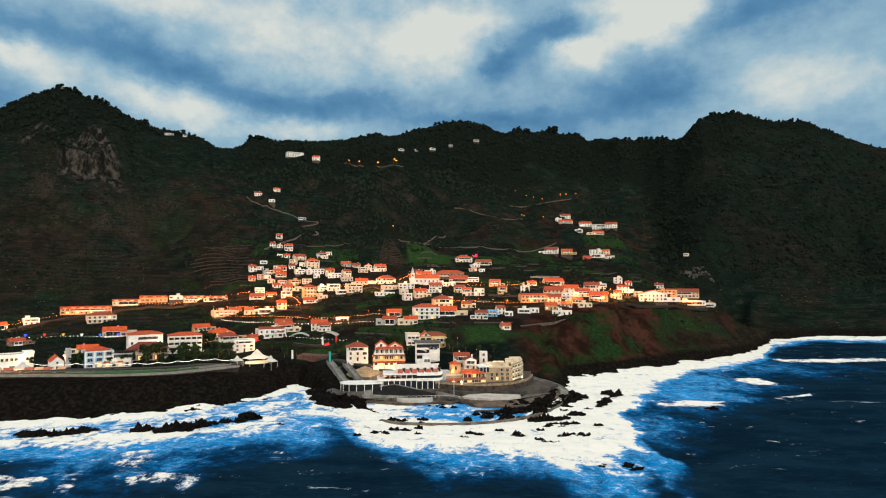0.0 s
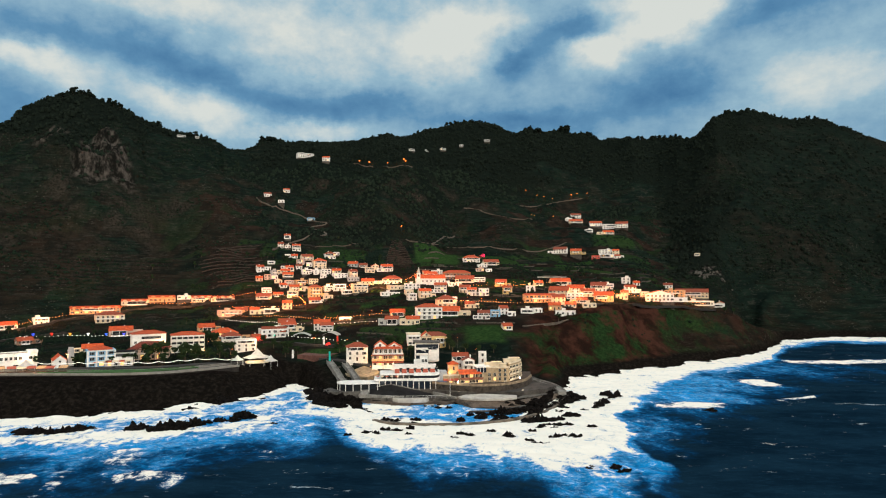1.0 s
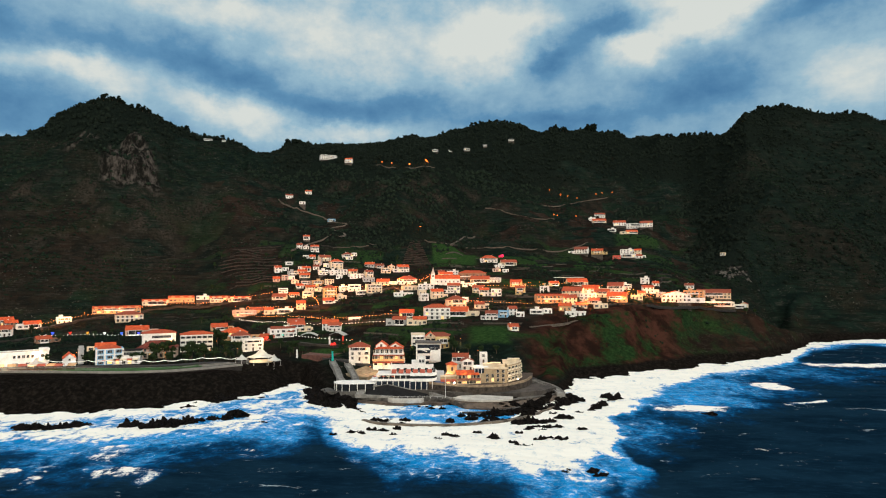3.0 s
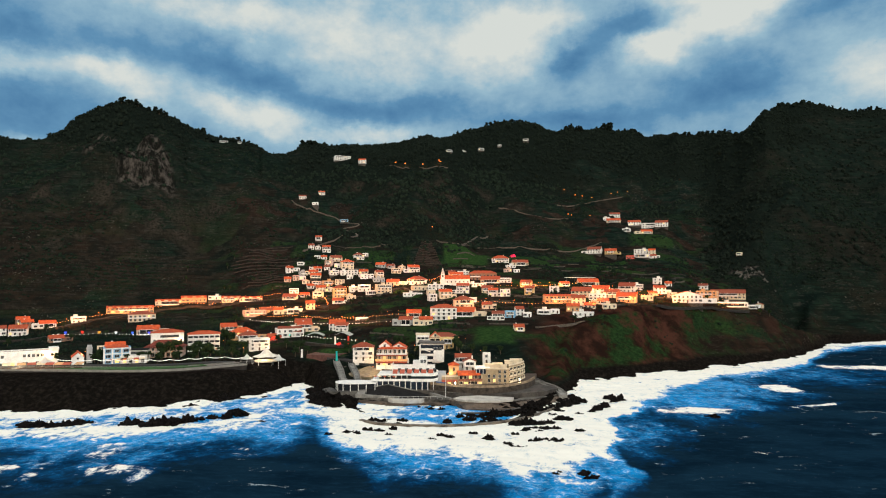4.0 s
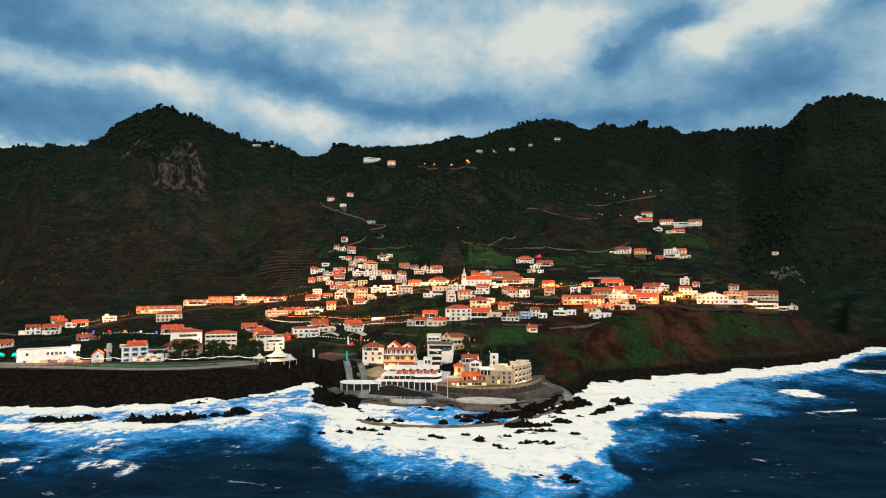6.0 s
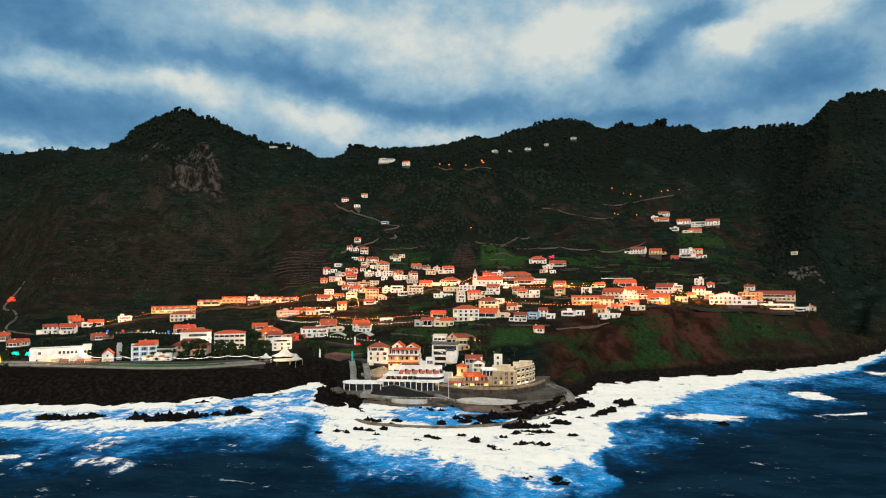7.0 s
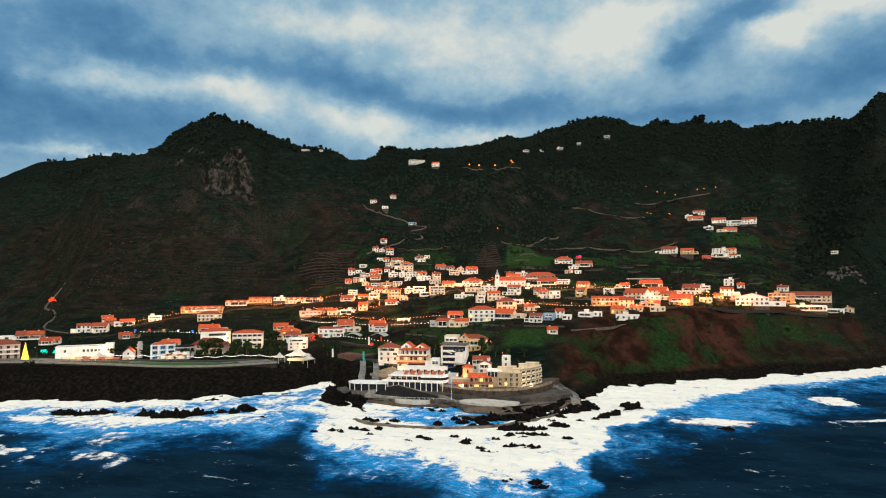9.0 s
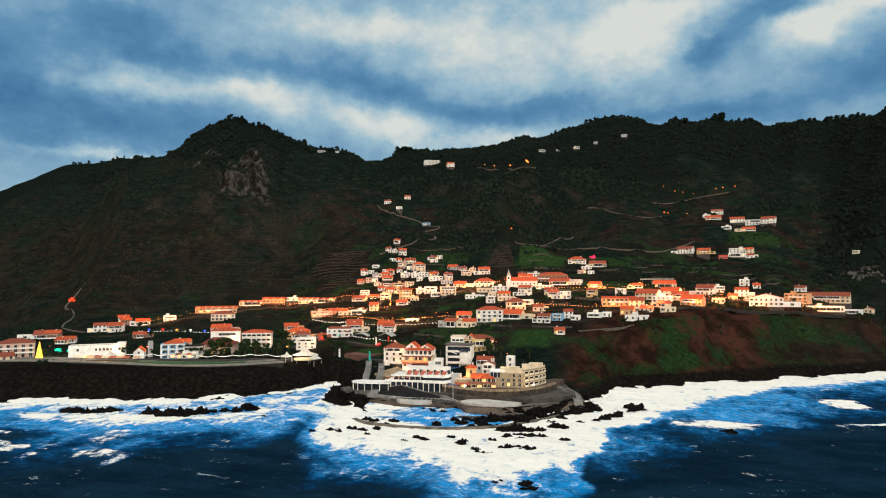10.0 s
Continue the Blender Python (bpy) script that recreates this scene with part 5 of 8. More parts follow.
for i in range(11):
    u = -14.6 + i * 2.9
    bm = bmesh.new()
    box(bm, u - 0.16, -6.1, 0, u + 0.16, -5.8, 4.59)
    part("column", bm, WHITE, ship)
    if i < 7:
        bm = bmesh.new()
        box(bm, u + 0.6, -3.35, 5.02, u + 0.85, -3.02, 7.38)
        part("column", bm, WHITE, ship)
for i in range(6):
    u = -5.4 + i * 3.7
    bm = bmesh.new()
    solid(bm, [(u - 1.45, -3.6), (u + 1.1, -3.6), (u + 1.1, -0.1), (u - 1.45, -0.1)], [8.0, 8.0, 9.6, 9.6], [8.14, 8.14, 9.74, 9.74])
    part("awning", bm, AWNING, ship, "red cloth awning")
    lay("window", WIN[False]["tall"], ship, pose(u + 1.85, 0.5, 8.1))
    bm = bmesh.new()
    box(bm, u + 1.15, -4.6, 7.78, u + 1.35, 0.48, 9.0)
    part("divider", bm, WHITE, ship)
bm = bmesh.new()
box(bm, 6.6, 2.2, 11.81, 10.8, 6.5, 15.9)
box(bm, 3.4, 2.6, 11.81, 6.58, 6.3, 13.9)
part("penthouse", bm, WHITE, ship, "white rooftop room")
for u, z in ((8.0, 12.9), (9.6, 12.9)):
    lay("window", WIN[False]["small"], ship, pose(u, 2.2, z))
bm = bmesh.new()
box(bm, 15.6, -5.4, 0.1, 20.2, 2, 3.6)
part("kiosk", bm, BLUEPAINT, ship, "blue kiosk front")
bm = bmesh.new()
box(bm, 16.2, -1.4, 3.62, 20.6, 6, 8.2)
part("side_wing", bm, PAINT["grey"], ship)
# diners' tables under parasols on the lower balcony
for i in range(5):
    u = -15.6 + i * 2.4
    bm = bmesh.new()
    tube(bm, u, -5.0, 5.02, 7.0, 0.04, 0.04, 5)
    tube(bm, u, -5.0, 6.7, 7.2, 0.95, 0.05, 8)
    part("parasol", bm, PAINT["cream"] if i % 2 else AWNING, ship)


# lamps under the balcony slabs of the restaurant
for u in (-13, -4.5, 4, 12.5):
    for z, v in ((4.0, -4.9), (6.9, -4.2)):
        spot = pose(SHIP[0], SHIP[1], SHIP[2], 0, 0, SHIP[3]) @ Vector((u, v, z))
        l = new("balcony_lamp", bpy.data.lights.new("balcony_lamp", "POINT"))
        l.data.energy, l.data.color, l.data.shadow_soft_size = 160, (1.0, 0.74, 0.48), 0.4
        l.location = spot


# beige hotel on the point: plain front, then a curved end with balconies
hotel = thing("hotel", 24.5, 333.0, 5.0, 5, "beige four-storey hotel with a curved balcony end above the pools", "hotel")
TURN2, TURN3 = 55.0, 68.0
p1 = (12.0, 0.0)
p2 = (p1[0] + 11.7 * math.cos(radians(TURN2)), 11.7 * math.sin(radians(TURN2)))
p3 = (p2[0] + 7.5 * math.cos(radians(TURN3)), p2[1] + 7.5 * math.sin(radians(TURN3)))
bm = bmesh.new()
solid(bm, [(0, 0), (p1[0] - 0.01, 0), (p1[0] - 0.01, 14), (0, 14)], -3, 9.4)
part("front_block", bm, STONE, hotel)
bm = bmesh.new()
solid(bm, [p1, p2, p3, (p3[0] - 9, p3[1] + 3), (p1[0], 14)], -3, 11.2)
part("end_block", bm, STONE, hotel)
bm = bmesh.new()
for q0, q1 in ((p1, p2), (p2, p3)):
    ux, uy = (q1[0] - q0[0]), (q1[1] - q0[1])
    n = math.hypot(ux, uy)
    nx, ny = uy / n * 0.12, -ux / n * 0.12
    solid(bm, [(q0[0] + nx, q0[1] + ny), (q1[0] + nx, q1[1] + ny), (q1[0] - 2 * nx, q1[1] - 2 * ny), (q0[0] - 2 * nx, q0[1] - 2 * ny)], 11.2, 11.9)
box(bm, -0.1, -0.1, 9.4, p1[0] - 0.02, 0.2, 10.1)
part("parapet", bm, PAINT["cream"], hotel)
for base, turn, length, cols in ((p1, TURN2, 11.7, 3), (p2, TURN3, 7.5, 2)):
    for row in range(3):
        for col in range(cols):
            u = length * (col + 0.5) / cols
            m = pose(base[0], base[1], 0, 0, 0, turn)
            ob = balcony_bay(hotel, 0, 0, 0, length / cols * 0.38, 1.75, PAINT["cream"], 0.7, label="balcony with cream parapet and dark panel for its shaded recess")
            ob.matrix_basis = m @ pose(u, 0, 2.7 + row * 2.85)
for row in range(4):
    for u in (1.6, 4.4, 7.2, 10.0):
        if row < 3 or u > 6:
            lay("window", WIN[row == 1 and u == 4.4]["small"], hotel, pose(u, 0, 0.6 + row * 2.25))
for u, y, w, z0, h in ((2.0, 4.0, 2.2, 9.4, 2.0), (6.5, 5.5, 2.6, 9.4, 2.2), (12.5, 6.5, 2.0, 11.2, 1.7), (16.0, 11.0, 2.2, 11.2, 1.9), (18.6, 14.2, 1.8, 11.2, 1.5), (9.6, 2.6, 1.6, 9.4, 1.6)):
    bm = bmesh.new()
    box(bm, u - w, y, z0, u + w, y + 3.4, z0 + h)
    box(bm, u - w - 0.2, y - 0.3, z0 + h, u + w + 0.2, y + 3.6, z0 + h + 0.18)
    part("roof_room", bm, PAINT["cream"], hotel, "cream rooftop room lit from the terrace")
wing = thing("hotel_wing", 10.3, 330.0, 5.0, 12, "beige hotel wing with red tiled roofs and long balconies", "hotel")
bm = bmesh.new()
box(bm, 0, 0, -3, 14.4, 9, 7.0)
box(bm, -8.6, 1.0, -3, -0.002, 9, 5.6)
part("wall", bm, STONE, wing)
bm = bmesh.new()
solid(bm, [(-0.4, -2.0), (11.5, -2.0), (11.5, 3.5), (-0.4, 3.5)], [6.6, 6.6, 8.2, 8.2], [6.8, 6.8, 8.5, 8.5])
part("red_roof", bm, TILES, wing, "red tiled lean-to roof")
bm = bmesh.new()
box(bm, 9.5, 0.3, 7.0, 16.6, 6.5, 9.6)
part("glazed_room", bm, BLUEGLASS, wing, "blue-glazed upper room")
bm = bmesh.new()
solid(bm, [(9.2, 0.0), (17.0, 0.0), (17.0, 7.0), (9.2, 7.0)], 9.6, [9.9, 9.9, 10.5, 10.5])
for u in (9.5, 11.3, 13.1, 14.9, 16.5):
    box(bm, u - 0.1, 0.15, 7.0, u + 0.1, 0.29, 9.6)
part("white_frame", bm, WHITE, wing, "white frame and flat roof")
REDRAIL = plain("dusky_red_parapet", (0.30, 0.12, 0.08), 0.9, 0.2, 0.5)
for z, mat in ((1.2, PAINT["cream"]), (3.9, REDRAIL)):
    bm = bmesh.new()
    box(bm, 0, -1.9, z, 12.4, -0.002, z + 0.22)
    box(bm, 0, -1.9, z + 0.222, 12.4, -1.76, z + 1.0)
    part("balcony", bm, mat, wing, "long balcony")
    for i in range(7):
        bm = bmesh.new()
        box(bm, 0.1 + i * 2.0, -1.74, z + 0.23, 0.32 + i * 2.0, -1.5, z + 2.6)
        part("column", bm, PAINT["cream"], wing)
for i in range(5):
    lay("window", WIN[i == 2]["tall"], wing, pose(1.6 + i * 2.4, 0, 4.15))
    lay("window", WIN[i in (1, 4)]["wide"], wing, pose(1.6 + i * 2.4, 0, 1.5))
for i in range(3):
    u = -7.4 + i * 2.8
    lay("window", WIN[i == 1]["tall"], wing, pose(u, 1.0, 0.8))
    bm = bmesh.new()
    solid(bm, [(u - 1.2, -1.4), (u + 1.2, -1.4), (u + 1.2, 0.9), (u - 1.2, 0.9)], [3.3, 3.3, 4.1, 4.1], [3.42, 3.42, 4.22, 4.22])
    part("awning", bm, AWNING, wing, "red cloth awning")
bm = bmesh.new()
box(bm, -8.6, 1.0, 5.602, 0, 1.15, 6.4)
part("terrace_parapet", bm, PAINT["cream"], wing)
for x, y, w in ((5, 334, 260), (14, 328.5, 420), (30, 340, 900), (40, 352, 700), (22, 338, 700)):
    l = new("terrace_lamp", bpy.data.lights.new("terrace_lamp", "POINT"))
    l.data.energy, l.data.color, l.data.shadow_soft_size = w, (1.0, 0.55, 0.24), 0.4
    l.location = (x, y, 13.4 if y < 336 else 18.6)

for nm, fx, fy, fz in (("floodlight", 9.5, 321.2, 8.6), ("floodlight", 42.0, 331.5, 9.2)):
    f = thing(nm, fx, fy, 7.0, 0, "bright white floodlight on a short post", "floodlight", "floodlights")
    bm = bmesh.new()
    tube(bm, 0, 0, -0.6, fz - 7.0, 0.07, 0.07, 6)
    part("post", bm, IRON, f)
    bm = bmesh.new()
    bmesh.ops.create_icosphere(bm, subdivisions=2, radius=0.38, matrix=Matrix.Translation((0, 0, fz - 6.6)))
    part("lamp_head", bm, FLOOD_GLOW, f, "glowing white lamp head")
    l = new("flood", bpy.data.lights.new("flood", "POINT"))
    l.data.energy, l.data.color, l.data.shadow_soft_size = 1500, (1.0, 0.80, 0.55), 0.6
    l.location = (fx, fy - 1.0, fz + 0.4)
mast = thing("flagpole", 5.5, 313.5, 2.3, 0, "thin white flagpole on the pool terrace", "flagpole")
bm = bmesh.new()
tube(bm, 0, 0, 0, 0.5, 0.35, 0.3, 8)
part("foot", bm, CONCRETE, mast)
bm = bmesh.new()
tube(bm, 0, 0, 0.5, 13.5, 0.12, 0.06, 8)
part("pole", bm, FRAME, mast)

# stepped guesthouse with red gables behind the restaurant
stack = thing("guesthouse", -31.5, 364, 11.0, 6, "pink-white stepped guesthouse with lamp-lit peach balconies and red tiled gables", "guesthouse")
for z0, z1, w, y0, y1, mat in ((-5, 3.6, 18, -2.5, 10, PAINT["white"]), (3.6, 6.8, 17, -1.0, 10, PAINT["cream"]), (6.8, 10.0, 16, 0.8, 10, PAINT["white"])):
    bm = bmesh.new()
    box(bm, -w / 2, y0, z0 + 0.002, w / 2, y1, z1)
    part("storey", bm, mat, stack)
    for i in range(6):
        lay("window", WIN[i in (1, 4) and z0 < 4]["tall"], stack, pose(-w / 2 + w * (i + 0.5) / 6, y0, z1 - 2.7))
# the lower band's ochre paint stands for orange light on it
for z, w, y0, mat, word in ((3.6, 18, -4.4, PAINT["orange"], "balcony band in lamp-lit peach"), (6.8, 17, -2.8, PAINT["white"], "white balcony band")):
    bm = bmesh.new()
    box(bm, -w / 2 - 0.3, y0, z - 0.2, w / 2 + 0.3, y0 + 1.85, z)
    box(bm, -w / 2 - 0.3, y0, z + 0.002, w / 2 + 0.3, y0 + 0.14, z + 0.95)
    part("balcony", bm, mat, stack, word)
    for i in range(8):
        bm = bmesh.new()
        u = -w / 2 + w * i / 7
        box(bm, u - 0.12, y0 + 0.16, z + 0.003, u + 0.12, y0 + 0.4, z + 2.7)
        part("post", bm, PAINT["cream"], stack)
bm = bmesh.new()
solid(bm, [(-9.2, -4.6), (9.2, -4.6), (9.2, -1.0), (-9.2, -1.0)], [6.3, 6.3, 7.2, 7.2], [6.45, 6.45, 7.35, 7.35])
part("porch_roof", bm, TILES, stack, "red clay tiled porch roof")
bm = bmesh.new()
solid(bm, [(-9, -4.2), (9, -4.2), (9, -2.51), (-9, -2.51)], [2.2, 2.2, 2.9, 2.9], [2.32, 2.32, 3.02, 3.02])
part("awning", bm, AWNING, stack, "red cloth awning")
for u, w, dz in ((-4.6, 6.4, 1.6), (3.6, 8.4, 0.6)):
    bm = bmesh.new()
    solid(bm, [(u - w / 2, 1.6), (u, 1.6), (u + w / 2, 1.6), (u + w / 2, 9.6), (u, 9.6), (u - w / 2, 9.6)], 10.002, [10 + dz, 12.4 + dz, 10 + dz, 10 + dz, 12.4 + dz, 10 + dz])
    part("gable_storey", bm, PAINT["white"], stack)
    bm = bmesh.new()
    gable_roof(bm, w, 8.0, 10 + dz, 2.4, 0.5, "y")
    bmesh.ops.translate(bm, vec=(u, 5.6, 0), verts=bm.verts)
    part("roof", bm, TILES, stack, "red clay tiled gable roof")
    lay("window", WIN[False]["small"], stack, pose(u, 1.6, 10.1 + dz * 0.5))
bm = bmesh.new()
hip_roof(bm, 16.4, 4.4, 10.0, 1.1, 0.3)
bmesh.ops.translate(bm, vec=(0, 1.9, 0), verts=bm.verts)
part("lower_roof", bm, TILES, stack, "red clay tiled lower roof")

# modern white block: dark glazing under a thin roof slab, white box hung on its front
cube = thing("apartment_house", -9.2, 374, 10.0, 6, "modern white apartment house with projecting white bay and dark glazing", "apartment house")
bm = bmesh.new()
box(bm, -7.0, -2.5, -3, 7.0, 9, 13.4)
part("wall", bm, WHITE, cube)
bm = bmesh.new()
solid(bm, [(-8.2, -4.6), (7.6, -3.8), (7.6, 9.3), (-8.2, 9.3)], [14.0, 13.5, 13.5, 14.0], [14.45, 13.9, 13.9, 14.45])
part("roof", bm, CONCRETE, cube, "thin overhanging roof slab")
for k, z in enumerate((0.4, 3.7, 7.0, 10.2)):
    bm = bmesh.new()
    box(bm, -6.7, -2.56, z, (0.0, 0.6, 1.2, 6.6)[k], -2.504, z + 2.5)
    part("glazing", bm, BLUEGLASS, cube, "dark glazed front")
    bm = bmesh.new()
    box(bm, -7.4, -4.2, z - 0.3, 1.6 - 0.5 * k, -2.502, z - 0.05)
    box(bm, -7.4, -4.2, z - 0.048, 1.6 - 0.5 * k, -4.1, z + 0.75)
    part("balcony", bm, WHITE if k else BLUEPAINT, cube)
bm = bmesh.new()
solid(bm, [(-7.5, -4.4), (-6.9, -4.4), (-6.9, -2.51), (-7.5, -2.51)], -3, 13.4)
solid(bm, [(-6.88, -4.3), (-1.0, -4.3), (-1.0, -4.0), (-6.88, -4.0)], [10.6, 8.6, 8.6, 10.6], [11.1, 9.1, 9.1, 11.1])
part("fin", bm, WHITE, cube, "white fin and slanting brace")
bm = bmesh.new()
box(bm, 0.8, -4.6, 3.2, 6.0, -2.502, 9.2)
part("bay", bm, WHITE, cube, "white projecting bay")
for z in (0.6, 9.6):
    lay("window", WIN[False]["wide"], cube, pose(4.4, -2.5, z))
    lay("window", WIN[False]["wide"], cube, pose(2.0, -2.5, z))

# cream hotel above: flat white left part, a front gable, a red-roofed lit end
inn = thing("hotel", -10.4, 408, 14.2, 8, "cream three-storey hotel with balconies, central gable and red roof", "hotel")
bm = bmesh.new()
box(bm, -13.8, -5, -5, -5.2, 7, 11.6)
part("side_block", bm, WHITE, inn)
bm = bmesh.new()
box(bm, -14.1, -5.4, 11.6, -5.0, 7.2, 12.0)
part("side_roof", bm, PAINT["cream"], inn)
bm = bmesh.new()
box(bm, -5.198, -5, -5, 13.6, 7, 10.2)
solid(bm, [(-5.0, -5.4), (-1.4, -5.4), (2.2, -5.4), (2.2, 1), (-1.4, 1), (-5.0, 1)], 9.8, [10.2, 13.0, 10.2, 10.2, 13.0, 10.2])
part("main_block", bm, PAINT["cream"], inn)
bm = bmesh.new()
hip_roof(bm, 18.8, 12, 10.2, 2.6, 0.5)
bmesh.ops.translate(bm, vec=(4.2, 1.0, 0), verts=bm.verts)
part("roof", bm, TILES, inn, "red-brown tiled hip roof")
bm = bmesh.new()
gable_roof(bm, 7.2, 8.4, 10.2, 2.9, 0.4, "y")
bmesh.ops.translate(bm, vec=(-1.4, -1.4, 0.02), verts=bm.verts)
part("gable_roof", bm, TILES, inn, "red tiled front gable")
for row in range(3):
    for u in (-11.9, -9.4, -6.9):
        balcony_bay(inn, u, -5, 1.2 + row * 3.5, 1.0, 2.0, WHITE, 1.0)
    for u in (-3.2, 0.4, 4.2, 7.6, 11.0):
        balcony_bay(inn, u, -5, 0.9 + row * 3.2, 1.45, 1.9, PAINT["cream"], 1.2)
lay("window", WIN[False]["small"], inn, pose(-1.4, -5.4, 10.6))
l = new("inn_light", bpy.data.lights.new("inn_light", "POINT"))
l.data.energy, l.data.color, l.data.shadow_soft_size = 2600, (1.0, 0.58, 0.26), 0.5
l.location = (5, 397, 21)
house(-52, 378, 12, 12.5, 9, 3, 8.2, "hip", "white", "house", "white three-storey house with verandas and red hip roof", 12.6)
house(-3, 396, 8, 8.5, 6, 2, 6.2, "flat", "yellow", "house", "yellow house with flat roof below the cream hotel")
house(14.8, 348, 8, 6.6, 6.5, 2, 5.4, "front", "white", "house", "small white house with a red front gable", 11.4)
house(6.6, 343, 10, 5.2, 5, 1, 3.4, "hip", "orange", "house", "narrow ochre house with a red hip roof", 12.0)
house(10.5, 358, 4, 9, 6, 2, 6.2, "gable", "white", "house", "white house with a red gable roof behind", 11.6)
house(23.5, 364, 2, 4.4, 4.2, 2, 5.4, "flat", "white", "house", "small white flat-roofed lookout room on the bank", 13.4)

# street lamps round the hotels
for x, y, watts in ((-40, 353, 1500), (-62, 402, 1800), (-22, 388, 1500), (20, 372, 1500), (-84, 404, 1500)):
    street_lamp(x, y, watts, (1.0, 0.62, 0.3))


# the village, house by house: place, turn, width, depth, storeys, wall height, roof, paint
house(-187.3, 681.3, 12, 6.0, 6.5, 2, 4.8, "gable", "white")
house(-186.5, 704.4, 15, 7.2, 6.5, 1, 3.8, "gable", "white")
house(-170.2, 682.0, 21, 8.9, 6.5, 2, 6.0, "gable", "white")
house(-186.1, 644.2, 6, 7.2, 6.5, 1, 2.6, "flat", "white")
house(-174.3, 663.0, 12, 6.0, 6.5, 1, 2.6, "flat", "white")
house(-153.4, 661.8, 31, 12.3, 9.1, 2, 4.2, "gable", "cream")
house(-135.9, 643.6, 26, 13.1, 9.7, 3, 7.9, "hip", "cream")
house(-145.7, 643.1, 7, 6.0, 6.5, 1, 3.7, "flat", "white")
house(-132.3, 678.0, 25, 11.3, 8.5, 2, 5.6, "hip", "white")
house(-126.3, 684.7, 21, 6.0, 6.5, 1, 2.6, "flat", "white")
house(-103.6, 662.8, 1, 10.3, 8.5, 1, 3.2, "gable", "grey")
house(-82.7, 642.9, 6, 10.0, 6.5, 2, 4.7, "flat", "cream")
house(-66.4, 652.3, 20, 11.9, 8.8, 2, 5.2, "gable", "white")
house(-186.6, 632.4, 27, 6.0, 6.5, 1, 2.6, "flat", "white")
house(-176.5, 623.4, 32, 8.2, 6.5, 2, 4.2, "flat", "grey")
house(-180.9, 614.3, 19, 6.0, 6.5, 2, 4.6, "flat", "pink")
house(-174.7, 615.5, 31, 6.0, 6.5, 1, 2.6, "flat", "white")
house(-169.6, 633.2, 9, 6.0, 6.5, 1, 2.6, "flat", "white")
house(-163.9, 631.0, 32, 8.2, 6.5, 1, 3.8, "gable", "cream")
house(-155.1, 636.0, 21, 6.0, 6.5, 1, 3.2, "gable", "white")
house(-166.4, 626.0, 19, 9.3, 6.7, 1, 2.6, "gable", "cream")
house(-162.2, 620.8, 15, 10.4, 8.1, 1, 2.6, "gable", "cream")
house(-145.3, 628.2, 29, 9.3, 7.5, 2, 4.2, "flat", "white")
house(-134.7, 629.2, 26, 8.1, 7.3, 2, 4.2, "flat", "white")
house(-125.6, 631.2, 6, 9.3, 8.0, 2, 4.7, "flat", "white")
house(-110.3, 623.2, 26, 13.7, 10.6, 2, 4.1, "flat", "white")
house(-126.5, 621.8, 8, 6.0, 6.5, 1, 3.1, "flat", "white")
house(-157.7, 609.9, 13, 9.1, 6.5, 2, 4.6, "flat", "pink")
house(-146.5, 611.8, 32, 11.3, 7.1, 2, 5.1, "flat", "orange")
house(-134.3, 612.2, 14, 9.1, 6.5, 2, 4.5, "flat", "cream")
house(-162.2, 604.0, 27, 6.7, 6.5, 1, 2.6, "gable", "white")
house(-149.8, 598.8, 22, 8.9, 6.5, 2, 4.0, "gable", "cream")
house(-140.7, 602.8, 13, 6.7, 6.5, 1, 3.5, "flat", "cream")
house(-175.2, 593.5, 21, 8.9, 8.0, 2, 3.9, "flat", "white")
house(-171.0, 572.5, 9, 12.8, 10.0, 1, 2.6, "gable", "cream")
house(-161.8, 587.0, 11, 8.7, 6.5, 1, 2.6, "gable", "white")
house(-145.2, 576.9, 9, 9.6, 6.5, 2, 5.7, "flat", "cream")
house(-124.0, 575.1, 27, 11.7, 8.1, 3, 9.6, "hip", "yellow")
house(-115.0, 591.7, 27, 7.6, 6.5, 2, 4.4, "flat", "white")
house(-104.6, 593.0, 15, 12.0, 9.5, 2, 5.8, "flat", "white")
house(-95.4, 583.4, 16, 10.7, 8.4, 1, 3.3, "flat", "white")
house(-83.8, 583.1, 25, 13.8, 10.4, 3, 7.6, "flat", "cream")
house(-119.6, 555.6, 15, 10.2, 8.4, 1, 2.6, "gable", "white")
house(-56.6, 617.1, 2, 19.0, 12.0, 2, 5.1, "hip", "white")
house(-50.8, 596.4, 23, 15.1, 11.4, 1, 3.3, "flat", "cream")
house(-53.8, 571.0, 12, 17.5, 10.6, 1, 2.6, "flat", "white")
house(-37.7, 480.8, 8, 11.3, 8.7, 1, 3.4, "gable", "orange")
house(-38.7, 452.3, -2, 9.8, 7.7, 1, 4.1, "gable", "grey")
house(-23.4, 445.3, 13, 9.6, 6.5, 1, 4.0, "gable", "cream")
house(-75.6, 468.2, 14, 9.4, 7.5, 1, 3.3, "flat", "white")
house(-89.2, 449.2, 13, 11.5, 9.3, 2, 5.1, "gable", "white")
house(-112.8, 444.9, 27, 10.7, 6.5, 2, 5.2, "gable", "cream")
house(-120.1, 436.2, 9, 16.9, 12.0, 1, 3.8, "gable", "white")
house(-183.3, 519.9, 37, 17.5, 11.8, 2, 4.3, "flat", "pink")
house(-178.2, 534.3, 22, 10.0, 7.8, 1, 2.6, "gable", "orange")
house(-163.2, 523.7, 17, 7.8, 6.5, 1, 3.9, "gable", "cream")
house(-150.0, 528.1, 15, 12.8, 9.1, 1, 3.4, "flat", "white")
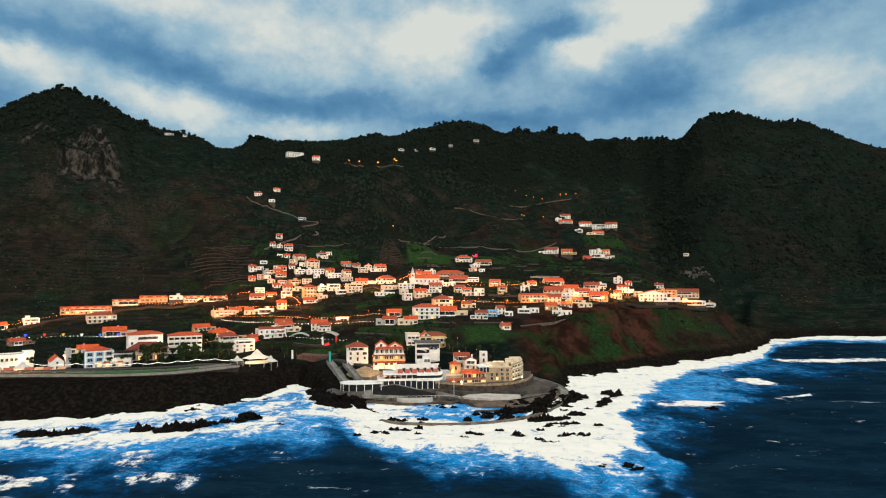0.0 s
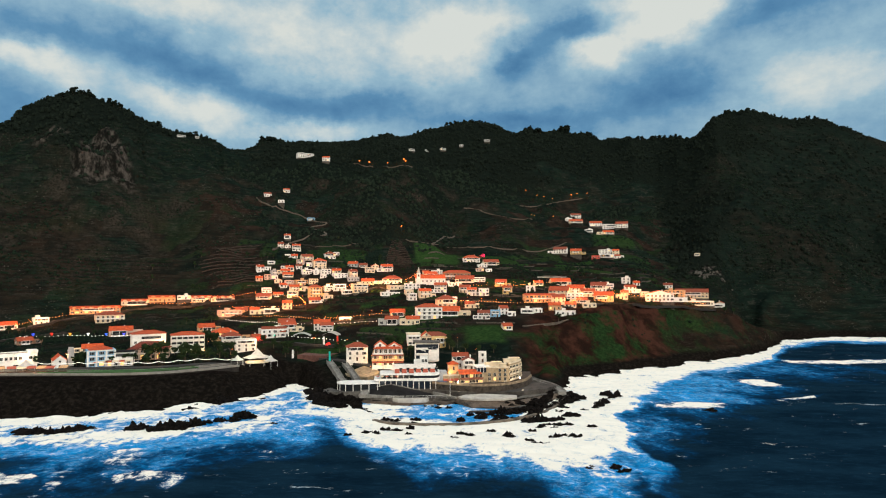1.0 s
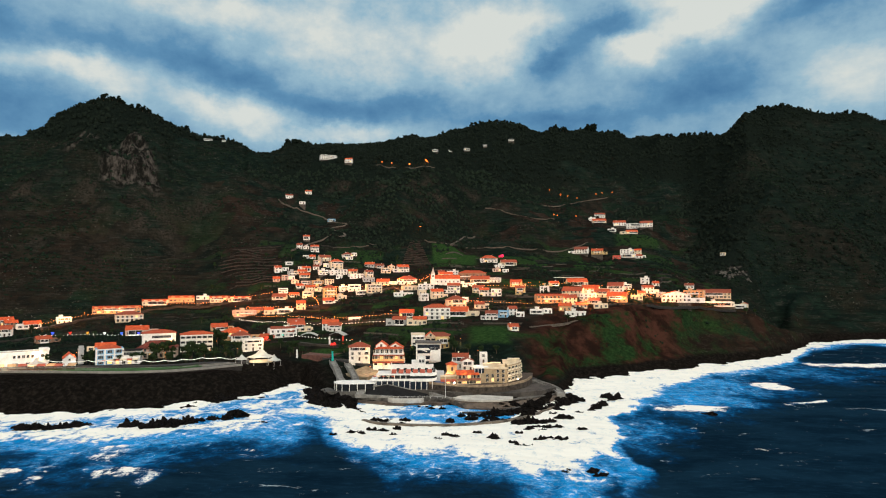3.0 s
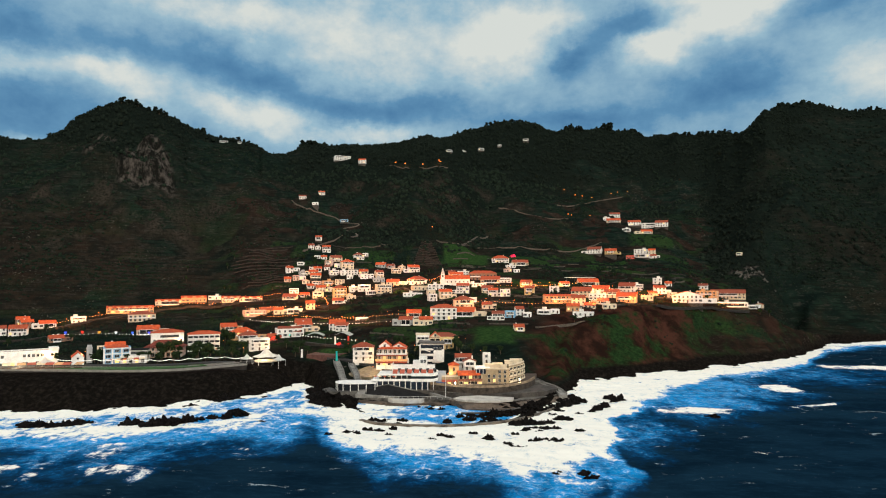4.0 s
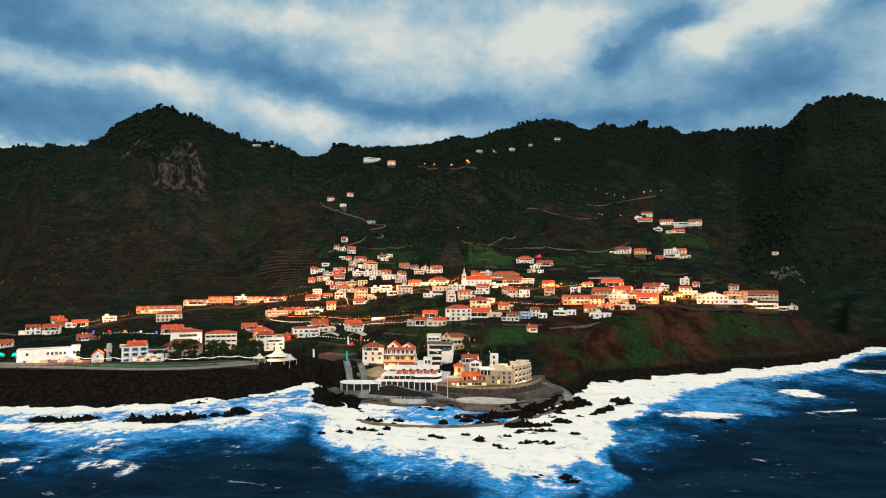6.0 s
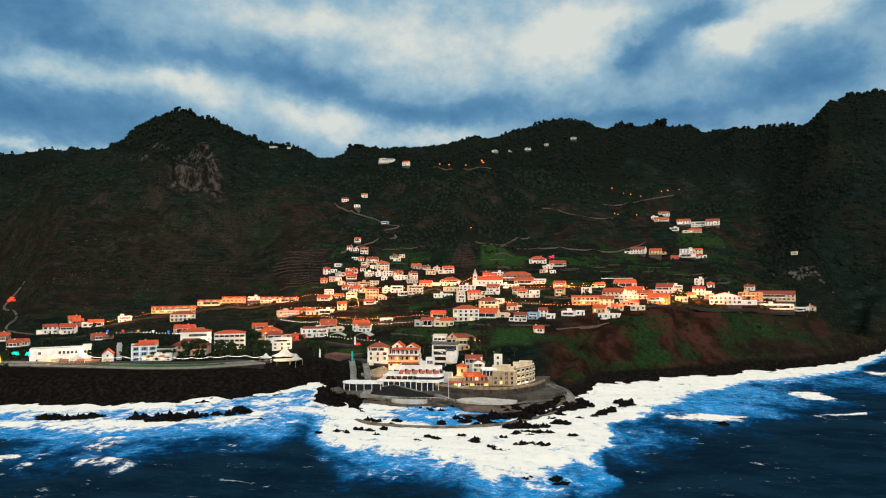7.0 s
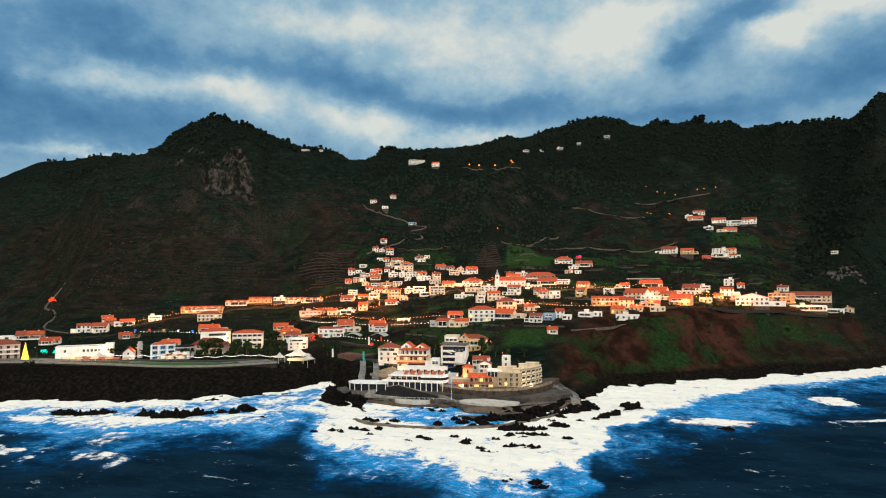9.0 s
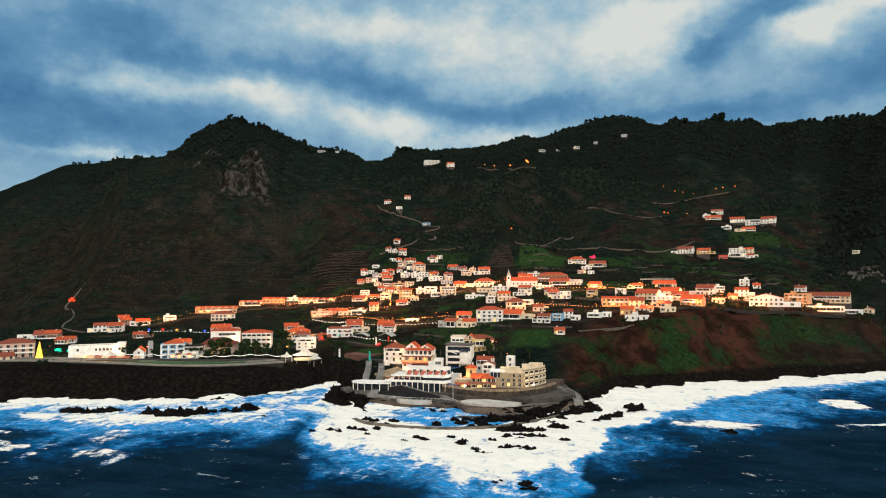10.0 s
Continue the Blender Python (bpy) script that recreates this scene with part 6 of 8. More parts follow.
house(-13.3, 648.4, 0, 11.6, 8.3, 2, 4.7, "flat", "white")
house(-19.8, 637.7, 14, 13.8, 8.4, 2, 4.1, "gable", "cream")
house(7.1, 640.9, 4, 28.5, 12.0, 2, 6.5, "block", "brown")
house(15.7, 629.4, -2, 19.0, 12.0, 1, 3.5, "gable", "cream")
house(29.7, 630.4, -5, 13.4, 8.8, 2, 4.0, "flat", "white")
house(-34.8, 592.2, 6, 14.9, 12.0, 2, 4.7, "flat", "white")
house(-7.0, 568.3, 1, 11.2, 7.8, 3, 6.8, "gable", "white")
house(2.9, 612.5, 14, 16.4, 12.0, 1, 2.6, "flat", "white")
house(-19.9, 540.0, 17, 10.7, 6.9, 2, 6.0, "gable", "cream")
house(15.1, 573.2, -1, 10.2, 8.1, 2, 4.9, "gable", "cream")
house(31.5, 543.1, 1, 8.7, 6.5, 2, 5.5, "flat", "white")
house(52.6, 550.4, -11, 7.8, 6.5, 2, 5.7, "gable", "yellow")
house(50.8, 607.8, -9, 10.7, 9.0, 2, 4.2, "gable", "orange")
house(74.8, 565.9, -11, 7.9, 6.5, 2, 5.3, "flat", "white")
# ochre plaster carries the orange lamplight on this long wall
house(75.8, 511.3, 6, 25.7, 12.0, 2, 6.0, "shed", "orange")
house(-0.6, 495.5, 14, 15.0, 10.5, 2, 6.4, "hip", "cream")
house(0.8, 468.9, -4, 19.1, 12.0, 1, 3.6, "gable", "cream")
house(-12.7, 462.1, 10, 18.9, 12.0, 3, 7.9, "block", "white")
house(18.4, 489.0, -1, 7.8, 6.5, 1, 3.3, "gable", "cream")
house(27.9, 454.1, 1, 8.8, 6.5, 2, 4.5, "gable", "white")
house(36.6, 460.5, -8, 7.3, 6.5, 2, 4.2, "flat", "blue")
house(43.0, 466.8, 13, 6.0, 6.5, 2, 4.6, "gable", "white")
house(48.7, 461.7, -2, 6.0, 6.5, 1, 2.6, "flat", "white")
house(61.4, 469.5, -9, 9.8, 8.1, 1, 2.6, "flat", "white")
house(69.2, 471.5, 2, 6.0, 6.5, 1, 2.6, "flat", "white")
house(83.0, 477.8, -10, 9.1, 6.5, 1, 3.9, "gable", "orange")
house(89.4, 467.3, -12, 14.5, 9.0, 1, 2.6, "flat", "white")
house(23.5, 711.6, 5, 19.0, 12.0, 2, 4.9, "hip", "white")
house(45.6, 703.5, 9, 17.4, 10.7, 1, 3.6, "gable", "cream")
house(41.6, 669.5, 12, 6.0, 6.5, 1, 2.6, "flat", "white")
house(35.3, 690.3, 13, 9.8, 8.5, 1, 2.6, "flat", "white")
house(110.9, 625.3, 6, 19.5, 12.0, 1, 3.8, "gable", "cream")
house(96.8, 540.0, -19, 16.8, 12.0, 2, 4.8, "gable", "cream")
house(114.2, 558.4, -16, 14.5, 10.0, 2, 4.5, "gable", "cream")
house(88.9, 499.3, 0, 10.4, 7.9, 2, 4.8, "gable", "cream")
house(106.9, 523.9, -9, 13.5, 11.9, 2, 4.3, "flat", "white")
house(120.6, 539.6, -4, 12.1, 8.5, 2, 4.6, "gable", "cream")
house(144.3, 602.7, -16, 14.5, 12.0, 2, 5.9, "gable", "white")
house(155.4, 608.3, -2, 8.4, 6.5, 2, 4.6, "flat", "white")
house(127.8, 510.6, -17, 14.9, 11.3, 2, 4.6, "gable", "orange")
house(170.5, 589.0, -3, 10.1, 6.6, 2, 5.4, "gable", "white")
house(187.8, 629.4, -4, 6.0, 6.5, 1, 2.6, "gable", "white")
house(169.7, 541.0, -3, 6.5, 6.5, 2, 4.4, "flat", "grey")
house(179.9, 534.1, -10, 22.5, 12.0, 2, 6.0, "front", "white")
house(211.1, 585.6, -28, 16.8, 11.4, 3, 7.4, "flat", "orange")
house(226.7, 651.7, -22, 8.8, 6.7, 1, 3.5, "gable", "white")
house(245.2, 636.3, -19, 31.0, 12.0, 2, 5.8, "gable", "cream")
house(226.2, 569.8, -9, 24.8, 12.0, 1, 3.3, "flat", "white")
house(245.8, 579.7, -31, 14.5, 9.3, 1, 2.6, "flat", "white")
house(275.5, 639.9, -30, 6.4, 6.5, 1, 3.2, "front", "cream")
house(139.1, 793.7, -18, 16.6, 12.0, 2, 5.0, "gable", "white")
house(158.4, 792.3, -13, 13.8, 9.7, 2, 4.2, "gable", "yellow")
house(174.7, 753.8, -7, 9.1, 6.5, 1, 3.6, "flat", "red")
house(190.1, 761.9, -19, 17.1, 11.9, 1, 3.6, "flat", "white")
house(201.7, 760.0, -10, 7.9, 6.5, 1, 3.0, "gable", "white")
house(191.6, 776.5, -22, 14.8, 9.6, 2, 4.3, "flat", "white")
house(306.4, 780.6, -22, 6.6, 6.5, 1, 2.6, "flat", "cream")
house(42.4, 425.1, 9, 6.7, 6.5, 1, 2.6, "gable", "cream")
house(109.9, 481.6, -4, 10.0, 7.3, 1, 2.6, "flat", "cream")
house(95.8, 483.0, -6, 8.4, 6.8, 1, 2.6, "gable", "cream")
house(-95.7, 616.4, 19, 11.3, 8.3, 1, 3.5, "flat", "grey")
house(-80.0, 611.2, 5, 12.2, 9.3, 1, 3.1, "gable", "cream")
house(3.9, 520.2, -7, 8.4, 6.5, 1, 3.2, "flat", "white")
house(-35.4, 560.9, 19, 7.1, 6.5, 1, 3.5, "flat", "cream")
house(87.7, 614.7, 8, 8.6, 7.2, 1, 2.6, "gable", "cream")
house(108.0, 499.7, -8, 8.6, 6.5, 1, 2.6, "gable", "cream")
house(146.6, 527.0, -6, 9.0, 7.8, 1, 3.1, "flat", "cream")
house(162.4, 578.3, -3, 6.9, 6.5, 1, 3.5, "gable", "cream")
house(-239.8, 799.2, 26, 9.1, 7.0, 1, 3.8, "gable", "white")
house(-225.9, 837.7, 21, 8.7, 6.5, 2, 3.9, "gable", "white")
house(-219.0, 790.1, 9, 7.4, 6.5, 1, 2.6, "flat", "white")
house(-180, 790, 5, 9.5, 7.0, 1, 2.6, "flat", "blue")
house(-230.8, 956.7, 27, 25.1, 12.0, 3, 6.7, "flat", "white")
house(-193.9, 940.4, 1, 10.5, 9.0, 2, 5.3, "gable", "white")
# ridge houses: grey plaster puts their dimness into the paint
house(-73.8, 1088.7, -4, 10.0, 8.5, 1, 3.0, "flat", "grey")
house(61.6, 1142.6, 4, 10.2, 8.7, 1, 3.1, "flat", "grey")
house(-19.8, 1131.6, 16, 10.3, 7.9, 1, 3.1, "flat", "grey")
house(190.3, 962.9, 0, 15.1, 9.2, 2, 5.1, "gable", "white")
house(179.6, 905.1, -1, 18.8, 12.0, 1, 2.6, "gable", "cream")
house(208.6, 906.8, -4, 17.2, 10.9, 2, 4.4, "gable", "white")
house(226.2, 901.0, 1, 18.6, 11.5, 2, 6.4, "flat", "white")
house(243.4, 894.7, -17, 16.8, 12.0, 2, 5.7, "gable", "white")
house(214.8, 857.2, -2, 14.7, 9.9, 1, 2.6, "gable", "cream")
house(191.9, 873.8, -18, 10.6, 7.1, 1, 3.5, "flat", "white")
house(174.0, 931.8, -4, 9.7, 8.0, 1, 3.8, "flat", "white")
# more far houses dimmed by grey plaster
house(-408.6, 916.1, 24, 12.5, 8.9, 1, 2.6, "flat", "grey")
house(-406.3, 966.9, 22, 6.6, 6.5, 1, 2.6, "flat", "grey")
house(-47.6, 1098.0, 3, 7.0, 6.5, 1, 3.1, "flat", "grey")
house(14.1, 1126.8, 2, 7.1, 6.5, 1, 2.6, "flat", "grey")
# the ochre rows have the road's orange glow put into their plaster
house(-302.1, 526.6, 33, 37.5, 12.0, 2, 4.7, "terrace", "orange")
house(-281.7, 556.0, 28, 24.8, 12.0, 1, 3.6, "terrace", "cream")
house(-263.7, 566.0, 31, 22.2, 12.0, 1, 4.1, "terrace", "orange")
house(-245.5, 571.6, 27, 11.3, 9.0, 1, 2.6, "flat", "white")
house(-229.4, 572.9, 29, 17.4, 11.2, 2, 4.1, "terrace", "cream")
house(-209.5, 572.4, 21, 20.4, 12.0, 1, 3.4, "terrace", "cream")
house(-276.7, 503.9, 36, 20.8, 12.0, 2, 5.3, "block", "cream")
house(-323.1, 488.0, 44, 10.6, 6.9, 2, 4.6, "flat", "white")
house(-238.8, 453.3, 26, 15.5, 10.2, 1, 4.1, "gable", "pink")
house(-348.0, 434.4, 45, 10.1, 7.0, 2, 5.6, "gable", "white")
house(-333.2, 436.8, 34, 11.8, 9.5, 2, 5.3, "gable", "white")
house(-348.8, 462.9, 53, 8.7, 6.5, 2, 5.2, "gable", "brown")
house(-335.3, 468.4, 45, 11.6, 8.4, 1, 3.5, "gable", "white")
house(-277.0, 405.0, 49, 9.1, 7.1, 1, 2.6, "gable", "brown")
house(-344.0, 387.5, 39, 10.8, 7.2, 1, 4.1, "gable", "brown")
house(-307.3, 364.7, 31, 8.5, 6.5, 1, 2.6, "gable", "cream")
house(-220.0, 386.4, 31, 11.6, 8.1, 1, 2.6, "gable", "cream")
house(-156, 437, 30, 17, 11.0, 2, 5.2, "hip", "orange")
house(-146, 424, 24, 12.5, 9.0, 2, 5.6, "hip", "white")
house(-128.7, 402.2, 26, 12.9, 9.6, 3, 7.0, "flat", "white")
house(-120.3, 435.1, 28, 18.7, 12.0, 2, 5.3, "flat", "white")
house(-115.2, 449.6, 17, 11.8, 9.6, 2, 6.0, "gable", "cream")
house(-128.1, 426.0, 36, 8.9, 6.6, 1, 2.6, "gable", "red")
house(-84.8, 445.0, 9, 9.0, 6.5, 2, 4.2, "gable", "white")
house(-181.6, 467.8, 32, 11.7, 9.4, 1, 2.6, "gable", "orange")
house(-274.7, 304.8, 50, 19.3, 12.0, 3, 8.1, "block", "pink")
house(-349.3, 386.9, 39, 17.5, 11.5, 1, 3.1, "gable", "white")
house(-308.8, 369.5, 37, 11.5, 7.6, 1, 2.6, "gable", "white")
house(-356.1, 467.2, 47, 9.2, 7.9, 2, 4.6, "gable", "brown")
house(-267.4, 291.7, 59, 10.0, 6.8, 1, 2.6, "gable", "cream")
house(-180.0, 682.1, 16, 6.4, 7.1, 1, 2.7, "front", "white")
house(-167.2, 663.9, 16, 6.3, 6.4, 1, 2.7, "gable", "white")
house(-155.4, 644.2, 1, 7.5, 7.0, 2, 5.4, "flat", "pink")
house(-92.8, 663.2, -2, 8.2, 7.3, 1, 2.7, "gable", "pink")
house(-78.9, 652.3, 19, 7.1, 6.4, 2, 5.4, "front", "cream")
house(-193.0, 628.3, 32, 6.9, 6.3, 2, 5.4, "gable", "white")
house(-187.4, 609.0, 16, 6.6, 7.1, 1, 2.7, "gable", "pink")
house(-115.6, 634.7, 2, 8.9, 6.7, 1, 2.7, "gable", "cream")
house(-97.7, 626.9, 30, 7.9, 7.1, 2, 5.4, "gable", "cream")
house(-168.9, 610.8, 16, 7.3, 6.2, 1, 2.7, "front", "cream")
house(-108.3, 558.3, 22, 7.9, 7.4, 1, 2.7, "flat", "cream")
house(-139.2, 536.7, 18, 7.8, 7.3, 2, 5.4, "gable", "cream")
house(-25.0, 647.8, 0, 6.8, 6.1, 1, 2.7, "gable", "cream")
house(-31.0, 537.1, 22, 7.1, 7.2, 2, 5.4, "flat", "white")
house(21.1, 547.7, -5, 8.1, 6.1, 2, 5.4, "gable", "white")
house(32.4, 671.9, 5, 8.5, 6.1, 1, 2.7, "flat", "pink")
house(129.5, 559.4, -11, 8.9, 6.1, 1, 2.7, "front", "white")
house(131.1, 540.7, -7, 6.4, 7.1, 1, 2.7, "flat", "cream")
house(178.9, 635.4, -8, 8.2, 6.7, 2, 5.4, "flat", "white")
house(202.8, 769.1, -21, 7.9, 6.2, 2, 5.4, "gable", "cream")


# lanes and roads across the slope
road("coast_road", 6.5, [(-325, 464), (-319, 485), (-303, 511), (-285, 538), (-255, 557), (-227, 562), (-198, 568), (-181, 578), (-163, 589), (-138, 573), (-124, 569)])
road("upper_road", 5, [(-127, 595), (-146, 575), (-141, 549), (-126, 538)])
road("mid_road", 6, [(-184, 502), (-155, 491), (-122, 479), (-101, 470), (-82, 467), (-64, 465), (-48, 470)])
road("church_road", 5, [(-81, 577), (-76, 593), (-67, 602), (-46, 577), (-32, 572)])
road("east_road", 6, [(-3, 598), (13, 596), (29, 592), (45, 598), (63, 578), (82, 606), (99, 593)])
road("low_road", 6, [(5, 510), (28, 494), (50, 485), (71, 483), (86, 487), (97, 479)])
road("bluff_road", 6, [(112, 484), (132, 505), (148, 501), (167, 511), (193, 531), (211, 536), (231, 549)])
road("bend_lane", 2.4, [(-252, 792), (-223, 781), (-198, 797), (-169, 781), (-157, 776), (-173, 763), (-149, 737), (-171, 708), (-186, 690), (-192, 668)])
road("hill_lane", 2.0, [(17, 924), (50, 917), (84, 905), (116, 897)])
road("bank_lane", 2.4, [(-55, 759), (-31, 757), (-14, 813), (3, 857)])
road("slope_lane", 2.0, [(-31, 757), (-14, 785), (29, 765), (67, 781), (110, 800), (150, 815)])
road("lamp_lane", 1.9, [(105, 973), (138, 991), (173, 1021), (214, 1030)])
road("zigzag_lane", 1.8, [(-500, 560), (-486, 519), (-450, 495), (-420, 471), (-408, 452), (-393, 437), (-372, 430), (-354, 425)])
road("high_lane", 2.5, [(-153, 951), (-130, 984), (-85, 929), (-62, 950)])
road("cliff_path", 1.8, [(54, 431), (69, 440), (84, 446), (88, 447)])
road("lower_street", 6, [(-139, 398), (-129, 418), (-108, 418), (-81, 408), (-65, 409)])
road("west_lane", 5, [(-325, 404), (-307, 412), (-295, 434), (-282, 456)])

# strings of bulbs along the roads
garland("warm", [(-327, 466), (-320, 487), (-304, 512), (-286, 539), (-255, 557), (-227, 563), (-200, 572), (-182, 582)])
garland("warm", [(-190, 514), (-159, 500), (-123, 481), (-101, 471), (-82, 467), (-64, 466), (-49, 476)])
garland("white", [(-174, 488), (-141, 468), (-113, 454), (-90, 450), (-68, 447), (-50, 450)])
garland("warm", [(-172, 585), (-157, 573), (-139, 571), (-123, 536)])
garland("warm", [(-196, 531), (-174, 533), (-144, 526), (-124, 538)])
garland("warm", [(-124, 595), (-107, 592), (-84, 591), (-74, 597), (-64, 615)])
garland("warm", [(-3, 601), (13, 600), (29, 602), (45, 603), (63, 589), (82, 609), (100, 609)])
garland("warm", [(5, 512), (28, 499), (50, 488), (71, 488), (86, 491)])
garland("warm", [(140, 525), (159, 533), (172, 527), (197, 545), (216, 550), (237, 569)])
garland("warm", [(147, 569), (160, 574), (172, 583)])
garland("white", [(-287, 415), (-269, 418), (-255, 426), (-237, 427), (-222, 431)])
garland("white", [(-106, 422), (-91, 415), (-78, 412), (-65, 408)])
garland("warm", [(-43, 607), (-37, 618), (-34, 630)])
garland("warm", [(98, 485), (113, 522), (125, 565)])


# lava rocks in the surf and round the pools: place, half width
rock(-164.5, 248.3, 1.6, "surf")
rock(-158.0, 247.1, 1.8, "surf")
rock(-153.2, 247.8, 1.6, "surf")
rock(-149.5, 250.4, 1.8, "surf")
rock(-145.5, 253.1, 1.6, "surf")
rock(-140.7, 253.8, 1.4, "surf")
rock(-122.3, 254.3, 2.4, "surf")
rock(-111.4, 253.7, 2.3, "surf")
rock(-109.6, 260.4, 2.4, "surf")
rock(-104.1, 260.1, 2.0, "surf")
rock(-101.2, 262.8, 2.0, "surf")
rock(-98.0, 266.6, 1.3, "surf")
rock(-93.0, 269.6, 1.5, "surf")
rock(-87.5, 270.4, 1.5, "surf")
rock(-84.5, 276.7, 2.4, "surf")
rock(-105.4, 310.5, 2.7, "surf")
rock(-108.9, 305.4, 1.5, "surf")
rock(-69.0, 265.1, 1.0, "surf")
rock(-56.8, 308.4, 2.9, "surf")
rock(-56.4, 317.4, 3.3, "surf")
rock(-47.9, 301.2, 2.4, "surf")
rock(-65.2, 335.7, 3.1, "surf")
rock(-49.6, 315.3, 2.7, "surf")
rock(-44.3, 311.6, 2.5, "surf")
rock(-63.1, 322.7, 2.6, "surf")
rock(-42.1, 317.9, 1.8, "surf")
rock(90.6, 329.3, 2.6, "surf")
rock(88.2, 336.3, 2.1, "surf")
rock(83.0, 319.8, 1.6, "surf")
rock(79.8, 313.9, 1.4, "surf")
rock(76.9, 305.8, 1.2, "surf")
rock(127.3, 295.3, 1.5, "surf")
rock(124.2, 296.0, 1.0, "surf")
rock(-96.9, 338.3, 1.6, "surf")
rock(-26.9, 250.9, 1.2, "surf")
rock(-23.0, 249.6, 1.1, "surf")
rock(-19.8, 254.8, 1.3, "surf")
rock(-15.3, 255.4, 1.2, "surf")
rock(-10.0, 258.1, 1.3, "surf")
rock(11.1, 250.0, 1.0, "surf")
rock(-33.9, 247.2, 1.0, "surf")
rock(30.2, 245.9, 1.1, "surf")
rock(37.0, 240.3, 1.1, "surf")
rock(-10.1, 248.8, 1.0, "surf")
rock(8.4, 243.0, 1.2, "surf")
rock(11.0, 249.8, 1.2, "surf")
rock(14.2, 248.7, 1.1, "surf")
rock(23.3, 255.3, 1.0, "surf")
rock(28.6, 247.6, 1.1, "surf")
rock(29.4, 250.4, 1.0, "surf")
rock(39.5, 254.4, 1.0, "surf")
rock(38.5, 236.9, 1.3, "surf")
rock(41.0, 236.7, 1.5, "surf")
rock(43.9, 237.4, 1.0, "surf")
rock(47.7, 245.3, 1.6, "surf")
rock(52.8, 246.5, 1.6, "surf")
rock(55.9, 245.6, 1.3, "surf")
rock(41.0, 273.8, 2.1, "surf")
rock(44.9, 274.7, 2.1, "surf")
rock(45.4, 287.7, 1.9, "surf")
rock(50.2, 274.9, 1.5, "surf")
rock(54.0, 276.8, 1.5, "surf")
rock(58.9, 284.2, 1.8, "surf")
rock(62.4, 285.0, 1.5, "surf")
rock(65.9, 264.9, 1.0, "surf")
rock(68.4, 295.2, 1.0, "surf")
rock(74.2, 300.0, 1.3, "surf")
rock(78.2, 306.9, 1.3, "surf")
rock(82.4, 315.4, 1.5, "surf")
rock(52.1, 266.5, 1.4, "surf")
rock(49.3, 260.2, 1.1, "surf")
rock(43.7, 260.8, 1.3, "surf")
rock(68.8, 334.5, 2.5, "surf")
rock(72.1, 326.5, 2.1, "surf")
rock(62.9, 364.3, 2.0, "surf")
rock(59.7, 369.0, 1.6, "surf")
rock(59.3, 301.4, 1.6, "surf")
rock(56.1, 292.4, 1.4, "surf")
rock(29.7, 277.6, 1.4, "surf")
rock(34.7, 276.6, 1.4, "surf")
rock(25.4, 274.5, 1.2, "surf")
rock(-17.9, 272.3, 1.4, "surf")
rock(-22.2, 274.8, 1.4, "surf")
rock(-9.5, 266.6, 1.1, "surf")
rock(-8.0, 273.5, 1.0, "surf")
rock(47.6, 266.4, 1.3, "surf")
rock(56.1, 267.4, 1.2, "surf")
rock(52.1, 206.5, 1.1, "surf")
rock(61.2, 207.7, 1.7, "surf")
rock(63.9, 204.7, 1.5, "surf")
rock(61.4, 203.5, 1.1, "surf")
rock(-167.0, 249.4, 1.0, "surf")
rock(53.7, 209.0, 1.0, "surf")
rock(-121.7, 253.1, 1.6, "surf")
rock(-108.9, 254.0, 2.3, "surf")
rock(-105.2, 256.2, 1.9, "surf")
rock(-113.0, 252.7, 1.5, "surf")
rock(-162.2, 245.7, 2.1, "surf")
rock(-145.1, 251.6, 2.0, "surf")
rock(-85.4, 279.0, 1.3, "surf")
rock(52.3, 206.7, 1.2, "surf")
rock(61.8, 210.3, 1.4, "surf")
rock(-6.5, 304.8, 1.0, "pool")
rock(-2.9, 304.2, 1.0, "pool")
rock(-0.1, 307.6, 1.2, "pool")
rock(3.5, 309.8, 1.2, "pool")
rock(7.3, 312.0, 1.2, "pool")
rock(11.3, 311.5, 1.0, "pool")
rock(17.2, 293.2, 1.1, "pool")
rock(19.7, 291.3, 1.9, "pool")
rock(20.5, 304.1, 1.5, "pool")
rock(25.4, 291.4, 1.9, "pool")
rock(28.0, 300.6, 1.5, "pool")
rock(30.8, 306.4, 1.7, "pool")
rock(37.1, 295.2, 1.9, "pool")
rock(39.7, 305.8, 1.7, "pool")
rock(43.8, 304.1, 2.0, "pool")
rock(47.7, 312.8, 1.7, "pool")
rock(51.2, 315.0, 1.5, "pool")
rock(57.3, 315.0, 1.5, "pool")
rock(61.0, 321.3, 1.6, "pool")
rock(22.9, 310.0, 1.2, "pool")
rock(32.4, 291.8, 1.4, "pool")
rock(45.2, 290.0, 1.4, "pool")
rock(-38.7, 306.0, 1.6, "pool")
rock(-33.9, 297.2, 1.0, "pool")


# ---- trees, woods and scrub ----
def leaf_mat(name, lo, hi):
    m = Mat(name, 0.9, 0, 0.02)
    m.color(m.mix(m.math("ADD", m.math("MULTIPLY", m.island(), 0.6), m.math("MULTIPLY", m.noise(0.5, 4), 0.4)), lo, hi))
    return m.m


# leaf colours darkened for shade inside the foliage, lows lifted teal as haze
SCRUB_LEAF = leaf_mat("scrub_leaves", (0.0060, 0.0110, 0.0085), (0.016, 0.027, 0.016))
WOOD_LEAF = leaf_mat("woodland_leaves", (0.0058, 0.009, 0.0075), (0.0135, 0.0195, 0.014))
TREE_LEAF = leaf_mat("garden_tree_leaves", (0.008, 0.016, 0.008), (0.026, 0.043, 0.017))
BARK = plain("bark", (0.07, 0.05, 0.035), 0.95, 0.25, 2.0)


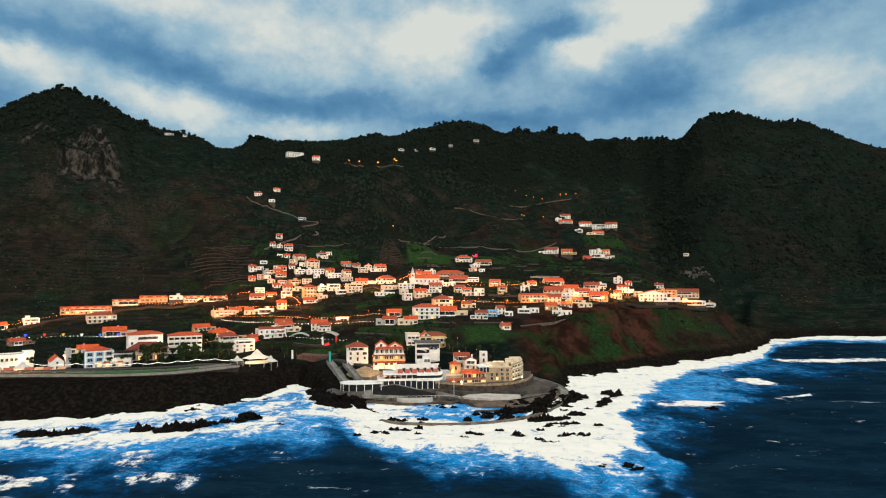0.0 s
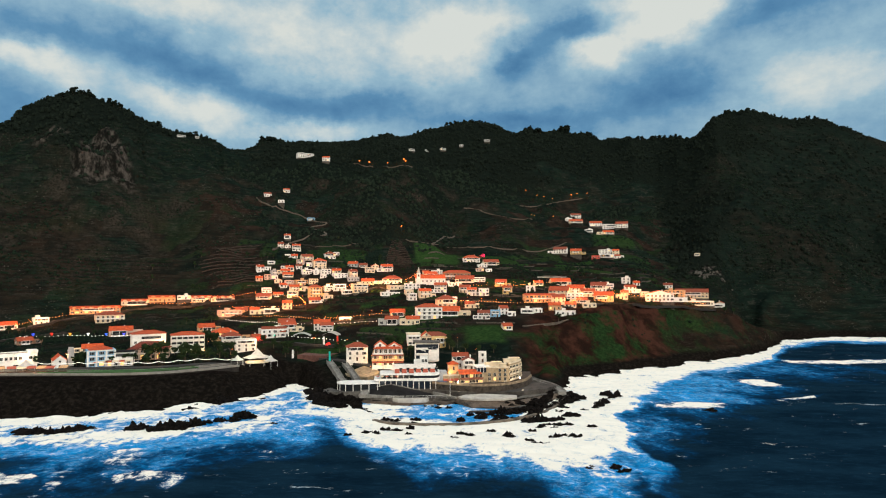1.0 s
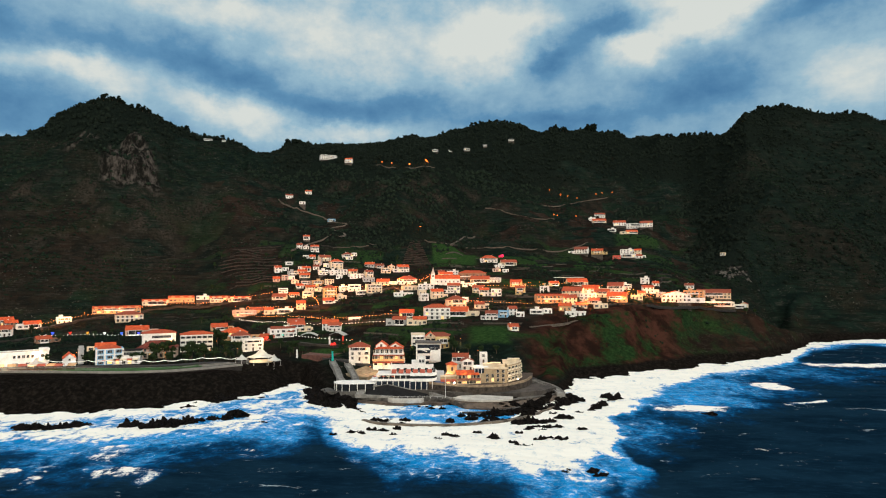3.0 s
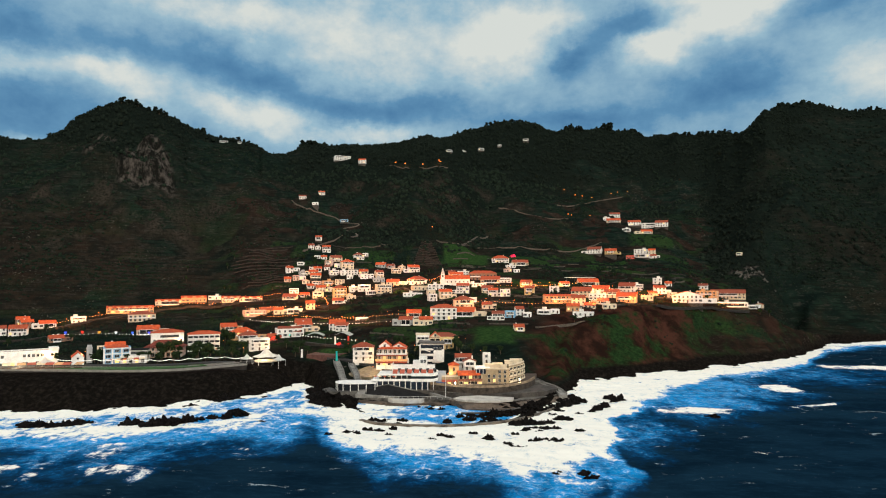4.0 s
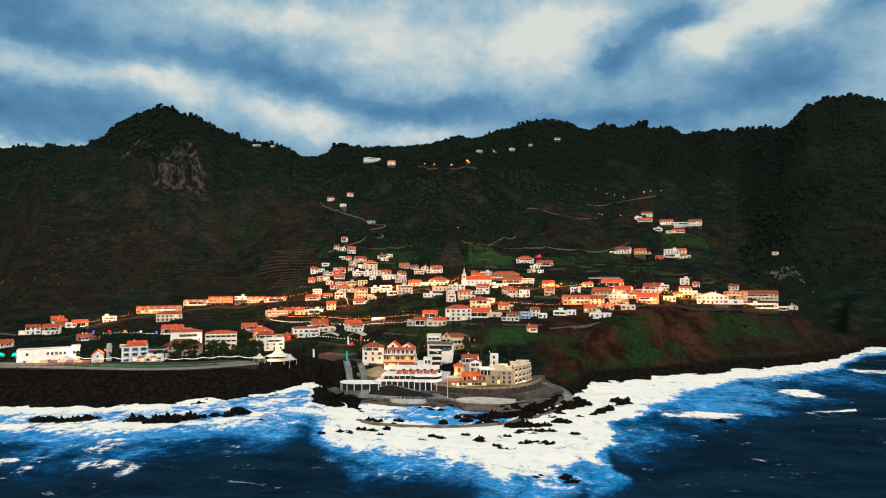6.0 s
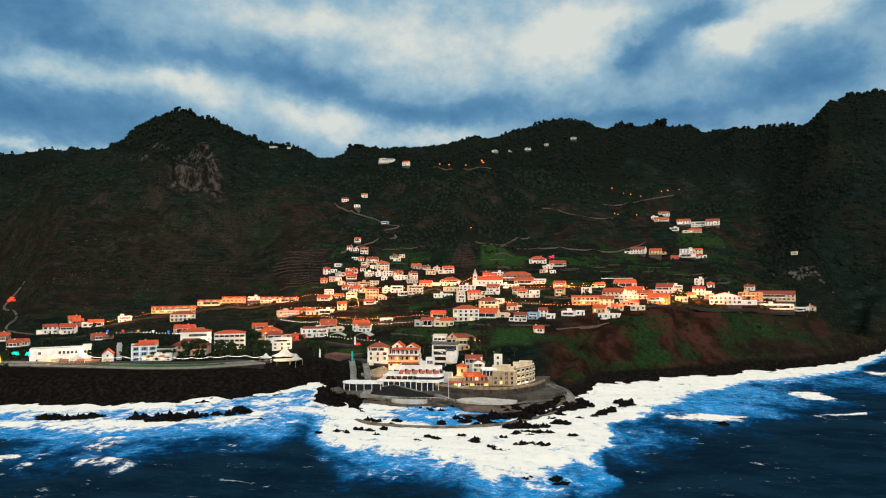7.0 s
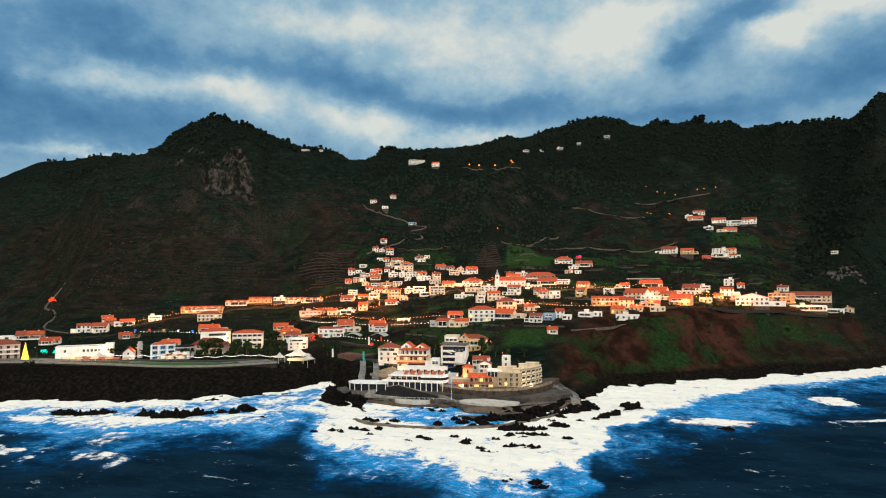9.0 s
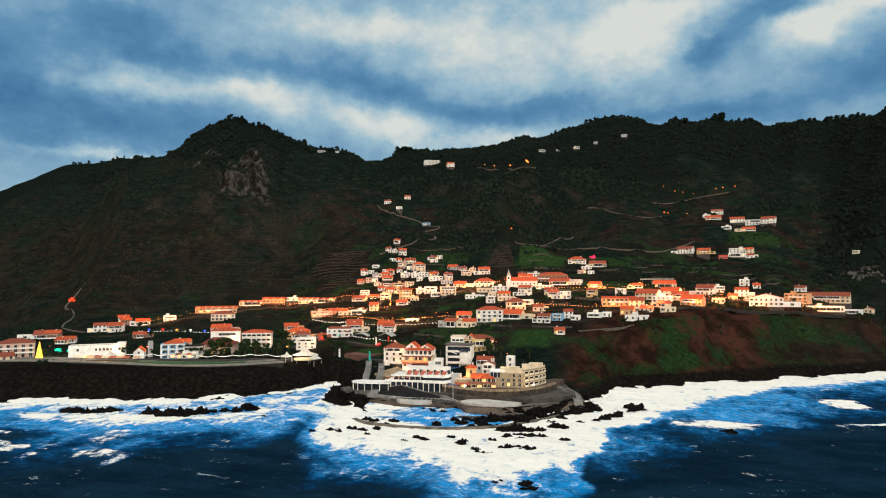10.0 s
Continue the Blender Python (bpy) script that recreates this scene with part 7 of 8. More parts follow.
def clump(rng, leaves, core=True):
    """Triangles of one leafy clump about 2 across: a ragged dark core and loose leaf sprays."""
    tris = []
    if core:
        n, rings = 5, (-0.4, 0.35)
        pts = [[(r * math.cos(6.2832 * (i + k * 0.5) / n) * rng.uniform(0.75, 1.1), r * math.sin(6.2832 * (i + k * 0.5) / n) * rng.uniform(0.75, 1.1), z + rng.uniform(-0.12, 0.12)) for i in range(n)] for k, (z, r) in enumerate(zip(rings, (0.72, 0.74)))]
        top = (rng.uniform(-0.15, 0.15), rng.uniform(-0.15, 0.15), rng.uniform(0.85, 1.05))
        for a, b in zip(pts[:-1], pts[1:]):
            for i in range(n):
                tris += [(a[i], a[(i + 1) % n], b[i]), (a[(i + 1) % n], b[(i + 1) % n], b[i])]
        tris += [(pts[-1][i], pts[-1][(i + 1) % n], top) for i in range(n)]
    for _ in range(leaves):
        d = Vector((rng.gauss(0, 1), rng.gauss(0, 1), rng.gauss(0.25, 0.8))).normalized()
        c = d * rng.uniform(0.7, 1.12)
        c.z *= 0.85
        u = Vector((rng.gauss(0, 1), rng.gauss(0, 1), rng.gauss(0, 1))).normalized() * rng.uniform(0.14, 0.34)
        v = d.cross(u).normalized() * rng.uniform(0.12, 0.3)
        tris.append((tuple(c - u - v * 0.4), tuple(c + u - v * 0.3), tuple(c + v + d * 0.1)))
    return np.array(tris, np.float32)


def strew(name, spots, sizes, kinds, material, label, category, squash=1.0):
    """One mesh of many clumps set on the given places."""
    rng = np.random.default_rng(len(spots))
    blocks = []
    pick = rng.integers(0, len(kinds), len(spots))
    for k, tri in enumerate(kinds):
        sel = np.where(pick == k)[0]
        if not len(sel):
            continue
        a = rng.uniform(0, 6.2832, len(sel))
        s = sizes[sel]
        ca, sa = np.cos(a) * s, np.sin(a) * s
        t = tri.reshape(-1, 3)
        x = t[None, :, 0] * ca[:, None] - t[None, :, 1] * sa[:, None] + spots[sel, 0][:, None]
        y = t[None, :, 0] * sa[:, None] + t[None, :, 1] * ca[:, None] + spots[sel, 1][:, None]
        z = t[None, :, 2] * (s * squash * rng.uniform(0.8, 1.25, len(sel)))[:, None] + spots[sel, 2][:, None]
        blocks.append(np.stack((x, y, z), -1).reshape(-1, 3))
    co = np.concatenate(blocks).astype(np.float32)
    me = bpy.data.meshes.new(name)
    me.vertices.add(len(co))
    me.vertices.foreach_set("co", co.ravel())
    me.loops.add(len(co))
    me.loops.foreach_set("vertex_index", np.arange(len(co), dtype=np.int32))
    me.polygons.add(len(co) // 3)
    me.polygons.foreach_set("loop_start", np.arange(0, len(co), 3, dtype=np.int32))
    me.update(calc_edges=True)
    me.materials.append(material)
    return tagged(new(name, me), label, category, kind="stuff")


crng = random.Random(21)
CLUMPS = [clump(crng, 13) for _ in range(10)]
BUSHES = [clump(crng, 8) for _ in range(6)]
prng = np.random.default_rng(31)


def scatter(n, b0, b1, d0, d1):
    b = prng.uniform(b0, b1, n)
    d = np.sqrt(prng.uniform(d0 ** 2, d1 ** 2, n))
    x, y = BAY[0] + d * np.sin(np.radians(b)), BAY[1] + d * np.cos(np.radians(b))
    return b, d, x, y, land(x, y)


# woodland on the ridges and in the ravines
b, d, x, y, z = scatter(64000, -56, 38, 640, 1650)
keep = prng.random(len(b)) < wood_cover(b, d, x, y, z) * np.where(d > 1300, 0.55, 1.0)
for hx, hy, hr in [(lx, ly - 8, 17) for lx, ly in RIDGE_LAMPS + LANE_LAMPS] + [(hx, hy - 5, hr + 8) for hx, hy, hr in HOUSE_SPOTS if hy > 640]:
    keep &= (x - hx) ** 2 + (y - hy) ** 2 > hr ** 2
size = prng.uniform(1.2, 3.4, len(b)) * (1 + 0.35 * fbm(x / 60, y / 60, 2, 305))
spots = np.stack((x, y, z + size * 0.25), -1)
low = keep & (z + 40 * fbm(x / 70, y / 70, 3, 307) < 225) & (b < 15.5)
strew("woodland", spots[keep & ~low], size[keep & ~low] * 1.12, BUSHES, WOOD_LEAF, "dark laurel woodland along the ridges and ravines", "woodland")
# the lower woods take a lighter leaf colour than the crest
strew("woodland", spots[low], size[low] * 1.12, BUSHES, leaf_mat("lower_woodland_leaves", (0.0075, 0.0125, 0.0095), (0.021, 0.032, 0.021)), "lighter green woodland on the lower slopes", "woodland")
# taller single crowns that break the skyline
b, d, x, y, z = scatter(6000, -56, 38, 900, 1500)
keep = (wood_cover(b, d, x, y, z) > 0.5) & (prng.random(len(b)) < 0.34 * smooth(-0.15, 0.25, fbm(x / 45, y / 45, 2, 306))) & (z > 240)
size = prng.uniform(2.6, 5.2, len(b))
strew("tall_trees", np.stack((x, y, z + size * 0.6), -1)[keep], size[keep], CLUMPS, WOOD_LEAF, "tall dark tree crowns along the skyline", "trees", 1.15)
def ridge_tree(x, y, tall, wide):
    """A broad laurel on the skyline: a short trunk with limbs under a heavy, uneven crown."""
    z = ground_at(x, y)
    if len(RIDGE_KINDS) < 4:
        rng = random.Random(80 + len(RIDGE_KINDS))
        t = thing("tree", x, y, z, 0, "broad dark laurel tree standing on the skyline", "tree", "skyline trees")
        bm = bmesh.new()
        tube(bm, 0, 0, -1.5, 3.6, 0.45, 0.25, 7)
        for i in range(4):
            a = 6.2832 * i / 4 + rng.uniform(-0.4, 0.4)
            ends = [bm.verts.new((0.16 * math.cos(a + o), 0.16 * math.sin(a + o), 3.0)) for o in (0, 2.1, 4.2)]
            tip = bm.verts.new((2.6 * math.cos(a), 2.6 * math.sin(a), 6.0))
            for k in range(3):
                bm.faces.new((ends[k], ends[(k + 1) % 3], tip))
        part("trunk", bm, BARK, t)
        bm = bmesh.new()
        for _ in range(15):
            a, r = rng.uniform(0, 6.2832), rng.uniform(0, 3.4)
            c, s = Vector((r * math.cos(a), r * math.sin(a), rng.uniform(1.6, 7.6) - 0.3 * r)), rng.uniform(1.3, 2.2)
            for tri in clump(rng, 30):
                bm.faces.new([bm.verts.new(Vector(q) * s + c) for q in tri])
        part("crown", bm, WOOD_LEAF, t)
        RIDGE_KINDS.append(t)
        return
    c = copy_thing(RIDGE_KINDS[int(abs(x * 7 + y * 3)) % 4], pose(x, y, z, 0, 0, (x * 37) % 360))
    c.scale = (wide, wide, tall)


RIDGE_KINDS = []
grove = random.Random(15)
# groves that stand up from the crest: bearing, distance, half width in degrees, trees, height
for b0, d0, wide, count, tall in ((-28.5, 1084, 0.25, 3, 1.15), (-25.5, 1092, 0.3, 2, 0.7), (-19.3, 1122, 0.55, 6, 1.1), (-34.6, 986, 1.3, 12, 0.8), (-31.8, 988, 0.8, 7, 0.85), (-29.8, 1072, 0.5, 4, 0.8), (-8.6, 1272, 0.9, 9, 0.8), (-2.6, 1289, 0.6, 5, 0.95), (-0.4, 1290, 1.4, 12, 0.85),
                                  (4.9, 1217, 0.9, 8, 1.05), (7.9, 1302, 0.55, 7, 1.55), (9.9, 1304, 0.5, 4, 0.9), (10.6, 1385, 0.4, 3, 1.0), (14.8, 1312, 1.6, 13, 0.85), (17.3, 1308, 0.9, 7, 0.85), (21.5, 1362, 1.0, 8, 0.75), (28.2, 1403, 1.1, 9, 0.75), (25.4, 1389, 0.8, 5, 0.6), (-46.8, 1820, 1.2, 11, 0.8), (-44.5, 1770, 0.6, 6, 0.7)):
    for _ in range(count):
        bb, dd = b0 + grove.uniform(-wide, wide), d0 + grove.uniform(-9, 5)
        ridge_tree(BAY[0] + dd * math.sin(radians(bb)), BAY[1] + dd * math.cos(radians(bb)), tall * grove.uniform(0.8, 1.15), tall * grove.uniform(0.8, 1.2))
# scrub over the open slopes
b, d, x, y, z = scatter(60000, -56, 34, 455, 1100)
thick = smooth(-0.25, 0.35, fbm(x / 48, y / 48, 4, 301)) * smooth(30, 75, z)
keep = (prng.random(len(b)) < thick * 0.6) & (wood_cover(b, d, x, y, z) < 0.6) & ~((b > -10.3) & (b < -2.9) & (d > 684) & (d < 762)) & ~((b > -25.8) & (b < -20.6) & (d > 645) & (d < 735))
size = prng.uniform(0.7, 2.3, len(b))
strew("scrub", np.stack((x, y, z + size * 0.2), -1)[keep], size[keep], BUSHES, SCRUB_LEAF, "dark green scrub on the open hillside", "scrub", 0.8)
# green overgrowth on the bluff and banks round the village
b, d, x, y, z = scatter(22000, -52, 23, 380, 720)
clear = np.ones(len(b), bool)
for hx, hy, hr in HOUSE_SPOTS:
    clear &= (x - hx) ** 2 + (y - hy) ** 2 > hr ** 2
clear &= ~((b > -5.6) & (b < -0.6) & (d > 388) & (d < 440)) & ~((b > -20.4) & (b < -16.2) & (d > 398) & (d < 426)) & ~((b > -7.5) & (b < -2.9) & (d > 686))
keep = clear & (prng.random(len(b)) < 0.6 * smooth(-0.25, 0.2, fbm(x / 25, y / 25, 3, 311))) & (z > 13) & ~((b > 1.5) & (z < 40) & (prng.random(len(b)) < 0.6))
size = prng.uniform(0.5, 1.5, len(b)) * (1 + 0.7 * (prng.random(len(b)) < 0.12))
strew("bushes", np.stack((x, y, z + size * 0.25), -1)[keep], size[keep], BUSHES, SCRUB_LEAF, "low green bushes on banks between the houses", "bushes", 0.8)


def garden_tree(x, y, tall, wide):
    """A tapered trunk with limbs under a crown of many leaf sprays."""
    z = ground_at(x, y)
    if not hasattr(garden_tree, "kinds"):
        garden_tree.kinds = []
    if len(garden_tree.kinds) < 4:
        rng = random.Random(50 + len(garden_tree.kinds))
        t = thing("tree", x, y, z, 0, "rounded dark green garden tree between the houses", "tree", "village trees")
        bm = bmesh.new()
        tube(bm, 0, 0, -0.5, 2.6, 0.28, 0.17, 7)
        for i in range(4):
            a = 6.2832 * i / 4 + rng.uniform(-0.4, 0.4)
            ends = [bm.verts.new((0.1 * math.cos(a + o), 0.1 * math.sin(a + o), 2.3)) for o in (0, 2.1, 4.2)]
            tip = bm.verts.new((1.3 * math.cos(a), 1.3 * math.sin(a), 4.2))
            for k in range(3):
                bm.faces.new((ends[k], ends[(k + 1) % 3], tip))
        part("trunk", bm, BARK, t)
        bm = bmesh.new()
        for _ in range(11):
            c = Vector((rng.gauss(0, 1.05), rng.gauss(0, 1.05), rng.uniform(2.9, 5.6)))
            for tri in clump(rng, 34):
                s = 1.05
                bm.faces.new([bm.verts.new(Vector(p) * s + c) for p in tri])
        part("crown", bm, TREE_LEAF, t)
        garden_tree.kinds.append(t)
        t.scale = (1, 1, 1)
        return
    k = garden_tree.kinds[int(abs(x * 7 + y * 3)) % 4]
    c = copy_thing(k, pose(x, y, z, 0, 0, (x * 37) % 360))
    c.scale = (wide, wide, tall)


for x, y in ((-186, 355), (-179, 353), (-171, 358), (-193, 349), (-152, 364), (-146, 370), (-162, 361), (-199, 346), (-168, 352), (-136, 378), (-196, 372), (-190, 369), (-163, 376), (-158, 385), (-182, 378), (-205, 371), (-111, 405), (-104, 403), (-66, 402), (-20, 388), (-14, 390), (6, 385), (14, 381), (22, 378), (-24, 380), (-41, 398), (-29, 402), (31, 380), (-88, 425), (-121, 415), (-212, 339), (-201, 340), (-177, 346), (-174, 349), (-166, 346), (-158, 350), (-150, 355), (-143, 358), (-137, 364), (-183, 343), (-196, 336), (-130, 371), (-126, 376), (-220, 333), (-141, 373), (-155, 369), (-98, 386), (-92, 392)):
    garden_tree(x, y, prng.uniform(0.8, 1.1), prng.uniform(0.8, 1.15))
count = 0
for b, d, x, y, z in zip(*scatter(2600, -48, 20, 385, 720)):
    if count > 104:
        break
    if z > 14 and all((x - hx) ** 2 + (y - hy) ** 2 > (hr + 1.5) ** 2 for hx, hy, hr in HOUSE_SPOTS) and float(fbm(np.array([x / 60]), np.array([y / 60]), 3, 321)[0]) > 0.0:
        garden_tree(x, y, prng.uniform(0.55, 1.0), prng.uniform(0.6, 1.0))
        count += 1


# ---- the waterfront: promenade, chapel, hall, tent, church, decorations ----
LAWN = plain("lawn", (0.035, 0.10, 0.025), 0.95, 0.25, 0.4)
edge_pts = [(-300, 262), (-262, 287), (-232, 302), (-203, 308.5), (-168, 313), (-140, 323), (-124, 340), (-115, 353)]
line = curve_through(edge_pts, 3.0)
def level(line, offsets, add):
    """A smooth height above the highest ground across a strip's width."""
    t = np.gradient(line, axis=0)
    t /= np.linalg.norm(t, axis=1)[:, None] + 1e-9
    nrm = np.stack((-t[:, 1], t[:, 0]), -1)
    z = np.max([land(line[:, 0] + nrm[:, 0] * o, line[:, 1] + nrm[:, 1] * o) for o in offsets], 0)
    return np.convolve(np.pad(z, 8, "edge"), np.ones(17) / 17, "valid") + add


zs = level(line, (0, 4, 8, 12), 0.7)
PAVING = plain("pale_promenade_paving", (0.24, 0.225, 0.20), 0.85, 0.15, 0.3)
DUSKY = plain("worn_promenade_paving", (0.10, 0.092, 0.08), 0.9, 0.35, 0.25)
ribbon("promenade", line, zs, ((0.0, 0), (14, 0.35), (14, -0.2), (0.0, -0.35)), DUSKY, label="worn grey paved promenade above the black cliff", category="promenade")
ribbon("promenade_base", line, zs, ((0.2, -0.352), (13.8, -0.352), (13.8, -4), (0.2, -5)), DARKWALL, label="dark stone footing under the promenade", category="wall")
ribbon("promenade_wall", line, zs, ((-0.3, 0.5), (0.0, 0.5), (0.0, -0.5), (-0.3, -0.5)), PAVING, label="low pale wall along the promenade edge", category="wall")
for o, wd in ((2.6, 0.45), (8.4, 0.6), (12.6, 0.5)):
    ribbon("path_kerb", line, zs + 0.025 * o, ((o, 0.22), (o + wd, 0.22), (o + wd, -0.1), (o, -0.1)), PAVING, label="pale kerb between promenade beds", category="kerb")
mid = [(-205, 314), (-185, 316), (-165, 320.5), (-145, 329), (-133, 340)]
line = curve_through(mid, 2.5)
zs2 = level(line, (-3, 0, 4, 7), 1.0)
taper = np.sin(np.linspace(0.05, 3.09, len(line)))
for off, wd in ((0.0, 2.6), (5.5, 1.8)):
    t = np.gradient(line, axis=0)
    t /= np.linalg.norm(t, axis=1)[:, None]
    nrm = np.stack((-t[:, 1], t[:, 0]), -1)
    bm = bmesh.new()
    for i in range(len(line) - 1):
        quad = []
        for j, sgn in ((i, -1), (i + 1, -1), (i + 1, 1), (i, 1)):
            quad.append(tuple(line[j] + nrm[j] * (off + sgn * wd * taper[j])))
        solid(bm, quad, float(zs2[i]) - 0.6, float(zs2[i]) + 0.12)
    tagged(new("lawn", mesh_of("lawn", bm, LAWN)), "long narrow green lawn set in the promenade", "lawn", kind="structure")
line = curve_through([(-300, 287), (-255, 311), (-225, 324), (-190, 333), (-157, 342), (-131, 360), (-118, 372)], 4.0)
ribbon("road", line, land(line[:, 0], line[:, 1]) + 0.5, ((-3.2, 0), (3.2, 0), (3.2, -3), (-3.2, -3)), ASPHALT, label="asphalt seafront road behind the promenade", category="road")

# scalloped white light canopy along the seafront, on slim posts
canopy_line = curve_through([(-214, 327), (-190, 332.5), (-172, 336), (-157, 340), (-142, 350), (-131, 359), (-122, 366)], 1.6)
cz = land(canopy_line[:, 0], canopy_line[:, 1])
net = thing("light_canopy", canopy_line[0][0], canopy_line[0][1], cz[0], 0, "scalloped curtain of white lights on slim posts along the seafront", "string lights")
bm = bmesh.new()
n = len(canopy_line)
up = np.array([3.4 - 0.8 * abs(math.sin(math.pi * i / 6)) for i in range(n)])
for i in range(n - 1):
    a, b = canopy_line[i] - canopy_line[0], canopy_line[i + 1] - canopy_line[0]
    za, zb = cz[i] - cz[0] + up[i], cz[i + 1] - cz[0] + up[i + 1]
    solid(bm, [(a[0], a[1]), (b[0], b[1]), (b[0] - 0.35, b[1] + 0.55), (a[0] - 0.35, a[1] + 0.55)], [za, zb, zb, za], [za + 0.17, zb + 0.17, zb + 0.17, za + 0.17])
part("light_net", bm, glowing("white_net_lights", (1.0, 0.95, 0.86), 0.75), net, "white glowing net")
for i in range(0, n, 6):
    bm = bmesh.new()
    tube(bm, *(canopy_line[i] - canopy_line[0]), cz[i] - cz[0] - 0.5, cz[i] - cz[0] + 3.6, 0.07, 0.05, 6)
    part("post", bm, IRON, net)

# chapel with a small belfry
chapel = thing("chapel", -207, 334, 13.4, 38, "small white chapel with a gabled front and square belfry", "chapel")
bm = bmesh.new()
solid(bm, [(-3, -6), (0, -6), (3, -6), (3, 6), (0, 6), (-3, 6)], -2, [4.6, 7.2, 4.6, 4.6, 7.2, 4.6])
part("nave", bm, WHITE, chapel)
bm = bmesh.new()
gable_roof(bm, 6, 12, 4.7, 2.6, 0.3, "y")
part("roof", bm, TILES, chapel, "red clay tiled roof")
bm = bmesh.new()
box(bm, 4.4, 1.0, -2, 7.2, 3.8, 8.6)
box(bm, 4.1, 0.7, 8.602, 7.5, 4.1, 9.0)
solid(bm, [(4.6, 1.2), (7.0, 1.2), (7.0, 3.6), (4.6, 3.6)], 9.002, 10.6)
part("belfry", bm, PAINT["grey"], chapel, "grey square belfry")
lay("door", DOOR, chapel, pose(0, -6, 0.1))
bm = bmesh.new()
box(bm, -0.5, -6.06, 3.6, 0.5, -5.99, 4.6)
part("window", bm, GLASS, chapel)

# blue and white house with a red hip roof on the seafront
front = thing("house", -190, 344, 13.3, 36, "blue and white seafront house with glazed bays and red hip roof", "house", "village houses")
bm = bmesh.new()
box(bm, -7, -5, -2, 7, 5, 9.2)
part("wall", bm, PAINT["blue"], front)
bm = bmesh.new()
for u in (-6.6, -2.4, 2.4, 6.6):
    box(bm, u - 0.45, -5.35, -2, u + 0.45, -5.002, 9.0)
for z in (2.6, 5.6, 8.6):
    box(bm, -6.1, -5.33, z, 6.1, -5.004, z + 0.5)
part("white_grid", bm, WHITE, front, "white pilasters and bands")
for z in (0.3, 3.3, 6.3):
    for u in (-4.5, 0.0, 4.5):
        lay("window", WIN[z == 0.3 and u == 0.0]["wide"], front, pose(u, -5, z + 0.4))
bm = bmesh.new()
hip_roof(bm, 11, 9, 9.3, 2.0)
part("roof", bm, TILES, front, "bright red hip roof")

# white seafront restaurant with a ribbon of dark windows
eatery = thing("restaurant", -184, 347, 13.3, 22, "long white seafront restaurant with a dark ribbon of upper windows", "restaurant")
bm = bmesh.new()
box(bm, -10, -5, -2, 10, 5, 3.6)
box(bm, -9.2, -3.6, 3.602, 10, 5, 7.4)
part("wall", bm, WHITE, eatery)
bm = bmesh.new()
box(bm, -9.8, -4.6, 7.4, 10.4, 5.4, 7.75)
part("roof", bm, DARKSLATE, eatery, "dark flat roof with a wide eave")
bm = bmesh.new()
box(bm, -10, -5, 3.61, 10, -4.85, 4.4)
part("terrace_parapet", bm, WHITE, eatery)
for i in range(8):
    lay("window", WIN[False]["wide"], eatery, pose(-7.9 + i * 2.4, -3.6, 5.0))
for i in range(6):
    lay("window", WIN[i in (2, 4)]["tall"], eatery, pose(-8 + i * 3.2, -5, 0.4))
    bm = bmesh.new()
    u = -8 + i * 3.2
    solid(bm, [(u - 1.4, -7.2), (u + 1.4, -7.2), (u + 1.4, -5.01), (u - 1.4, -5.01)], [2.5, 2.5, 3.2, 3.2], [2.6, 2.6, 3.3, 3.3])
    part("awning", bm, PAINT["cream"] if i % 2 else AWNING, eatery, "cloth awning")

# villa under a broad dark red roof with a front gable
OLDTILES = plain("old_dark_red_tiles", (0.17, 0.035, 0.022), 0.85, 0.3, 0.6)
villa = thing("house", -175.5, 370, 14.0, 16, "peach seafront villa with arcade and broad dark red roof", "house", "village houses")
bm = bmesh.new()
box(bm, -10.5, -5, -2.5, 10.5, 6, 6.6)
solid(bm, [(-4.6, -5.6), (0, -5.6), (4.6, -5.6), (4.6, 0.5), (0, 0.5), (-4.6, 0.5)], 6.2, [6.6, 9.2, 6.6, 6.6, 9.2, 6.6])
part("wall", bm, PAINT["pink"], villa)
bm = bmesh.new()
hip_roof(bm, 21, 11, 6.6, 4.0, 0.9)
bmesh.ops.translate(bm, vec=(0, 0.5, 0), verts=bm.verts)
part("roof", bm, OLDTILES, villa, "broad dark red hip roof")
bm = bmesh.new()
gable_roof(bm, 9.2, 7.4, 6.6, 2.7, 0.6, "y")
bmesh.ops.translate(bm, vec=(0, -2.4, 0.05), verts=bm.verts)
part("front_gable", bm, OLDTILES, villa, "dark red front gable")
for i in range(7):
    u = -9 + i * 3.0
    lay("window", WIN[i in (2, 5)]["tall"], villa, pose(u, -5, 0.6))
    if i != 3:
        lay("window", WIN[False]["small"], villa, pose(u, -5, 4.2))
    bm = bmesh.new()
    box(bm, u + 1.35, -5.9, -1.5, u + 1.65, -5.5, 3.4)
    part("column", bm, WHITE, villa)
bm = bmesh.new()
box(bm, -10.5, -6.0, 3.402, 10.5, -5.002, 3.7)
part("arcade_slab", bm, WHITE, villa)

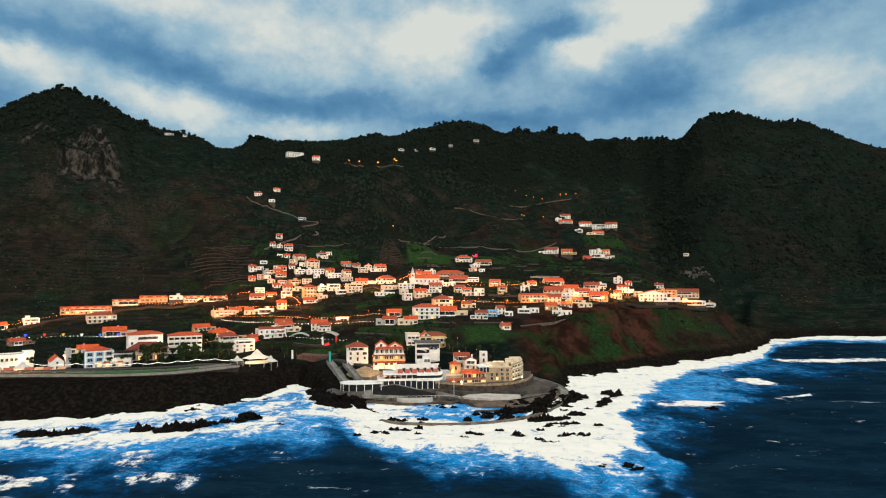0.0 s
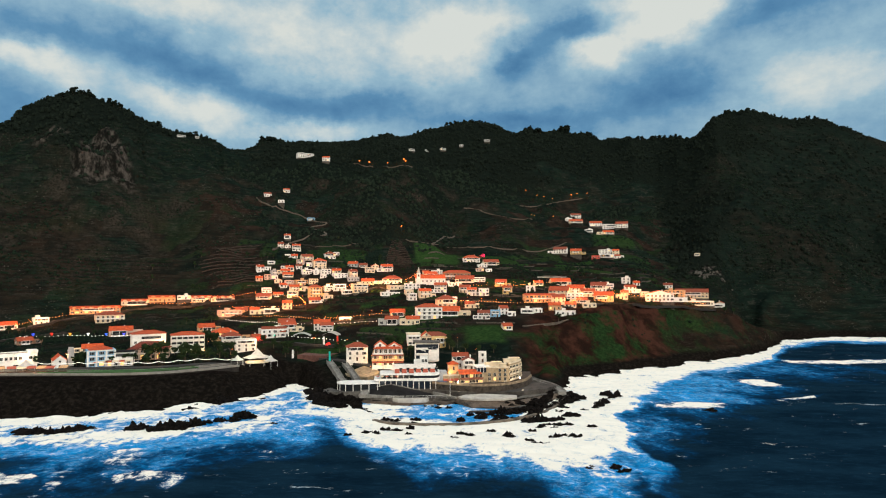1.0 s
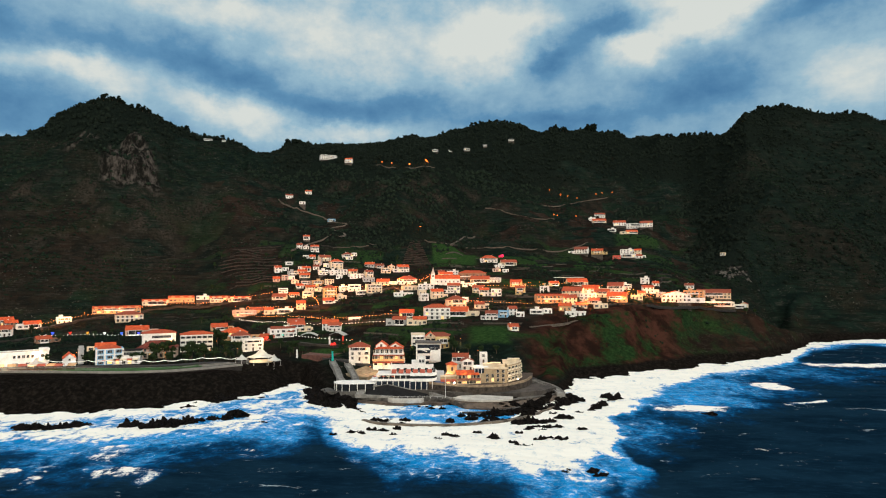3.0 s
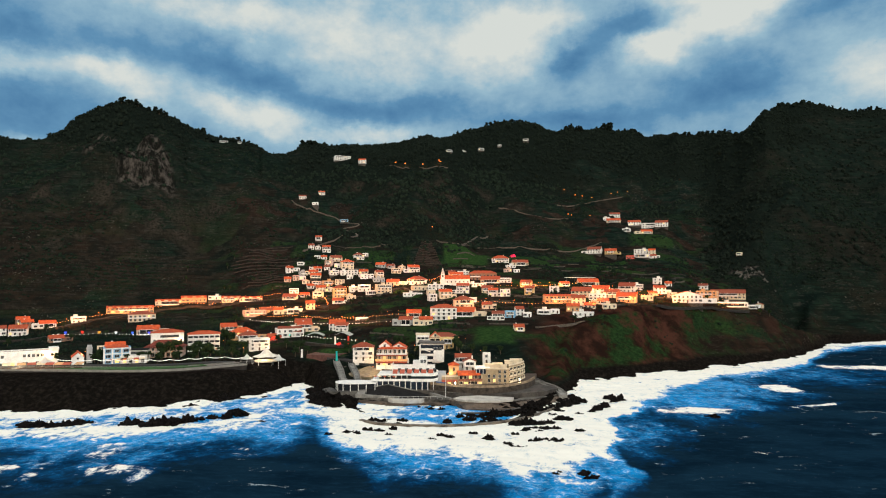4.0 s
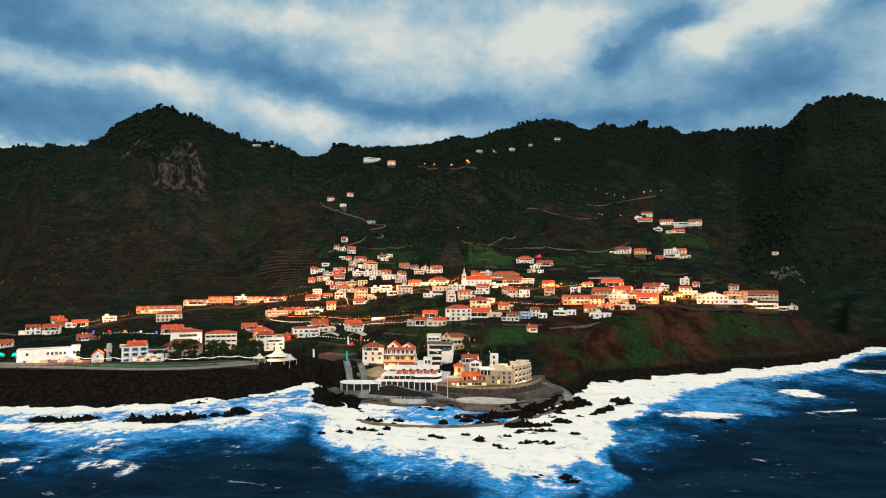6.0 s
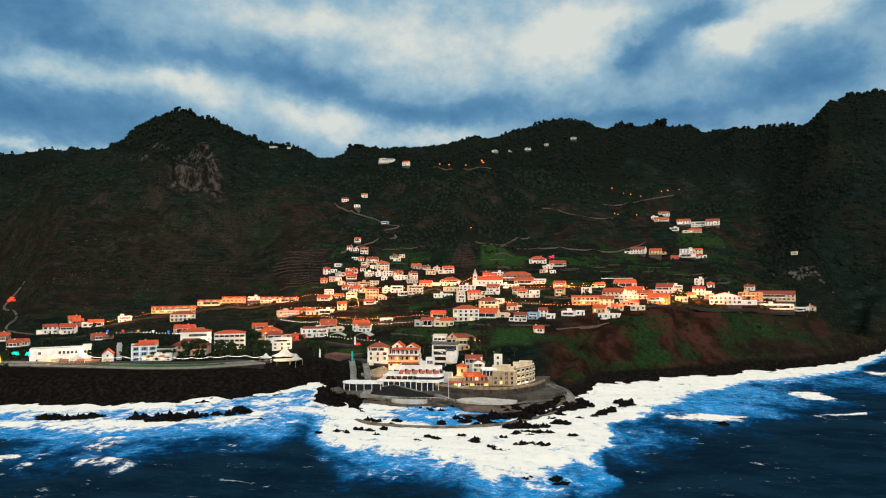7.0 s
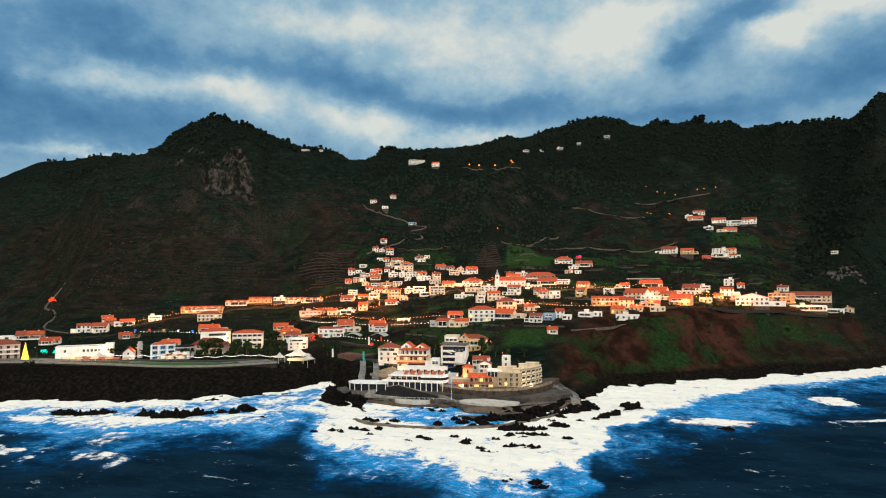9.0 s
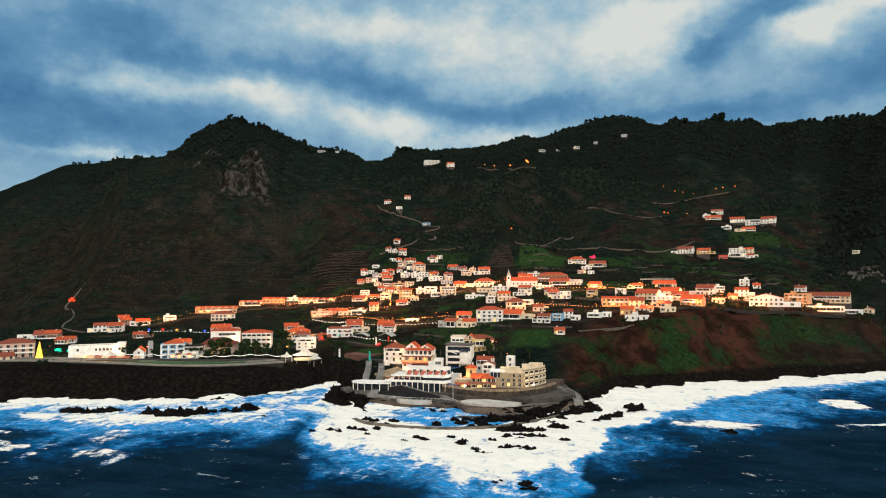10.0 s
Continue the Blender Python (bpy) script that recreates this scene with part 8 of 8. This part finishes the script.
# large white guesthouse: a plain block with one ribbon window, and a balconied block beside it
for x, y, turn, w, wall, style in ((-188, 393, 33, 19.5, 11.4, 0), (-164, 396, 27, 19.5, 10.2, 1)):
    lodge = thing("guesthouse", x, y, ground_at(x, y) + 0.3, turn, ("plain white three-storey guesthouse with ribbon window and red roof", "white guesthouse with dark glazed balconies and red hip roof")[style], "guesthouse")
    bm = bmesh.new()
    box(bm, -w / 2, -5.5, -3, w / 2, 6, wall)
    part("wall", bm, WHITE, lodge)
    bm = bmesh.new()
    hip_roof(bm, w, 11.5, wall, 1.7, 0.5)
    bmesh.ops.translate(bm, vec=(0, 0.25, 0), verts=bm.verts)
    part("roof", bm, TILES, lodge, "low red tiled hip roof")
    if style == 0:
        for u in (-3.2, -1.0, 1.2, 3.4, 5.6):
            lay("window", WIN[False]["wide"], lodge, pose(u, -5.5, wall - 3.2))
        for z in (1.0, 3.2, 5.4):
            lay("window", WIN[False]["small"], lodge, pose(w / 2 - 1.6, -5.5, z))
            lay("window", WIN[z == 1.0]["small"], lodge, pose(-w / 2 + 2, -5.5, z))
    else:
        for row in range(3):
            for col in range(6):
                balcony_bay(lodge, -w / 2 + w * (col + 0.5) / 6, -5.5, 0.8 + row * 3.1, 1.35, 2.1, WHITE, 1.1)

# lit market stalls and a pointed tent beside the hall
STALL = {"red": AWNING, "cream": PAINT["cream"], "ochre": PAINT["orange"]}
for i, (x, y, turn, word) in enumerate(((-222, 311, 40, "ochre"), (-217.5, 312.6, 36, "red"), (-213, 314, 30, "cream"), (-208.5, 314.6, 24, "red"), (-204, 315.6, 18, "ochre"), (-199.5, 316, 14, "red"), (-228, 308, 42, "cream"), (-194, 318, 14, "ochre"))):
    t = thing("market_stall", x, y, ground_at(x, y) + 0.7, turn, f"wooden market stall with {word} cloth roof, lit from inside", "market stall", "market stalls")
    bm = bmesh.new()
    solid(bm, [(-2, -1.6), (2, -1.6), (2, 1.6), (-2, 1.6)], [2.4, 2.4, 3.3, 3.3], [2.5, 2.5, 3.4, 3.4])
    part("cloth_roof", bm, STALL[word], t)
    bm = bmesh.new()
    box(bm, -1.9, -1.3, -1.0, 1.9, -0.7, 1.0)
    part("counter", bm, DARKWOOD, t)
    for px, py in ((-1.9, -1.5), (1.9, -1.5), (-1.9, 1.5), (1.9, 1.5)):
        bm = bmesh.new()
        tube(bm, px, py, -1.2, 2.5 if py < 0 else 3.3, 0.06, 0.06, 5)
        part("post", bm, DARKWOOD, t)
    if i % 2 == 0:
        l = new("stall_light", bpy.data.lights.new("stall_light", "POINT"))
        l.data.energy, l.data.color, l.data.shadow_soft_size = 750, (1.0, 0.55, 0.25), 0.3
        l.location = (x + 1.0, y - 3.0, ground_at(x, y) + 3.4)
for x, y, r, h in ((-214, 318, 4.2, 6.6), (-101, 366, 4.0, 6.4), (-120, 364, 3.6, 5.8)):
    t = thing("party_tent", x, y, ground_at(x, y) + 0.6, 20, "small pointed white tent on slim poles", "tent")
    bm = bmesh.new()
    ring = [(r * math.cos(a), r * math.sin(a)) for a in np.linspace(0, 6.2832, 9)[:-1]]
    lo, midr = [bm.verts.new((q[0], q[1], 2.7)) for q in ring], [bm.verts.new((q[0] * 0.4, q[1] * 0.4, 4.1)) for q in ring]
    top = bm.verts.new((0, 0, h))
    for i in range(8):
        j = (i + 1) % 8
        bm.faces.new((lo[i], lo[j], midr[j], midr[i]))
        bm.faces.new((midr[i], midr[j], top))
    bmesh.ops.solidify(bm, geom=bm.faces[:], thickness=0.06)
    part("canvas", bm, plain("white_tent_canvas", (0.8, 0.79, 0.76), 0.8, 0.06), t, "white pointed canvas")
    for q in ring[::2]:
        bm = bmesh.new()
        tube(bm, q[0] * 0.97, q[1] * 0.97, -2.5, 2.7, 0.07, 0.07, 5)
        part("pole", bm, FRAME, t)
for x, y, sc in ((-170, 357, 1.7), (-164, 358.5, 1.9), (-152, 366, 1.7), (-147, 369, 1.5), (-197, 340, 1.3), (-160, 418, 1.6), (-153, 412, 1.5), (-140, 385, 1.4), (-133, 388, 1.3), (-99, 396, 1.3), (-34, 395, 1.5), (-27, 391, 1.3), (4, 390, 1.4), (-66, 396, 1.2)):
    garden_tree(x, y, sc, sc * 1.1)

# pointed white party tent with lit awnings
tent = thing("party_tent", -110, 369, 11.8, 20, "pointed white party tent with warm lights under its eaves", "tent")
bm = bmesh.new()
ring = [(8.5 * math.cos(a), 5.5 * math.sin(a)) for a in np.linspace(0, 6.2832, 13)[:-1]]
lo = [bm.verts.new((x, y, 3.0 + 0.35 * (i % 2))) for i, (x, y) in enumerate(ring)]
midr = [bm.verts.new((x * 0.42, y * 0.42, 4.9)) for x, y in ring]
top = bm.verts.new((0, 0, 8.6))
for i in range(12):
    j = (i + 1) % 12
    bm.faces.new((lo[i], lo[j], midr[j], midr[i]))
    bm.faces.new((midr[i], midr[j], top))
bmesh.ops.solidify(bm, geom=bm.faces[:], thickness=0.06)
part("canvas", bm, plain("white_canvas", (0.8, 0.79, 0.76), 0.8, 0.06), tent, "white pointed canvas")
for x, y in ring[::2]:
    bm = bmesh.new()
    tube(bm, x * 0.98, y * 0.98, -1.5, 3.0, 0.08, 0.08, 6)
    part("pole", bm, FRAME, tent)
bm = bmesh.new()
solid(bm, [(x * 0.8, y * 0.75) for x, y in ring], 0.1, 1.2)
part("counter", bm, PAINT["cream"], tent)
l = new("tent_light", bpy.data.lights.new("tent_light", "POINT"))
l.data.energy, l.data.color, l.data.shadow_soft_size = 1700, (1.0, 0.66, 0.34), 0.6
l.location = (-111, 366, 14.4)
# unseen light added in front to brighten the canvas
l = new("tent_light", bpy.data.lights.new("tent_light", "POINT"))
l.data.energy, l.data.color, l.data.shadow_soft_size = 2400, (1.0, 0.8, 0.56), 0.6
l.location = (-113, 359, 15.5)

# the church with its pointed white tower
church = thing("church", -30, 612, 55.5, 6, "white village church with red roofs and a pointed white tower", "church")
bm = bmesh.new()
box(bm, -3, -6, -4, 26, 5, 6.5)
part("nave", bm, WHITE, church)
bm = bmesh.new()
gable_roof(bm, 29, 11, 6.6, 3.4)
bmesh.ops.translate(bm, vec=(11.5, -0.5, 0), verts=bm.verts)
part("roof", bm, TILES, church, "red clay tiled roof")
bm = bmesh.new()
box(bm, -2.0, -9.4, -4, 1.4, -6.002, 11.0)
box(bm, -2.3, -9.7, 11.0, 1.7, -5.7, 11.4)
part("tower", bm, WHITE, church, "square white bell tower")
bm = bmesh.new()
tube(bm, -0.3, -7.7, 11.4, 17.5, 1.9, 0.08, 8)
part("spire", bm, PAINT["grey"], church, "pale pointed spire")
for u in (4, 8, 12, 16, 20, 24):
    lay("window", WIN[False]["small"], church, pose(u, -6, 3.0))
# flat dark panel stands for the shade in the bell opening
bm = bmesh.new()
box(bm, -1.0, -9.46, 8.2, 0.4, -9.39, 10.2)
part("belfry_opening", bm, GLASS, church)

# white flat canopy over the upper square
roof = thing("pavilion", 105, 641, 56.0, -6, "open pavilion with a long flat white roof", "pavilion")
bm = bmesh.new()
box(bm, -15, -4, 7.0, 15, 4, 7.5)
part("flat_roof", bm, WHITE, roof, "long flat white roof")
for u in (-13, -5, 4, 13):
    bm = bmesh.new()
    box(bm, u - 0.25, -3, -4, u + 0.25, -2.5, 6.998)
    part("column", bm, CONCRETE, roof)

# festive decorations
cone = thing("light_tree", -254.5, 304, 14.2, 0, "tall cone of yellow lights shaped like a tree", "light tree")
bm = bmesh.new()
tube(bm, 0, 0, -0.5, 0.8, 2.4, 2.4, 14)
part("base", bm, CONCRETE, cone)
bm = bmesh.new()
for k in range(9):
    z0 = 0.8 + k * 1.15
    tube(bm, 0, 0, z0, z0 + 1.08, 2.2 * (1 - k / 9.3), 2.2 * (1 - (k + 1) / 9.3) + 0.05, 12)
part("light_cone", bm, glowing("yellow_net_lights", (1.0, 0.62, 0.07), 1.05), cone, "glowing yellow cone")


def lit_tree(x, y, colour, r, name_word):
    z = ground_at(x, y)
    t = thing("lit_tree", x, y, z, 0, f"small tree with leaves glowing as {name_word} lights", "lit tree", "lit trees")
    bm = bmesh.new()
    tube(bm, 0, 0, -0.5, r * 1.3, 0.22, 0.14, 7)
    part("trunk", bm, BARK, t)
    # leaf sprays glow themselves, standing for coloured light on the crown
    bm = bmesh.new()
    rng = random.Random(int(abs(x)))
    for _ in range(5):
        c = Vector((rng.gauss(0, r * 0.45), rng.gauss(0, r * 0.3), r * 1.5 + rng.uniform(-0.3, 0.4) * r))
        for tri in clump(rng, 26, core=False):
            bm.faces.new([bm.verts.new(Vector(p) * r * 0.6 + c) for p in tri])
    part("crown", bm, glowing(name_word + "_leaf_glow", colour, 1.5), t, f"glowing {name_word} crown")


lit_tree(39, 737, (1.0, 0.03, 0.12), 2.6, "pink")
lit_tree(-471, 512, (1.0, 0.06, 0.01), 3.4, "red")
lit_tree(-75, 404, (1.0, 0.04, 0.03), 1.6, "scarlet")
lit_tree(-127, 421, (1.0, 0.05, 0.02), 1.7, "crimson")
lit_tree(-118, 430, (0.02, 0.75, 0.55), 1.3, "teal")
lit_tree(-263, 324, (0.02, 0.7, 0.45), 1.8, "green")
lit_tree(-257, 327, (0.02, 0.72, 0.5), 1.8, "turquoise")
lit_tree(-247, 325, (0.05, 0.6, 0.2), 1.6, "lime")

for i, (c, word) in enumerate((((0.05, 0.1, 1.0), "blue"), ((1.0, 0.04, 0.02), "red"), ((1.0, 0.4, 0.04), "orange"), ((1.0, 0.95, 0.9), "white"), ((0.06, 0.15, 0.9), "deep blue"), ((0.1, 0.12, 1.0), "violet blue"))):
    f = i / 5
    x, y = -280 + 55 * f, 418 + 14 * f
    t = thing("lantern", x, y, ground_at(x, y), 0, f"hanging {word} lantern on a thin post in the field", "lantern", "festive lanterns")
    bm = bmesh.new()
    tube(bm, 0, 0, -0.5, 5.2, 0.06, 0.05, 6)
    part("post", bm, IRON, t)
    bm = bmesh.new()
    bmesh.ops.create_cone(bm, cap_ends=True, segments=8, radius1=0.25, radius2=1.0, depth=1.7, matrix=Matrix.Translation((0, -0.2, 4.3)))
    part("shade", bm, glowing(word.replace(" ", "_") + "_lantern", c, 0.9), t, f"glowing {word} shade")

for x, y, c, h, word in ((-92, 381, (0.75, 0.74, 0.72), 6.0, "white"), (-68, 375, (0.02, 0.42, 0.38), 6.5, "teal"), (-70, 409, (0.6, 0.05, 0.03), 6.5, "red"), (-79, 409, (0.75, 0.74, 0.72), 6.0, "white")):
    t = thing("banner", x, y, ground_at(x, y), 0, f"tall narrow {word} banner on a pole by the car park", "banner", "banners")
    bm = bmesh.new()
    tube(bm, -0.6, 0, -0.5, h + 0.3, 0.06, 0.05, 6)
    part("pole", bm, IRON, t)
    bm = bmesh.new()
    for k in range(4):
        box(bm, -0.52, -0.03 + 0.06 * math.sin(k), 0.8 + k * (h - 0.8) / 4 + 0.002, 0.75 - 0.08 * k, 0.03 + 0.06 * math.sin(k), 0.8 + (k + 1) * (h - 0.8) / 4)
    part("cloth", bm, plain(word + "_banner_cloth", c, 0.8, 0.08), t)

for x, y, turn in ((-97, 423, 8), (-77, 423, -14)):
    t = thing("shade_canopy", x, y, ground_at(x, y), turn, "arched white canopy over an open market stall", "canopy", "canopies")
    bm = bmesh.new()
    prev = None
    for k in range(9):
        u = -6 + 12 * k / 8
        z = 2.2 + 2.0 * math.sin(math.pi * k / 8)
        row = [bm.verts.new((u, -3, z)), bm.verts.new((u, 3, z + 0.6))]
        if prev:
            bm.faces.new((prev[0], row[0], row[1], prev[1]))
        prev = row
    bmesh.ops.solidify(bm, geom=bm.faces[:], thickness=0.08)
    part("cloth", bm, plain("white_sailcloth", (0.6, 0.6, 0.58), 0.8, 0.08), t)
    for u in (-5.6, 5.6):
        bm = bmesh.new()
        tube(bm, u, 0, -0.5, 2.9, 0.08, 0.08, 6)
        part("post", bm, IRON, t)
slab("car_park", [(-90, 384), (-72, 381), (-66, 397), (-88, 402)], 6, 14.6, plain("red_brown_paving", (0.11, 0.05, 0.04), 0.9, 0.2, 0.4), "red-brown paved car park above the cliff", "car park")

# orange lamps on the upper lanes, globes made oversize to stand for bloom
for x, y in RIDGE_LAMPS:
    street_lamp(x, y, 2600, globe=1.0)
for x, y in LANE_LAMPS:
    street_lamp(x, y, 900, (1.0, 0.2, 0.05), globe=0.7)
for x, y in ((-66, 600), (-52, 594), (-40, 596), (122, 518), (129, 503), (137, 516), (62, 596), (95, 545), (108, 540), (-110, 560), (-128, 575), (150, 540), (170, 535), (190, 548), (215, 560), (235, 566), (-8, 480), (12, 486)):
    street_lamp(x, y, 7600)
# warm lamps along the seafront; the first few are added to light hotel fronts
for x, y in ((-33, 353), (-27, 353), (9, 391), (18, 339), (4, 340), (-42, 372), (-262, 318), (-240, 330), (-222, 330), (-206, 340), (-186, 345), (-160, 352), (-140, 366), (-128, 378), (-206, 372), (-150, 396), (-178, 392), (-120, 398)):
    street_lamp(x, y, 2400, (1.0, 0.50, 0.2), 6.0)

# floodlit hall front
for x, y in ((-244, 311), (-226, 313)):
    l = new("hall_light", bpy.data.lights.new("hall_light", "POINT"))
    l.data.energy, l.data.color, l.data.shadow_soft_size = 1500, (1.0, 0.86, 0.62), 0.6
    l.location = (x, y, 17.5)
# more lava between the pools
reef = random.Random(77)
for _ in range(95):
    bb, dd = reef.uniform(-13, 2.6), reef.uniform(0, 1)
    shore = float(np.interp(bb, SEC_B, SEC_S))
    dd = shore + 3 + dd * max(6.0, 299 - shore)
    px, py = BAY[0] + dd * math.sin(radians(bb)), dd * math.cos(radians(bb))
    if -34 < px < 12 and py > 274:
        continue
    if 8 < px < 40 and 292 < py < 304:
        continue
    rock(px, py, reef.uniform(0.5, 1.5), "reef")
for px, py, s in ((47, 303, 2.6), (51, 301, 2.4), (55, 304, 2.8), (59, 308, 2.8), (63, 313, 3.0), (67, 320, 3.2), (69, 327, 3.4), (50, 307, 2.2), (55, 309, 2.4), (60, 312, 2.2), (44, 304, 2.0), (40, 306, 1.8), (33, 306, 1.8), (46, 297, 2.2), (31, 287, 2.4), (35, 290, 2.6), (39, 293, 2.6), (43, 296, 2.8), (47, 295, 2.2), (27, 289, 2.0), (20, 288, 1.8), (0, 300, 1.2), (5, 299, 1.4), (30, 294, 2.2), (36, 297, 2.0), (62, 325, 2.0), (66, 333, 2.6)):
    rock(px, py, s * 0.72, "reef")

hall = thing("hall", -233.5, 327, 13.4, 41, "long low white seafront hall with a strip of small windows", "hall")
bm = bmesh.new()
box(bm, -15.5, -5, -3, 15.5, 5, 8.0)
for x0, y0, x1, y1 in ((-15.6, -5.1, 15.6, -4.8), (-15.6, 4.8, 15.6, 5.1), (-15.6, -4.8, -15.3, 4.8), (15.3, -4.8, 15.6, 4.8)):
    box(bm, x0, y0, 8.0, x1, y1, 8.7)
box(bm, 11.0, -5.3, 8.7, 15.8, 3, 9.8)
part("wall", bm, WHITE, hall)
for u in (-10.5, -0.5, 1.6, 3.7, 5.8, 7.9, 12.4):
    lay("window", WIN[False]["small"], hall, pose(u, -5, 5.2))
for u in (-11, -6, 0, 6):
    lay("window", WIN[u == -6]["wide"], hall, pose(u, -5, 1.0))
bm = bmesh.new()
box(bm, -15.2, -4.7, 8.003, 15.2, 4.7, 8.15)
part("roof", bm, FLATROOF, hall)

# low stone walls that hold the garden terraces between the houses
plots = random.Random(91)
made = 0
while made < 85:
    bb, dd = plots.uniform(-23, 15), plots.uniform(425, 740)
    px, py = BAY[0] + dd * math.sin(radians(bb)), dd * math.cos(radians(bb))
    z = ground_at(px, py)
    if z < 18 or (bb > 1 and z < 44) or any((px - hx) ** 2 + (py - hy) ** 2 < (hr + 3) ** 2 for hx, hy, hr in HOUSE_SPOTS):
        continue
    span = plots.uniform(5, 15)
    gx = ground_at(px + 3, py) - ground_at(px - 3, py)
    gy = ground_at(px, py + 3) - ground_at(px, py - 3)
    n = math.hypot(gx, gy) + 1e-6
    ux, uy = gy / n, -gx / n
    line = np.array([(px + ux * t + 1.2 * math.sin(t / 6) * uy, py + uy * t) for t in np.linspace(-span, span, 9)])
    zl = level(line, (0,), 0.0) if len(line) > 20 else land(line[:, 0], line[:, 1])
    tone = (DARKWALL, FOOTING, FOOTING)[made % 3]
    ribbon("garden_wall", line, zl, ((-0.2, 1.0), (0.2, 1.0), (0.25, -1.5), (-0.25, -1.5)), tone, label="low dry-stone wall holding a garden terrace", category="wall")
    made += 1

# stepped dry-stone terraces: the wedge above the church and the broad slope west of the village
DRYSTONE = plain("brown_dry_stone", (0.036, 0.027, 0.022), 0.95, 0.35, 0.5)


def stepped(rows, d0, d1, spread):
    for i in range(rows):
        d = d0 + (d1 - d0) * i / (rows - 1)
        b0, b1 = spread(i / (rows - 1))
        bb = np.linspace(b0, b1, 14)
        dd = d + 0.7 * np.sin(np.arange(14) * 0.7 + i)
        line = np.stack((BAY[0] + dd * np.sin(np.radians(bb)), dd * np.cos(np.radians(bb))), -1)
        ribbon("terrace_wall", line, land(line[:, 0], line[:, 1]), ((-0.25, 0.9), (0.25, 0.9), (0.35, -1.6), (-0.35, -1.6)), DRYSTONE, label="brown dry-stone wall of a hillside terrace", category="wall")


stepped(14, 687, 750, lambda f: (-8.8 - 1.35 * (1 - 0.65 * f), -8.8 + 1.35 * (1 - 0.65 * f)))
stepped(15, 650, 730, lambda f: (-25.2 + 0.9 * math.sin(9 * f), -21.6 + 0.8 * math.sin(14 * f)))

# pale boulders scattered at the mouth of the eastern ravine
PALESTONE = plain("pale_weathered_stone", (0.105, 0.097, 0.088), 0.95, 0.35, 0.4)
BOULDERS = [rock_mesh(20 + i) for i in range(3)]
for me in BOULDERS:
    me.materials[0] = PALESTONE
scree = random.Random(8)
for _ in range(34):
    bb, dd = scree.gauss(18.7, 0.75), scree.gauss(770, 9)
    px, py, sz = BAY[0] + dd * math.sin(radians(bb)), dd * math.cos(radians(bb)), scree.uniform(0.7, 2.0)
    ob = new("boulder", BOULDERS[scree.randrange(3)])
    ob.matrix_world = pose(px, py, ground_at(px, py) + 0.1 * sz, 0, 0, scree.uniform(0, 360)) @ Matrix.Diagonal((sz, sz, sz * 1.6, 1))
    tagged(ob, "pale weathered boulder among dark scrub on the slope", "boulder", "slope boulders")

# rail along the terrace edge above the pools
line = curve_through([(-44, 319.2), (-36, 314), (-16, 312.2), (-2, 314.2), (4, 313)], 2.2)
rail = thing("railing", line[0][0], line[0][1], 2.3, 0, "thin metal railing along the terrace edge", "railing")
for i, p in enumerate(line):
    bm = bmesh.new()
    tube(bm, p[0] - line[0][0], p[1] - line[0][1], 0, 1.05, 0.05, 0.05, 5)
    part("post", bm, FRAME, rail)
bm = bmesh.new()
for a, b in zip(line[:-1] - line[0], line[1:] - line[0]):
    solid(bm, [tuple(a), tuple(b), (b[0], b[1] + 0.07), (a[0], a[1] + 0.07)], 0.98, 1.07)
part("handrail", bm, FRAME, rail)
